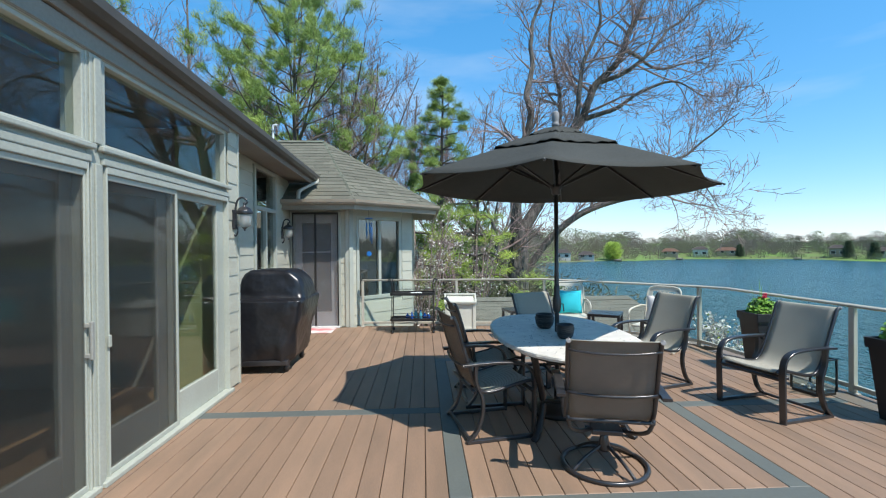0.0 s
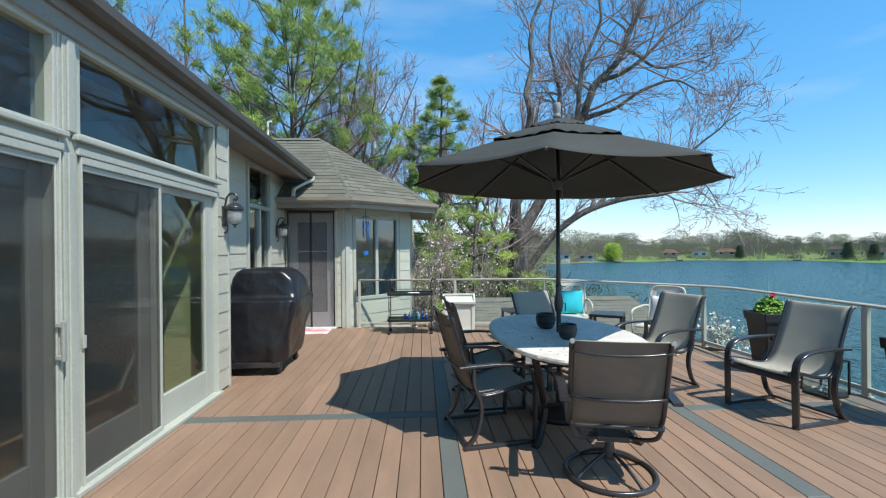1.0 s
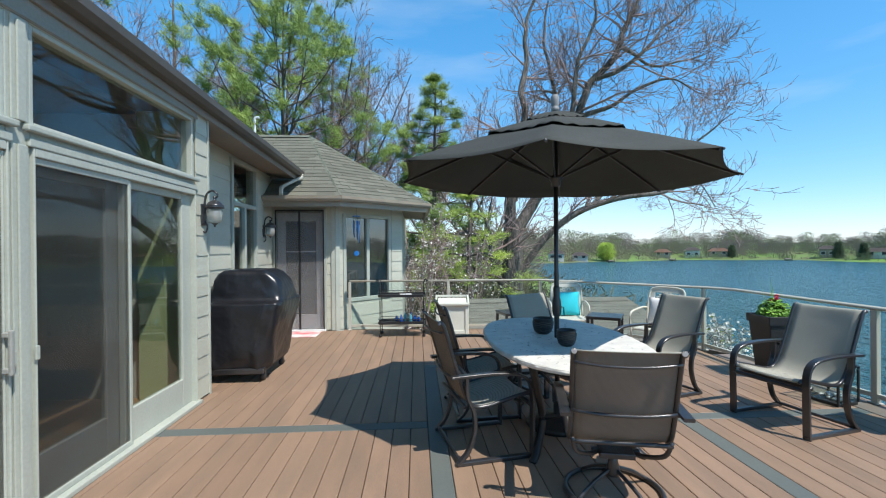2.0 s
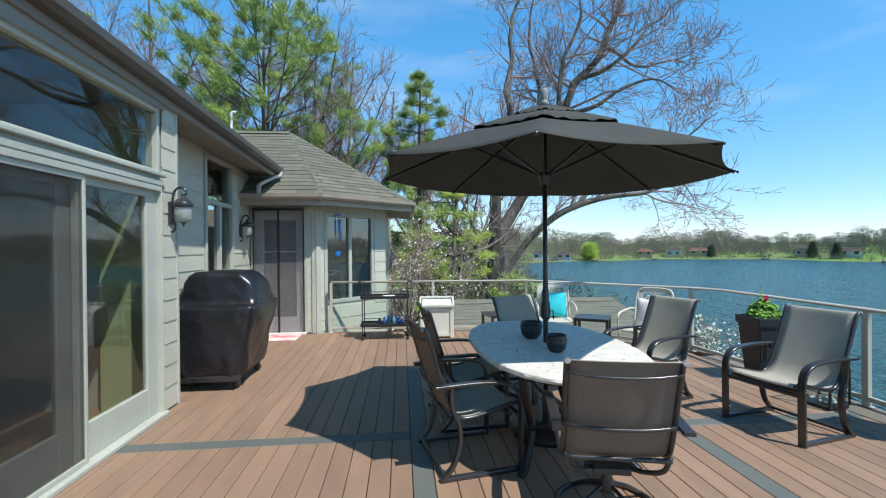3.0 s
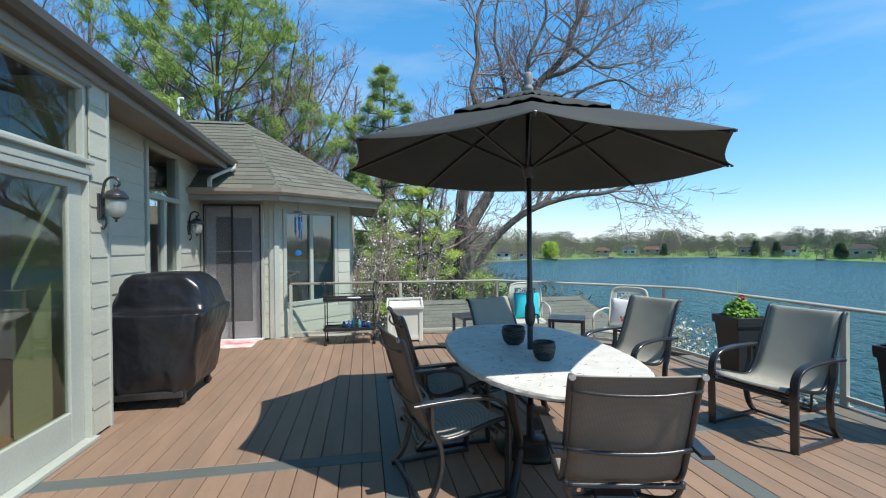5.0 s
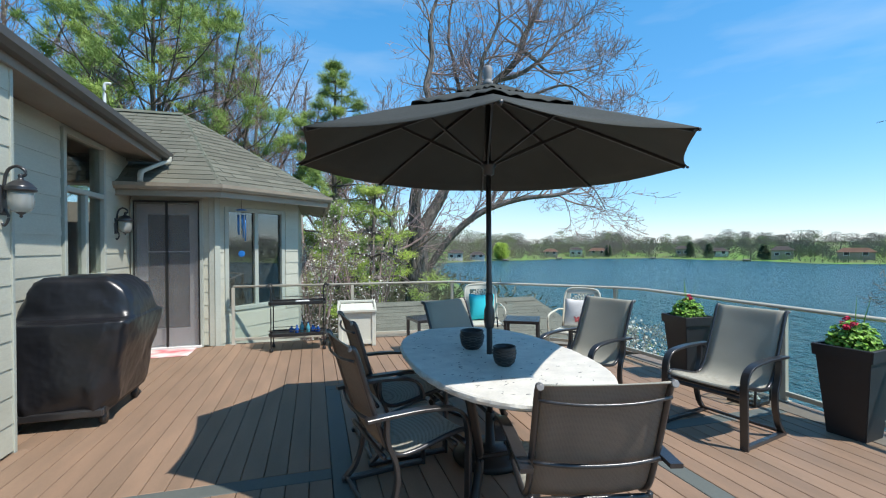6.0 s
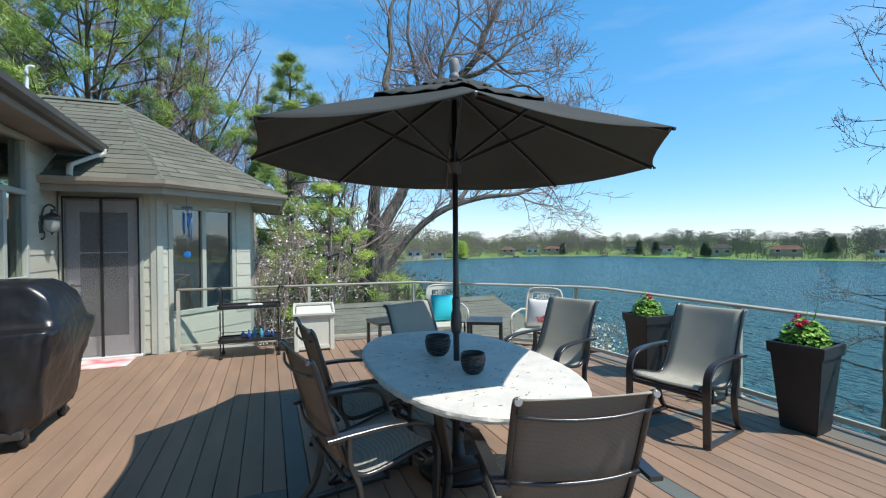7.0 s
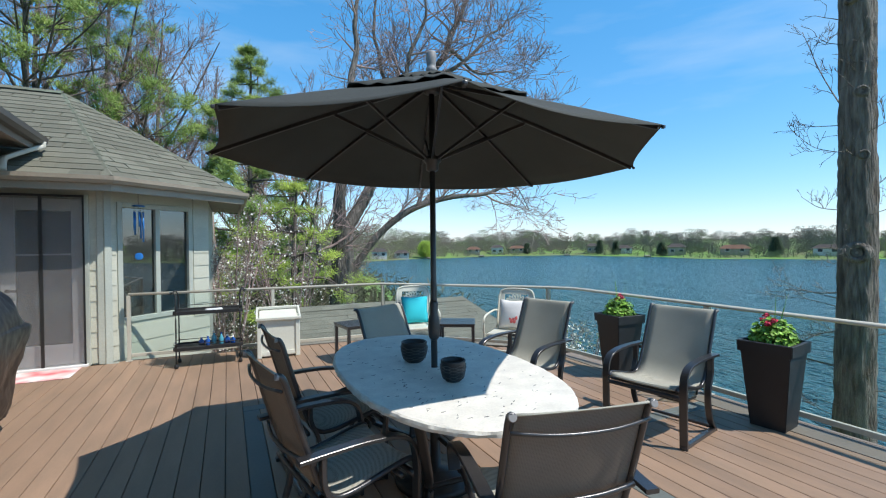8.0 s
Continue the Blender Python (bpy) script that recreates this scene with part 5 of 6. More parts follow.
def planter(m, seed):
    ob = thing("planter", "tall black tapered planter with green geranium and red blooms", "planter", m, "black planters along the railing")
    bm = bmesh.new()
    lv = [(0.125, 0.0), (0.128, 0.01), (0.178, 0.62), (0.195, 0.622), (0.20, 0.71), (0.192, 0.715), (0.172, 0.713), (0.165, 0.64)]
    rings = [[bm.verts.new((sx * h, sy * h, z)) for sx, sy in ((-1, -1), (1, -1), (1, 1), (-1, 1))] for h, z in lv]
    for a, b in zip(rings, rings[1:]):
        for i in range(4):
            bm.faces.new((a[i], a[(i + 1) % 4], b[(i + 1) % 4], b[i]))
    bm.faces.new(rings[0][::-1])
    bm.faces.new(rings[-1])
    bmesh.ops.bevel(bm, geom=[e for e in bm.edges if abs(e.verts[0].co.z - e.verts[1].co.z) > 0.05], offset=0.006, segments=2, affect="EDGES")
    part("box", bm, M_PLANTER, ob)
    part("soil", boxes(((-0.164, -0.164, 0.60), (0.164, 0.164, 0.665)), bevel=0.01), M_SOIL, ob)
    vs, fs = leaf_mass(1050, 0.18, 0.18, 0.69, 0.215, 0.017, seed)
    raw("foliage", vs, fs, M_LEAF, ob, False, "bright green ruffled leaves")
    r = random.Random(seed + 9)
    for _ in range(5):
        vs, fs = leaf_mass(40, 0.028, 0.028, 0, 0.02, 0.009, r.randrange(999), False)
        o = Vector((r.uniform(-0.12, 0.12), r.uniform(-0.12, 0.12), r.uniform(0.86, 0.93)))
        fl = raw("bloom", [v + o for v in vs], fs, M_BLOOM, ob, False, "red flower head")
        part("stem", tube([(o.x * 0.6, o.y * 0.6, 0.72), tuple(o)], 0.003, 5), M_LEAF, fl)
    for _ in range(4):
        x, y = r.uniform(-0.05, 0.05), r.uniform(-0.05, 0.05)
        part("grass_spike", sweep(bmesh.new(), smooth_line([(x, y, 0.7), (x * 1.5, y * 1.5, 0.88), (x * 2.5 + 0.01, y * 2.5, r.uniform(1.02, 1.20))], 3), flat(0.011, 0.002, 0.0005), scales=[1, 1, 0.9, 0.8, 0.6, 0.4, 0.1]), M_LEAF, ob)
    return ob


planter(pose(4.40, 3.46, 0, 0, 0, 8), 1)
planter(pose(4.40, 5.10, 0, 0, 0, -4), 2)

# ---------------------------------------------------------------- floor lantern with pebbles
M_PEBBLE = mat("pebble", (0.62, 0.60, 0.55), 0.6, scale=9, fine=60, bump=0.1, rnd=0.2)
fl = thing("floor_lantern", "black framed glass lantern with white pebbles on the deck", "lantern", pose(4.30, 4.28, 0, 0, 0, 12))
fw, fh = 0.13, 0.36
part("base", boxes(((-fw, -fw, 0), (fw, fw, 0.03)), bevel=0.006), M_IRON, fl)
for sx in (-1, 1):
    for sy in (-1, 1):
        part("post", boxes(((sx * fw - 0.008, sy * fw - 0.008, 0.03), (sx * fw + 0.008, sy * fw + 0.008, fh))), M_IRON, fl)
part("top_frame", sweep(bmesh.new(), [(-fw, -fw, fh), (fw, -fw, fh), (fw, fw, fh), (-fw, fw, fh)], flat(0.02, 0.016, 0.003), closed=True), M_IRON, fl)
for k in range(4):
    part("pane", move(boxes(((-fw + 0.009, -fw - 0.002, 0.031), (fw - 0.009, -fw + 0.002, fh - 0.009))), Matrix.Rotation(k * math.pi / 2, 4, "Z")), M_RAILGLASS, fl)
r = random.Random(3)
for k in range(16):
    bm = bmesh.new()
    bmesh.ops.create_icosphere(bm, subdivisions=1, radius=0.026, matrix=Matrix.Translation((r.uniform(-0.08, 0.08), r.uniform(-0.08, 0.08), 0.045 + 0.02 * (k % 2))) @ Matrix.Diagonal((1.2, 0.9, 0.6, 1)))
    part("pebble", bm, M_PEBBLE, fl, "", True)

# ---------------------------------------------------------------- white lawn chairs, side tables
M_LAWN = mat("cream_enamel", (0.66, 0.64, 0.53), 0.4, scale=3, fine=60, bump=0.05, rgb2=(0.58, 0.56, 0.46))
M_CYAN = mat("turquoise_cloth", (0.03, 0.55, 0.62), 0.9, scale=4, fine=120, bump=0.2, rgb2=(0.025, 0.47, 0.54))
M_PINK = mat("printed_cloth", (0.80, 0.77, 0.73), 0.9, scale=4, fine=120, bump=0.2)
M_CORAL = mat("coral_print", (0.75, 0.16, 0.15), 0.9, scale=9, fine=120, bump=0.2)


def lawn_chair(m):
    ob = thing("lawn_chair", "cream enamelled metal lawn chair with pierced fan back", "chair", m, "cream lawn chairs")
    w = 0.25
    bm = bmesh.new()
    box(bm, (-w, -0.24, 0.355), (w, 0.2, 0.372), 0.008)
    box(bm, (-w, -0.25, 0.34), (w, -0.235, 0.365), 0.006)
    part("seat", bm, M_LAWN, ob)
    B = Matrix.Translation((0, 0.2, 0.37)) @ Matrix.Rotation(radians(-14), 4, "X")
    back = part("back", move(boxes(((-w, 0, 0), (w, 0.012, 0.34)), ((-w, 0, 0.34), (-w + 0.085, 0.012, 0.50)), ((w - 0.085, 0, 0.34), (w, 0.012, 0.50)), ((-w + 0.03, 0, 0.475), (w - 0.03, 0.012, 0.545)), bevel=0.01), B), M_LAWN, ob)
    for k in range(9):
        a = radians(10 + 20 * k)
        c, s2 = math.cos(a), math.sin(a)
        part("fan_petal", move(sweep(bmesh.new(), smooth_line([(0.03 * c, 0.006, 0.335 + 0.03 * s2), (0.09 * c - 0.02 * s2, 0.006, 0.335 + 0.08 * s2 + 0.02 * c), (0.16 * c, 0.006, 0.335 + 0.145 * s2), (0.09 * c + 0.02 * s2, 0.006, 0.335 + 0.08 * s2 - 0.02 * c), (0.03 * c, 0.006, 0.335 + 0.03 * s2)], 3), circle(0.009, 6), Vector((0, 1, 0))), B), M_LAWN, back)
    frame_l = smooth_line([(-w + 0.0, 0, 0.0), (-w, 0, 0.3), (-w + 0.01, 0, 0.47), (-w + 0.07, 0, 0.54), (0, 0, 0.555), (w - 0.07, 0, 0.54), (w - 0.01, 0, 0.47), (w, 0, 0.3), (w, 0, 0)], 4)
    part("back_frame", move(sweep(bmesh.new(), frame_l, circle(0.013, 8), Vector((0, 1, 0))), B), M_LAWN, ob, "", True)
    for sx in (-1, 1):
        X = sx * 0.285
        part("arm", tube(smooth_line([(sx * 0.25, 0.27, 0.60), (X, 0.18, 0.615), (X, 0.0, 0.61), (X, -0.2, 0.59), (X, -0.27, 0.53), (X, -0.25, 0.35), (X, -0.2, 0.1), (X, -0.16, 0.015), (X, 0.0, 0.014), (X, 0.32, 0.014)], 5), 0.014, 8), M_LAWN, ob, "tubular cantilever arm and leg", True)
    part("foot_bar", tube([(-0.285, 0.32, 0.014), (0.285, 0.32, 0.014)], 0.014, 8), M_LAWN, ob)
    for y in (-0.2, 0.18):
        part("seat_bar", tube([(-0.285, y, 0.345 if y < 0 else 0.35), (0.285, y, 0.345 if y < 0 else 0.35)], 0.01, 8), M_LAWN, ob)
    return ob


def cushion(m, material, label, motif=False):
    ob = thing("throw_pillow", label, "pillow", m)
    bm = bmesh.new()
    n = 12
    grid = {}
    for side in (1, -1):
        for i in range(n + 1):
            for j in range(n + 1):
                u, v2 = 2 * i / n - 1, 2 * j / n - 1
                if side == -1 and (i in (0, n) or j in (0, n)):
                    grid[side, i, j] = grid[1, i, j]
                    continue
                puff = ((1 - u * u) * (1 - v2 * v2)) ** 0.5 * 0.075
                k = 1 - 0.08 * (1 - abs(u * v2))
                grid[side, i, j] = bm.verts.new((0.2 * u * k, side * puff, 0.2 * v2 * k + 0.008 * noise.noise(Vector((u * 2, v2 * 2, side)))))
    for side in (1, -1):
        for i in range(n):
            for j in range(n):
                q = [grid[side, i, j], grid[side, i + 1, j], grid[side, i + 1, j + 1], grid[side, i, j + 1]]
                bm.faces.new(q if side == -1 else q[::-1])
    bmesh.ops.recalc_face_normals(bm, faces=bm.faces)
    p = part("cover", bm, material, ob, "", True)
    if motif:
        for k in range(7):
            a = 2 * math.pi * k / 6
            o = (0, 0) if k == 6 else (0.04 * math.cos(a), 0.055 * math.sin(a))
            bm = bmesh.new()
            bmesh.ops.create_icosphere(bm, subdivisions=2, radius=0.024, matrix=Matrix.Translation((o[0] + 0.02, -0.068, o[1] - 0.05)) @ Matrix.Diagonal((0.9, 0.14, 1.2, 1)))
            part("printed_petal", bm, M_CORAL, p, "coral print", True)
    return ob


L1, L2 = pose(2.76, 7.33, 0, 0, 0, -12), pose(3.69, 6.29, 0, 0, 0, -50)
lc = lawn_chair(L1)
copy_thing(lc, L2)
cushion(L1 @ pose(0.0, 0.13, 0.575, -14, 0, 0), M_CYAN, "plump turquoise throw pillow on the lawn chair")
cushion(L2 @ pose(0.0, 0.13, 0.575, -14, 0, 0), M_PINK, "white throw pillow with a coral print on the lawn chair", True)


def side_table(m):
    ob = thing("side_table", "small black slatted patio side table", "side table", m, "black side tables")
    for k in range(6):
        y = -0.2 + 0.08 * k
        part("slat", boxes(((-0.24, y - 0.034, 0.475), (0.24, y + 0.034, 0.495)), bevel=0.004), M_CHAIR, ob)
    part("apron", boxes(((-0.235, -0.225, 0.452), (0.235, -0.205, 0.474)), ((-0.235, 0.205, 0.452), (0.235, 0.225, 0.474)), ((-0.235, -0.204, 0.452), (-0.215, 0.204, 0.474)), ((0.215, -0.204, 0.452), (0.235, 0.204, 0.474))), M_CHAIR, ob)
    for sx in (-1, 1):
        for sy in (-1, 1):
            part("leg", boxes(((sx * 0.215 - 0.02, sy * 0.205 - 0.02, 0.0), (sx * 0.215 + 0.02, sy * 0.205 + 0.02, 0.474)), bevel=0.005), M_CHAIR, ob)
    return ob


st = side_table(pose(3.10, 6.70, 0, 0, 0, -30))
copy_thing(st, pose(1.86, 7.25, 0, 0, 0, 10))

# ---------------------------------------------------------------- trees
def ring_frame(d):
    s2 = d.orthogonal().normalized()
    return s2, d.cross(s2).normalized()


def limb_mesh(lines):
    """Tapered tubes along many lines of (point, radius)."""
    vs, fs = [], []
    for line in lines:
        thick = line[0][1] > 0.26
        n = 44 if thick else 8 if line[0][1] > 0.06 else (5 if line[0][1] > 0.018 else 3)
        base = len(vs)
        d0 = (line[-1][0] - line[0][0])
        d0 = d0.normalized() if d0.length > 1e-6 else Vector((0, 0, 1))
        a, b = ring_frame(d0)
        for p, r in line:
            for i in range(n):
                e = 2 * math.pi * i / n
                q = r
                if thick:
                    w = Vector((math.cos(e) * r * 16, math.sin(e) * r * 16, p.z * 1.7))
                    q = r * (1.03 + 0.05 * noise.noise(w * 0.25)) - 0.06 * abs(noise.noise(w)) - 0.03 * abs(noise.noise(w * 2.3))
                vs.append(p + a * (q * math.cos(e)) + b * (q * math.sin(e)))
        for k in range(len(line) - 1):
            for i in range(n):
                j = (i + 1) % n
                fs.append((base + k * n + i, base + k * n + j, base + (k + 1) * n + j, base + (k + 1) * n + i))
    return vs, fs


def sprout(line, rng, depth, dens, out, length, up=0.25, spread=1.0, start=0.25, fine=0.003):
    """Side branches along a line, branching again depth times."""
    total = sum((line[i + 1][0] - line[i][0]).length for i in range(len(line) - 1))
    cnt = max(1, int(total * dens * rng.uniform(0.8, 1.2)))
    for _ in range(cnt):
        t = start + (1 - start) * rng.random()
        f = t * (len(line) - 1)
        i = min(int(f), len(line) - 2)
        p = line[i][0].lerp(line[i + 1][0], f - i)
        r = (line[i][1] * (1 - f + i) + line[i + 1][1] * (f - i))
        d = (line[i + 1][0] - line[i][0]).normalized()
        a, b = ring_frame(d)
        e = rng.random() * 6.283
        ang = radians(rng.uniform(36, 72) if depth > 3 else rng.uniform(24, 58))
        nd = (d * math.cos(ang) + (a * math.cos(e) + b * math.sin(e)) * math.sin(ang) * spread + Vector((0, 0, up * rng.uniform(0.2, 1.4)))).normalized()
        L = length * rng.uniform(0.5, 1.2) * (1.15 - 0.6 * t)
        n = 5 if depth > 1 else 4
        r0 = max(r * rng.uniform(0.35, 0.6), fine * 1.5)
        child = [(p, r0)]
        for k in range(1, n + 1):
            nd = (nd + Vector((rng.uniform(-1, 1), rng.uniform(-1, 1), rng.uniform(-0.7, 1))) * 0.26).normalized()
            p = p + nd * (L / n)
            child.append((p, max(r0 * (1 - 0.8 * k / n), fine)))
        out.append(child)
        if depth > 1:
            sprout(child, rng, depth - 1, dens * 1.4, out, length * 0.58, up, spread, 0.12, fine)


def thick_line(pts, r0, r1, n=4):
    P = smooth_line(pts, n)
    return [(p, r0 + (r1 - r0) * (k / (len(P) - 1))) for k, p in enumerate(P)]


def bare_tree(label, base, limbs, seed, depth=3, dens=1.0, length=2.2, up=0.25, fine=0.0075, bark=None, wob=0.0):
    """A leafless tree from its main limbs: (points from the base, start and end radius)."""
    rng = random.Random(seed)
    ob = thing("tree", label, "tree", Matrix.Translation(base))
    main = [thick_line(pts, a, b, 34 if a > 0.26 else 6) for pts, a, b in limbs]
    if wob:
        for m in main[1:]:
            for k in range(len(m)):
                p, r = m[k]
                q = p * 0.9
                m[k] = (p + Vector((noise.noise(q), noise.noise(q + Vector((9, 3, 1))), noise.noise(q + Vector((2, 8, 5))) * 0.6)) * wob * min(1.0, max(0.0, (p.z - 5.6) / 2)), r)
    vs, fs = limb_mesh(main)
    raw("trunk", vs, fs, bark or M_BARK, ob, True, "furrowed grey-brown trunk and limbs")
    out = []
    for ln, (pts, a, b) in zip(main, limbs):
        if a < 0.265:
            sprout(ln, rng, depth, dens, out, length, up, fine=fine)
    vs, fs = limb_mesh(out)
    raw("crown", vs, fs, bark or M_TWIG, ob, False, "fine bare reddish twigs")
    return ob


OB = Vector((4.0, 17.4, ground_z(4.0, 17.4)))
g0 = -OB.z
OAK = [
    ([(0, 0, -0.2), (0.0, 0, 1.5), (0.0, 0.0, g0 + 0.2), (0.04, 0.0, g0 + 1.4), (0.06, 0.0, g0 + 2.5)], 0.50, 0.34),
    ([(0.06, 0.0, g0 + 1.9), (0.5, 0.1, g0 + 2.6), (1.0, 0.1, g0 + 3.4), (1.7, 0.2, g0 + 4.7), (2.6, 0.2, g0 + 6.6), (3.4, 0.0, g0 + 8.0), (4.1, -0.3, g0 + 9.2), (4.7, -0.4, g0 + 10.4), (5.4, -0.3, g0 + 11.5), (6.2, 0, g0 + 13.2)], 0.262, 0.05),
    ([(0.04, 0, g0 + 1.9), (-0.08, -0.1, g0 + 3.0), (0.02, -0.4, g0 + 4.4), (0.35, -0.5, g0 + 5.8), (0.45, -0.4, g0 + 7.9), (0.75, -0.2, g0 + 10.0), (1.0, 0, g0 + 12.6)], 0.262, 0.04),
    ([(1.1, 0.1, g0 + 3.4), (1.8, 0.9, g0 + 5.6), (2.1, 1.2, g0 + 7.9), (1.7, 1.4, g0 + 10.0), (1.9, 1.6, g0 + 12.2)], 0.16, 0.03),
    ([(0.2, 0, g0 + 0.3), (1.2, -0.3, g0 + 1.8), (2.4, -0.6, g0 + 2.8), (3.9, -0.8, g0 + 3.3), (5.4, -1.0, g0 + 3.5), (7.0, -0.8, g0 + 3.9), (7.8, -0.6, g0 + 3.0)], 0.17, 0.025),
    ([(2.6, 0.2, g0 + 6.6), (3.9, -0.6, g0 + 7.0), (5.2, -1.2, g0 + 7.6), (6.9, -1.6, g0 + 7.1)], 0.11, 0.02),
    ([(4.0, -0.3, g0 + 9.1), (5.2, 0.4, g0 + 9.2), (6.6, 0.7, g0 + 8.9), (8.7, 0.9, g0 + 9.7)], 0.10, 0.02),
    ([(3.0, -0.6, g0 + 3.1), (4.4, 0.2, g0 + 4.3), (5.8, 0.5, g0 + 4.9), (7.2, 0.4, g0 + 5.3), (8.4, 0.2, g0 + 6.4), (9.3, 0.1, g0 + 6.9)], 0.10, 0.015),
    ([(1.75, 0.2, g0 + 4.7), (2.3, -0.3, g0 + 6.6), (2.6, -0.5, g0 + 8.6), (3.1, -0.4, g0 + 10.2), (3.4, -0.4, g0 + 12.2)], 0.13, 0.03),
    ([(3.4, 0.0, g0 + 8.0), (4.6, -0.7, g0 + 8.5), (5.8, -0.9, g0 + 9.8), (7.2, -0.8, g0 + 11.0)], 0.10, 0.02),
    ([(0.0, 0, g0 - 0.6), (-0.8, -0.4, g0 + 0.8), (-1.0, -0.6, g0 + 2.2), (-1.7, -0.7, g0 + 3.8)], 0.16, 0.03),
]
bare_tree("huge bare spreading oak on the lake bank", OB, OAK, 11, 4, 1.75, 2.9, 0.12, fine=0.0068, wob=0.26)
TB = Vector((8.55, 4.62, ground_z(8.55, 4.62)))
h0 = -TB.z
rt = random.Random(23)
SPRIGS = []
for k in range(34):
    e, z = rt.random() * 6.283, h0 - 1.6 + 8.0 * k / 34 + rt.uniform(-0.2, 0.2)
    L, c, s2 = rt.uniform(0.35, 0.8), math.cos(e), math.sin(e)
    SPRIGS.append(([(0.2 * c, 0.2 * s2 - 0.05, z), ((0.22 + 0.5 * L) * c, (0.22 + 0.5 * L) * s2, z + 0.12 * L), ((0.22 + L) * c + rt.uniform(-0.1, 0.1), (0.22 + L) * s2, z + rt.uniform(-0.1, 0.5) * L)], 0.008, 0.003))
near_oak = bare_tree("tall bare oak trunk standing by the deck's lake side", TB, [
    ([(0.03, -0.02, -0.2), (0.02, -0.03, h0 - 1), (0.03, -0.06, h0 + 1.0), (0.03, -0.07, h0 + 3.0), (0.05, -0.05, h0 + 6.0), (0.1, 0, h0 + 9)], 0.266, 0.195),
    ([(0.1, 0, h0 + 8.8), (0.6, -0.8, h0 + 11), (1.2, -1.8, h0 + 14)], 0.2, 0.04),
    ([(0.1, 0, h0 + 8.8), (-0.8, -1.4, h0 + 10.5), (-1.6, -3.0, h0 + 12.5)], 0.18, 0.04),
    ([(0.05, 0, h0 + 7.0), (1.5, 1.4, h0 + 9), (2.2, 2.6, h0 + 12)], 0.14, 0.03),
    ([(0.2, -0.1, h0 + 0.8), (0.1, 0.5, h0 + 0.72), (0.05, 1.0, h0 + 0.9)], 0.016, 0.004),
    ([(0.2, -0.1, h0 + 0.2), (0.3, 0.5, h0 + 0.05), (0.2, 0.95, h0 - 0.3)], 0.014, 0.004),
    ([(0.15, 0.1, h0 + 3.4), (0.3, 0.5, h0 + 4.2), (0.4, 0.8, h0 + 5.0)], 0.014, 0.004),
] + SPRIGS, 4, 3, 6.5, 0.4, fine=0.003, bark=M_BARKNEAR)

# healed scars of sawn limbs on the near oak
for kx, ky, kz, ks in ((-0.93, -0.37, 1.36, 1.0), (-0.75, -0.66, 2.75, 0.5), (-0.80, -0.60, 3.65, 0.55), (-0.98, -0.1, 5.0, 0.6)):
    kd = Vector((kx, ky, 0.0)).normalized()
    KN = Matrix.Translation(Vector((0.03, -0.06, h0 + kz)) + kd * 0.20) @ kd.to_track_quat("Z", "Y").to_matrix().to_4x4() @ Matrix.Diagonal((ks, ks, 0.5 + 0.5 * ks, 1))
    knot = part("knot", move(lathe([(0.20, -0.08), (0.165, 0.0), (0.13, 0.055), (0.10, 0.07), (0.078, 0.055), (0.07, 0.03)], 28), KN), M_BARKNEAR, near_oak, "swollen bark ring round a sawn limb", True)
    part("cut_face", move(lathe([(0.072, 0.022), (0.072, 0.034), (0.035, 0.038), (0.012, 0.026), (0.001, 0.02)], 24), KN), M_BARK, knot, "grey weathered end grain", True)


def random_bare(x, y, h, seed, lean=0.0):
    b = Vector((x, y, ground_z(x, y)))
    r = random.Random(seed)
    trunk = [(0, 0, -0.2), (lean * 0.2, 0, h * 0.25), (lean * 0.5 + r.uniform(-0.2, 0.2), r.uniform(-0.3, 0.3), h * 0.55), (lean + r.uniform(-0.4, 0.4), r.uniform(-0.4, 0.4), h)]
    limbs = [(trunk, 0.2, 0.03)]
    P = smooth_line(trunk, 6)
    for k in range(9):
        p = P[5 + k]
        a = r.random() * 6.28
        L = h * r.uniform(0.22, 0.36) * (1.2 - k * 0.07)
        limbs.append(([tuple(p), (p.x + 0.4 * L * math.cos(a), p.y + 0.4 * L * math.sin(a), p.z + 0.55 * L), (p.x + 0.75 * L * math.cos(a), p.y + 0.75 * L * math.sin(a), p.z + 1.25 * L)], 0.075, 0.015))
    return bare_tree("slender leafless tree behind the house", b, limbs, seed, 3, 2.7, h * 0.13, 0.35, 0.0065)


for k, (x, y, h) in enumerate(((-10.5, 21, 17), (-6.0, 23, 17.5), (-3.6, 21.5, 15.5), (-2.6, 24, 14), (-0.6, 27, 13.5), (1.6, 30, 14.5), (3.2, 24, 12), (-14, 20, 16), (-17, 13, 17))):
    random_bare(x, y, h, 30 + k, 0.3)


def tufts(centres, rng, per, size, spread):
    """Sprays of thin needle blades round each centre."""
    vs, fs = [], []
    for c, d in centres:
        for _ in range(per):
            v = (d * 0.7 + Vector((rng.gauss(0, 1), rng.gauss(0, 1), rng.gauss(0.25, 0.8)))).normalized()
            o = c + Vector((rng.gauss(0, spread), rng.gauss(0, spread), rng.gauss(0, spread * 0.6)))
            s2 = v.orthogonal().normalized() * size * 0.05
            L = size * rng.uniform(0.7, 1.3)
            k = len(vs)
            vs += [o - s2, o + s2, o + v * L + s2 * 0.3, o + v * L - s2 * 0.3]
            fs.append((k, k + 1, k + 2, k + 3))
    return vs, fs


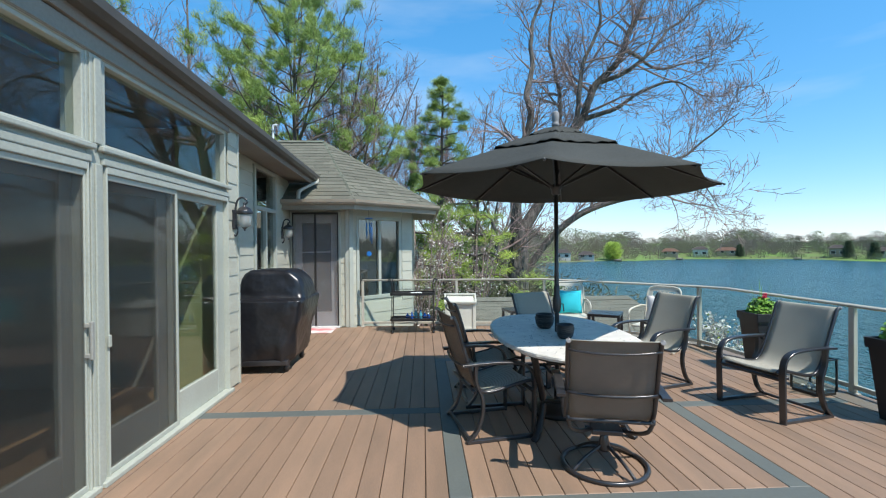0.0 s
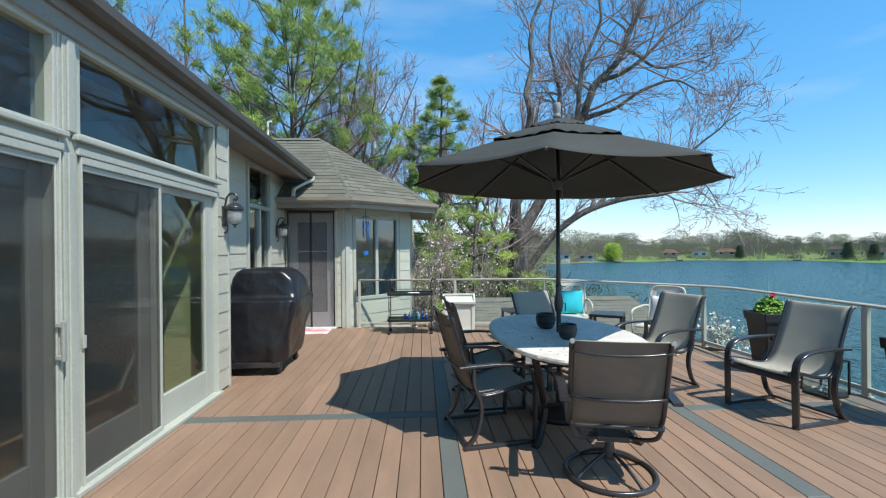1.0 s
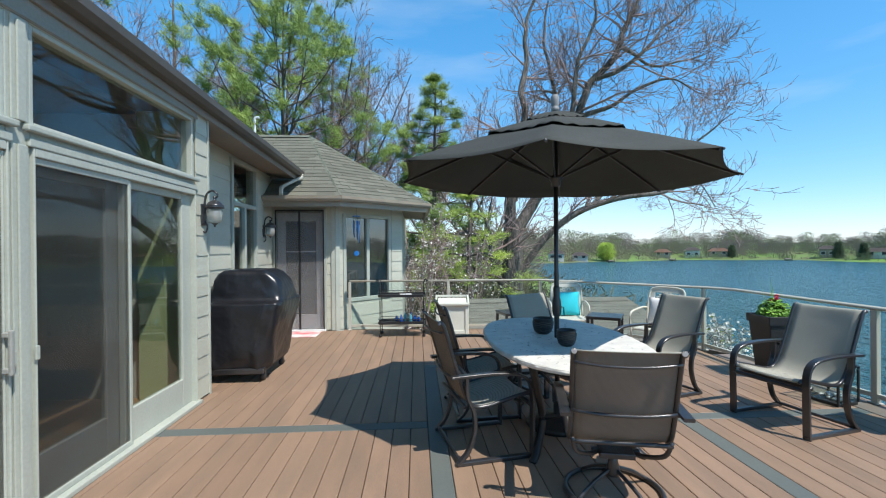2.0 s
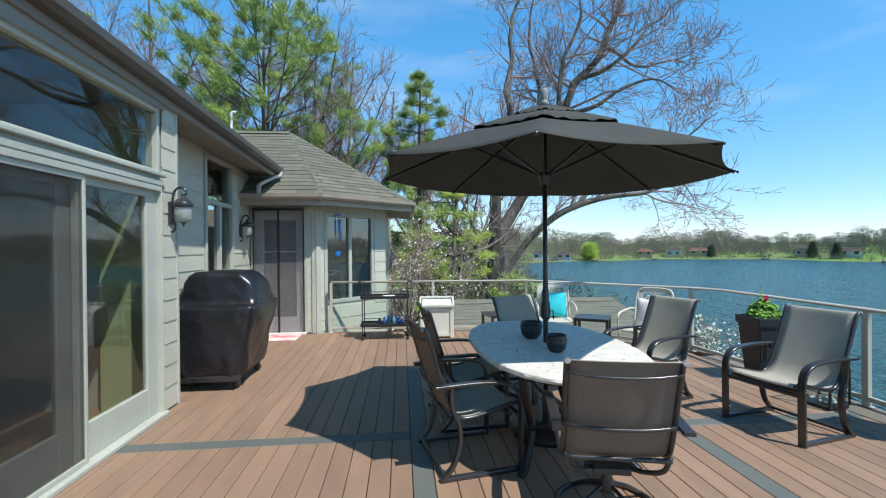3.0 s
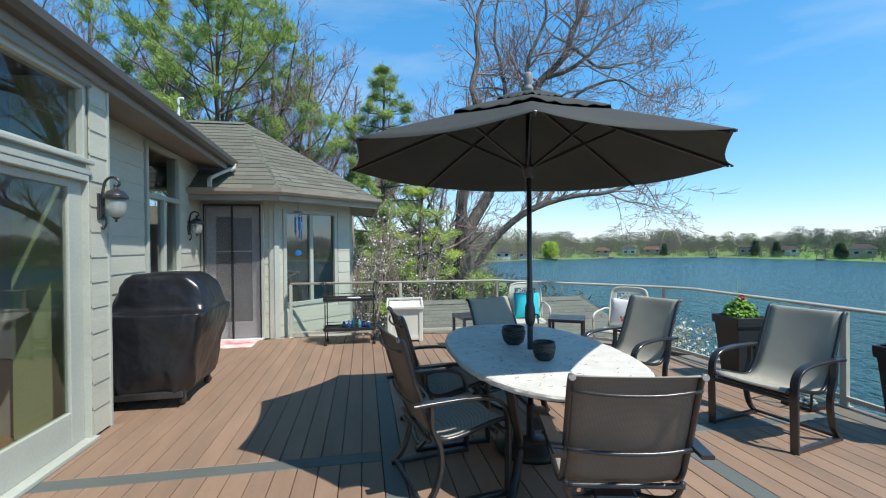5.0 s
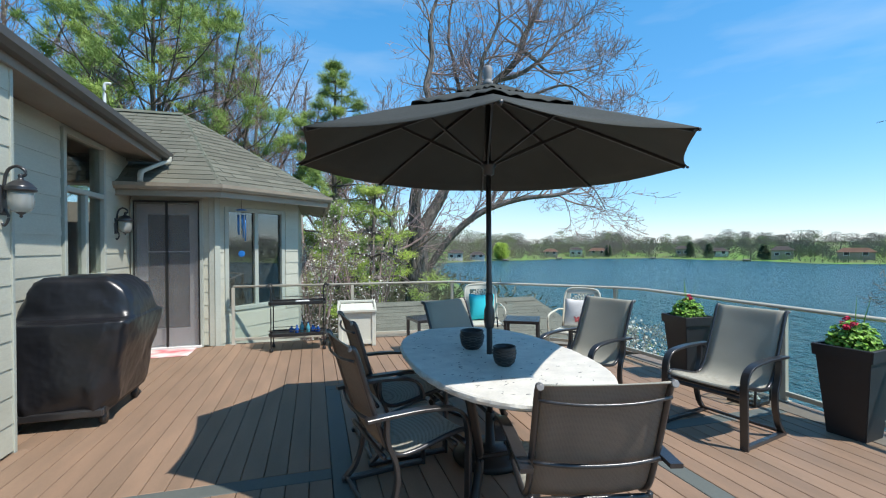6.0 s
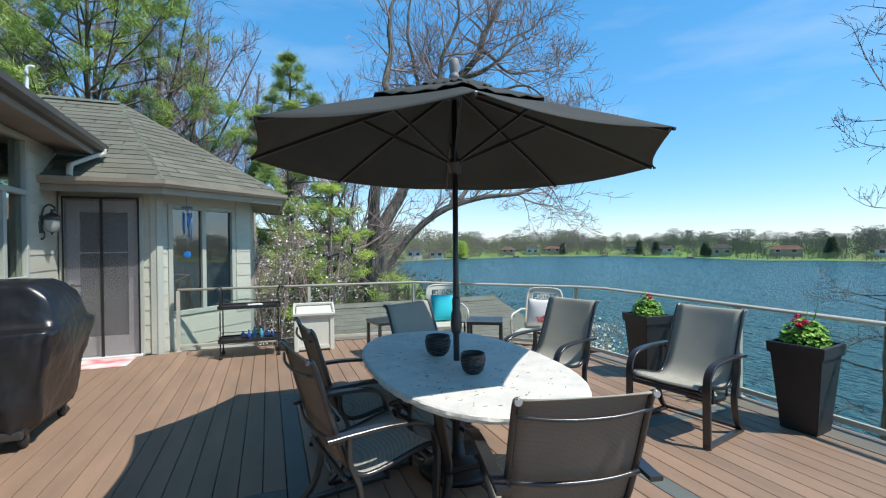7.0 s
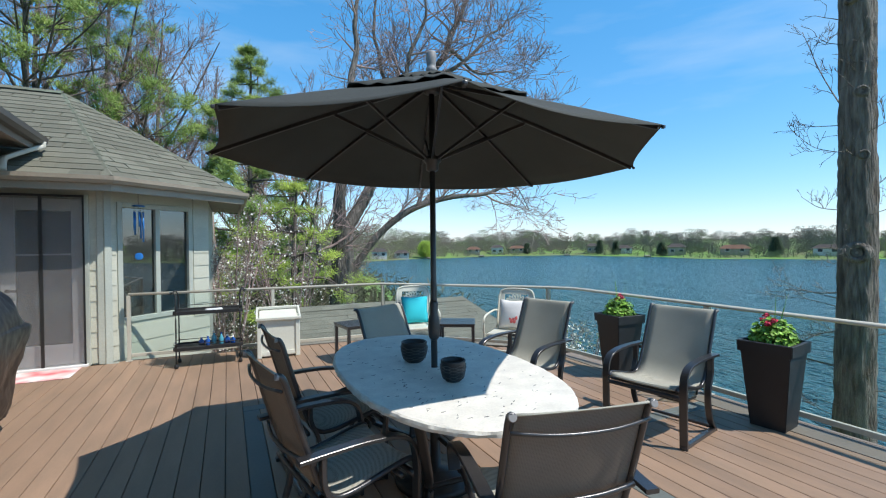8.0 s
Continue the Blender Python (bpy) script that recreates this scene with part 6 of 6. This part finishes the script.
def pine(label, x, y, h, low, rad, seed, per=13, whorls=17, size=0.26, droop=0.1, material=None, rise=0.0):
    """An airy pine: straight trunk, whorls of rising branches, needle sprays along their outer halves."""
    rng = random.Random(seed)
    b = Vector((x, y, ground_z(x, y)))
    ob = thing("pine_tree", label, "tree", Matrix.Translation(b))
    trunk = thick_line([(0, 0, -0.2), (0.1, 0, h * 0.3), (0.0, 0.1, h * 0.6), (0.1, 0, h)], 0.2, 0.025)
    lines, cents = [trunk], []
    for w in range(whorls):
        f = w / (whorls - 1)
        z = low + (h - low) * f ** 0.9
        L0 = rad * (1 - f) ** 0.65 * (0.55 + 0.45 * min(1, f * 4 + 0.4)) + 0.16
        for k in range(5):
            a = w * 2.1 + k * 1.257 + rng.uniform(-0.35, 0.35)
            L = L0 * rng.uniform(0.55, 1.15)
            c, s2 = math.cos(a), math.sin(a)
            pts = [(0, 0, z), (c * L * 0.4, s2 * L * 0.4, z + L * (0.05 + rise * 0.4)), (c * L * 0.75, s2 * L * 0.75, z + L * (0.18 - droop + rise * 0.8)), (c * L, s2 * L, z + L * (0.36 - droop + rise))]
            ln = thick_line(pts, 0.045 * (1.1 - 0.6 * f), 0.01)
            lines.append(ln)
            subs = []
            sprout(ln, rng, 1, 1.9, subs, L * 0.36, 0.2, 1.0, 0.3)
            lines += subs
            for q in subs + [ln[len(ln) // 2:]]:
                for p, r in q[-2:]:
                    cents.append((p, (q[-1][0] - q[0][0]).normalized()))
    vs, fs = limb_mesh(lines)
    raw("trunk", vs, fs, M_BARK2, ob, False, "grey-brown trunk and branches")
    vs, fs = tufts(cents, rng, per, size, 0.10)
    raw("crown", vs, fs, material or M_NEEDLE, ob, False, "soft green needle sprays")
    return ob


pine("broad airy white pine rising behind the sunroom", -5.0, 18.5, 14.8, 3.4, 5.3, 71, per=76, whorls=16, size=0.19, rise=0.42)
pine("slim young pine beside the oak", 1.1, 19.5, 11.4, 2.5, 2.6, 72, per=84, whorls=15, size=0.19)
pine("small light green larch leaning over the bank", 2.0, 14.6, 5.9, 2.4, 2.2, 73, per=34, whorls=6, size=0.16, droop=0.34, material=M_SPRING)
pine("tall pine at the house corner", -13.0, 17.0, 16.0, 4.5, 4.2, 74, per=34, whorls=14, size=0.2)


def blossom_shrub(label, x, y, z, h, rad, seed, flowers, size=0.05, leaves=0):
    rng = random.Random(seed)
    ob = thing("flowering_shrub", label, "shrub", Matrix.Translation((x, y, z)))
    out = []
    for k in range(9):
        a = rng.random() * 6.28
        q = rad * rng.uniform(0.3, 1)
        ln = thick_line([(rng.uniform(-0.1, 0.1), rng.uniform(-0.1, 0.1), -0.1), (q * 0.4 * math.cos(a), q * 0.4 * math.sin(a), h * 0.45), (q * math.cos(a), q * math.sin(a), h * rng.uniform(0.75, 1.05))], 0.035, 0.008)
        out.append(ln)
        sprout(ln, rng, 3, 1.9, out, h * 0.26, 0.3, 1, 0.2, 0.004)
    vs, fs = limb_mesh(out)
    raw("trunk", vs, fs, M_TWIG, ob, False, "thin brown stems")
    ends = [p for ln in out[1:] for p, r in ln[2:]]
    for nm, material, cnt, sz in (("crown", M_BLOSSOM, flowers, size), ("leaves", M_SPRING, leaves, size * 0.9)):
        vs, fs = [], []
        for _ in range(cnt):
            o = rng.choice(ends) + Vector((rng.gauss(0, 0.05), rng.gauss(0, 0.05), rng.gauss(0, 0.05)))
            n3 = Vector((rng.gauss(0, 1), rng.gauss(0, 1), rng.gauss(0, 1))).normalized()
            t = n3.orthogonal().normalized()
            u = n3.cross(t)
            s2 = sz * rng.uniform(0.6, 1.3)
            k = len(vs)
            vs += [o + n3 * s2 * 0.25] + [o + t * s2 * math.cos(e) + u * s2 * math.sin(e) for e in (0, 1.257, 2.513, 3.77, 5.027)]
            fs += [(k, k + 1 + i, k + 1 + (i + 1) % 5) for i in range(5)]
        if vs:
            raw(nm, vs, fs, material, ob, False, "white blossoms" if nm == "crown" else "young green leaves")
    return ob


zz = ground_z(0.8, 12.5)
blossom_shrub("white-blossoming serviceberry beyond the railing", 0.3, 12.0, zz, 2.6 - zz, 1.3, 81, 1500, 0.022, 90)
blossom_shrub("white-blossoming serviceberry behind the bin", 1.7, 13.0, zz, 2.0 - zz, 1.3, 82, 850, 0.022, 90)
zz = ground_z(5.6, 7.3)
blossom_shrub("white flowering bush on the bank below the railing", 5.6, 7.3, zz, 0.28 - zz, 0.75, 83, 3600, 0.024, 300)

# ---------------------------------------------------------------- lower roof beyond the railing
def shingles(owner, a, b, c, d2, material, step=0.145, tab=0.32, t=0.010, seed=1):
    """Lapped tabs over the plane with eave a-b and ridge d2-c, cut back at the slanting edges."""
    rng = random.Random(seed)
    ex = (b - a).normalized()
    n = (b - a).cross(c - a).normalized()
    up = n.cross(ex)
    H = (c - a).dot(up)
    cx, dx, L = (c - a).dot(ex), (d2 - a).dot(ex), (b - a).length
    share = {}
    M = Matrix((ex, up, n)).transposed().to_4x4()
    M.translation = a
    k = 0
    while k * step < H - 0.03:
        v0 = k * step
        f = (v0 + step * 0.55) / H
        lo, hi = dx * f, L + (cx - L) * f
        x = lo - (k % 2) * tab * 0.5 - rng.random() * 0.04
        while x < hi:
            x0, x1 = max(x, lo), min(x + tab * rng.uniform(0.965, 1.0) - 0.003, hi)
            if x1 - x0 > 0.03:
                w = round((x1 - x0) / 0.02) * 0.02
                if w not in share:
                    bm = bmesh.new()
                    v = [bm.verts.new(p) for X in (0.0, w) for p in ((X, -0.005, 0.0), (X, -0.005, t + 0.004), (X, step + 0.02, 0.004), (X, step + 0.02, 0.0))]
                    for fc in ((0, 1, 2, 3), (7, 6, 5, 4), (0, 4, 5, 1), (1, 5, 6, 2), (2, 6, 7, 3), (3, 7, 4, 0)):
                        bm.faces.new([v[i] for i in fc])
                    bmesh.ops.recalc_face_normals(bm, faces=bm.faces)
                    share[w] = mesh_from("shingle", bm, material)
                ob = new("shingle", share[w])
                ob.parent = owner
                ob.matrix_basis = M @ Matrix.Translation((x0, v0 + rng.uniform(-0.004, 0.004), rng.uniform(0, 0.003)))
            x += tab
        k += 1


low = thing("lower_roof", "weathered tan-grey shingle hip roof below the deck", "roof", None, "", "structure")
Z1, Z0 = 0.28, -0.62
LA, LB = Vector((0.86, 8.95, Z0)), Vector((6.15, 8.95, Z0))
LR0, LR1 = Vector((0.86, 10.5, Z1)), Vector((5.25, 10.5, Z1))
LCb = Vector((6.15, 12.05, Z0))
LD = Vector((0.86, 12.05, Z0))
bm = bmesh.new()
v = [bm.verts.new(p - Vector((0, 0, 0.004))) for p in (LA, LB, LCb, LD, LR0, LR1)]
for f in ((0, 1, 5, 4), (1, 2, 5), (2, 3, 4, 5), (3, 0, 4), (3, 2, 1, 0)):
    bm.faces.new([v[i] for i in f])
part("roof_body", bm, M_SHINGLE2, low)
part("wall", boxes(((1.05, 9.25, -4.2), (5.85, 11.75, Z0 - 0.002))), M_SIDING, low)
shingles(low, Vector((0.9, 8.95, Z0)), LB, LR1, Vector((0.9, 10.5, Z1)), M_SHINGLE2, 0.115, 0.26, t=0.005, seed=4)
shingles(sroof, EA - Vector((0.4, 0, 0)), EB, APEX, Vector((-3.5, 10.3, 4.0)), M_SHINGLE, seed=2)
shingles(sroof, EB, EC, APEX, APEX, M_SHINGLE, seed=3)
for a, b in ((EB, APEX), (EC, APEX), (APEX, Vector((-3.2, 10.3, 4.0)))):
    L = (b - a).length
    k = 0
    while k * 0.2 < L - 0.2:
        p, q = a.lerp(b, k * 0.2 / L), a.lerp(b, (k * 0.2 + 0.24) / L)
        part("ridge_cap", sweep(bmesh.new(), [p + Vector((0, 0, 0.012)), q + Vector((0, 0, 0.004))], [(-0.11, -0.045), (0, 0.012), (0.11, -0.045), (0, 0.0)]), M_SHINGLE, sroof)
        k += 1
for a, b in ((LR1, Vector((1.0, 10.5, Z1))), (LB, LR1)):
    L = (b - a).length
    k = 0
    while k * 0.25 < L - 0.2:
        p, q = a.lerp(b, k * 0.25 / L), a.lerp(b, (k * 0.25 + 0.29) / L)
        part("ridge_cap", sweep(bmesh.new(), [p + Vector((0, 0, 0.012)), q + Vector((0, 0, 0.004))], [(-0.11, -0.045), (0, 0.012), (0.11, -0.045), (0, 0.0)]), M_SHINGLE2, low)
        k += 1

# downspout from the main gutter onto the sunroom roof, vent pipe
M_DOWN = mat("cream_downspout", (0.60, 0.57, 0.47), 0.45, scale=3, fine=50, bump=0.05, rgb2=(0.5, 0.47, 0.38))
ds = thing("downspout", "pale metal downspout elbow from the gutter onto the roof", "downspout")
part("elbow", sweep(bmesh.new(), smooth_line([(-1.74, 8.42, 2.86), (-1.75, 8.41, 2.80), (-1.80, 8.34, 2.76), (-1.97, 8.12, 2.61), (-2.00, 8.07, 2.56), (-2.00, 8.05, 2.44)], 4), flat(0.065, 0.05, 0.008)), M_DOWN, ds, "", True)
vp = thing("vent_pipe", "white bent vent pipe above the roof", "vent pipe")
part("pipe", tube(smooth_line([(-2.62, 8.6, 3.0), (-2.62, 8.6, 3.6), (-2.62, 8.6, 3.88), (-2.585, 8.6, 3.925), (-2.54, 8.6, 3.922)], 4), 0.021, 10), M_WHITE, vp, "", True)

# ---------------------------------------------------------------- far shore
def far_house(px, py, w, dpt, h, rot, wallm, roofm, label):
    z = max(ground_z(px, py), WATER + 0.3) + 0.6
    ob = thing("house", label, "house", pose(px, py, z, 0, 0, rot), "houses on the far shore")
    part("wall", boxes(((-w / 2, -dpt / 2, -1.5), (w / 2, dpt / 2, h))), wallm, ob)
    bm = bmesh.new()
    e, rh = 0.6, dpt * 0.28
    v = [bm.verts.new(p) for p in ((-w / 2 - e, -dpt / 2 - e, h + 0.002), (w / 2 + e, -dpt / 2 - e, h + 0.002), (w / 2 + e, dpt / 2 + e, h + 0.002), (-w / 2 - e, dpt / 2 + e, h + 0.002), (-w / 2 + dpt * 0.3, 0, h + rh), (w / 2 - dpt * 0.3, 0, h + rh))]
    for f in ((0, 1, 5, 4), (1, 2, 5), (2, 3, 4, 5), (3, 0, 4), (3, 2, 1, 0)):
        bm.faces.new([v[i] for i in f])
    part("roof", bm, roofm, ob)
    nwin = max(2, int(w / 3.2))
    for fl2 in range(max(1, int(h / 1.8))):
        for k in range(nwin):
            x = -w / 2 + (k + 0.5) * w / nwin
            wd = part("window", boxes(((x - 0.75, -dpt / 2 - 0.06, 0.5 + 2.2 * fl2), (x + 0.75, -dpt / 2 - 0.01, 1.7 + 2.2 * fl2))), M_WHITE, ob)
            part("pane", boxes(((x - 0.65, -dpt / 2 - 0.09, 0.6 + 2.2 * fl2), (x + 0.65, -dpt / 2 - 0.062, 1.6 + 2.2 * fl2))), M_COVER, wd)
    return ob


M_FARWALL = mat("far_white_siding", (0.60, 0.60, 0.57), 0.7, scale=0.5, fine=4, bump=0)
M_FARTAN = mat("far_tan_siding", (0.42, 0.34, 0.26), 0.7, scale=0.5, fine=4, bump=0)
M_FARROOF = mat("far_roof", (0.10, 0.09, 0.085), 1.0, spec=0.0, scale=0.5, fine=4, bump=0)
M_FARROOF2 = mat("far_brown_roof", (0.19, 0.12, 0.09), 1.0, spec=0.0, scale=0.5, fine=4, bump=0)
for k, (deg, back, w, h, wm_, rm) in enumerate(((17.6, 9, 13, 4.4, M_FARWALL, M_FARROOF), (20.4, 5, 13, 3.2, M_FARWALL, M_FARROOF), (29.5, 14, 14, 3.4, M_FARTAN, M_FARROOF2), (32.5, 10, 13, 5.4, M_FARWALL, M_FARROOF), (35.0, 16, 17, 3.6, M_FARTAN, M_FARROOF2), (44.0, 14, 11, 5.6, M_FARTAN, M_FARROOF), (47.5, 15, 15, 3.4, M_FARWALL, M_FARROOF), (53.0, 12, 14, 5.2, M_FARTAN, M_FARROOF), (58.5, 16, 20, 3.4, M_FARTAN, M_FARROOF2), (66.0, 14, 16, 3.6, M_FARWALL, M_FARROOF), (75.0, 14, 18, 3.6, M_FARTAN, M_FARROOF2))):
    a = radians(deg)
    rr = far_shore(a) + back
    far_house(rr * math.sin(a), rr * math.cos(a), w * 0.45, 5.0, h * 0.48, -deg, wm_, rm, "low lakeside house among trees on the far shore")
def round_tree(deg, back, h, w, material, label, cone=False, seed=5):
    """A leafy tree on the far shore: stem and a crown of many small leaf sprays."""
    rng = random.Random(seed)
    a = radians(deg)
    rr = far_shore(a) + back
    x, y = rr * math.sin(a), rr * math.cos(a)
    ob = thing("tree", label, "tree", Matrix.Translation((x, y, ground_z(x, y))), "leafy trees on the far shore")
    vs, fs = limb_mesh([thick_line([(0, 0, -0.3), (0.1, 0, h * 0.3), (0, 0, h * 0.8)], 0.22, 0.05)])
    raw("trunk", vs, fs, M_BARK2, ob, False)
    cents = []
    for _ in range(620):
        f = rng.random()
        rad = w * (1 - f) ** 0.8 if cone else w * math.sqrt(max(0.02, 1 - (1.75 * f - 0.8) ** 2))
        e, q = rng.random() * 6.283, math.sqrt(rng.random())
        d = Vector((math.cos(e), math.sin(e), 0.4 if not cone else -0.2))
        wob = 1 + 0.25 * noise.noise(Vector((e * 1.3, f * 4, seed)))
        cents.append((Vector((d.x * q * rad * wob, d.y * q * rad * wob, h * (0.1 + 0.9 * f))), d))
    vs, fs = tufts(cents, rng, 13, 0.8, 0.28)
    raw("crown", vs, fs, material, ob, False)
    return ob


M_WILLOW = mat("willow_leaf", (0.33, 0.46, 0.05), 0.7, rgb2=(0.22, 0.34, 0.04), scale=0.5, fine=4, bump=0, island=0.3)
M_SPRUCE = mat("spruce_needle", (0.06, 0.10, 0.045), 0.8, rgb2=(0.035, 0.065, 0.03), scale=0.5, fine=4, bump=0, island=0.3)
round_tree(23.4, 2.5, 7.0, 3.3, M_WILLOW, "bright green round willow at the water's edge")
for k, (deg, back, h, w) in enumerate(((36.2, 9, 5.2, 1.3), (44.8, 9, 6.2, 1.6), (46.6, 10, 5.4, 1.5), (51.5, 8, 5.0, 1.8), (62.0, 9, 6.5, 2.4))):
    round_tree(deg, back, h, w, M_SPRUCE, "dark conical spruce on the far lawn", True, 60 + k)
for k, deg in enumerate((24.0, 30.5, 41.0, 50.0)):
    a = radians(deg)
    rr = far_shore(a) - 4
    dk = thing("dock", "small wooden dock on the far shore", "dock", pose(rr * math.sin(a), rr * math.cos(a), WATER, 0, 0, -deg), "docks on the far shore")
    part("planks", boxes(((-1.2, -5, 0.45), (1.2, 6, 0.6))), M_BORDER, dk)
    for sx in (-1, 1):
        for y in (-4.8, 0, 5):
            part("dock_post", boxes(((sx * 1.1 - 0.1, y - 0.1, -2.5), (sx * 1.1 + 0.1, y + 0.1, 0.9))), M_BORDER, dk)


def far_wood(name, label, material, items, blades, seed, thin):
    """Distant trees: a fan of slim blades for each crown, over a stem."""
    rng = random.Random(seed)
    vs, fs = [], []
    for x, y, h, w in items:
        z = ground_z(x, y)
        side = Vector((y, -x, 0)).normalized()
        k = len(vs)
        b = Vector((x, y, z))
        s2 = side * 0.11
        vs += [b - s2, b + s2, b + s2 * 0.5 + Vector((0, 0, h * 0.7)), b - s2 * 0.5 + Vector((0, 0, h * 0.7))]
        fs.append((k, k + 1, k + 2, k + 3))
        for _ in range(blades):
            u = rng.uniform(-1, 1)
            f = rng.random()
            rr = math.sqrt(max(0.0, 1 - (2 * f - 1) ** 2))
            c = b + side * (u * w * rr) + Vector((rng.uniform(-1, 1) * w * 0.6, rng.uniform(-1, 1) * w * 0.6, h * (0.06 + 0.88 * f)))
            d = (Vector((0, 0, rng.uniform(0.1, 1))) + side * (u * 0.8 + rng.uniform(-1.1, 1.1)) + Vector((rng.uniform(-0.5, 0.5), rng.uniform(-0.5, 0.5), 0))).normalized()
            t = d.cross(Vector((x, y, 0)).normalized()).normalized()
            L, tw = h * rng.uniform(0.04, 0.10), h * thin * rng.uniform(0.5, 1.4)
            k = len(vs)
            vs += [c - t * tw, c + t * tw, c + d * L + t * tw * 0.3, c + d * L - t * tw * 0.3]
            fs.append((k, k + 1, k + 2, k + 3))
    return tagged(raw(name, vs, fs, material), label, "woods", "", "stuff")


rf = random.Random(17)
bare, green = [], []
for _ in range(1250):
    a = radians(rf.uniform(6, 100))
    q = rf.random()
    r = far_shore(a) + (rf.uniform(14, 34) if q < 0.4 else rf.uniform(34, 90))
    h = rf.uniform(3.0, 6.9) * (1 + 0.14 * math.sin(a * 23) + 0.1 * math.sin(a * 61)) * (1 + r / 900) * (1.4 if a < 0.3 else 1.0) * (1.02 - 0.22 * min(1, max(0, a - 0.5) / 0.35))
    (green if rf.random() < 0.24 else bare).append((r * math.sin(a), r * math.cos(a), h * (0.75 if q < 0.4 else 1), h * 0.36))
for _ in range(380):
    a = radians(rf.uniform(9, 100))
    r = far_shore(a) + rf.uniform(2, 10)
    h = rf.uniform(0.8, 2.6)
    (green if rf.random() < 0.55 else bare).append((r * math.sin(a), r * math.cos(a), h, h * 0.7))
for _ in range(300):
    y = rf.uniform(32, 170)
    x = rf.uniform(-90, shore_x(y) - 3)
    h = rf.uniform(4.5, 7)
    (green if rf.random() < 0.18 else bare).append((x, y, h, h * 0.33))
brush = []
for _ in range(420):
    y = rf.uniform(12.4, 32)
    x = rf.uniform(-7, 7.5)
    h = rf.uniform(1.2, 3.2) * (1 if y > 15 else 0.7)
    if 2.2 < x < 6.2 and y < 18:
        continue
    brush.append((x, y, h, h * 0.45))
M_BRUSH = mat("undergrowth", (0.22, 0.19, 0.13), 0.9, rgb2=(0.13, 0.13, 0.07), scale=0.3, fine=3, bump=0, island=0.35)
far_wood("undergrowth", "tangled brown-green undergrowth on the bank", M_BRUSH, brush, 130, 20, 0.008)
far_wood("far_bare_woods", "leafless brown-grey woods along the far shore", M_FARBARE, bare, 360, 18, 0.0095)
far_wood("far_green_woods", "fresh green trees among the far woods", M_FARGREEN, green, 300, 19, 0.012)
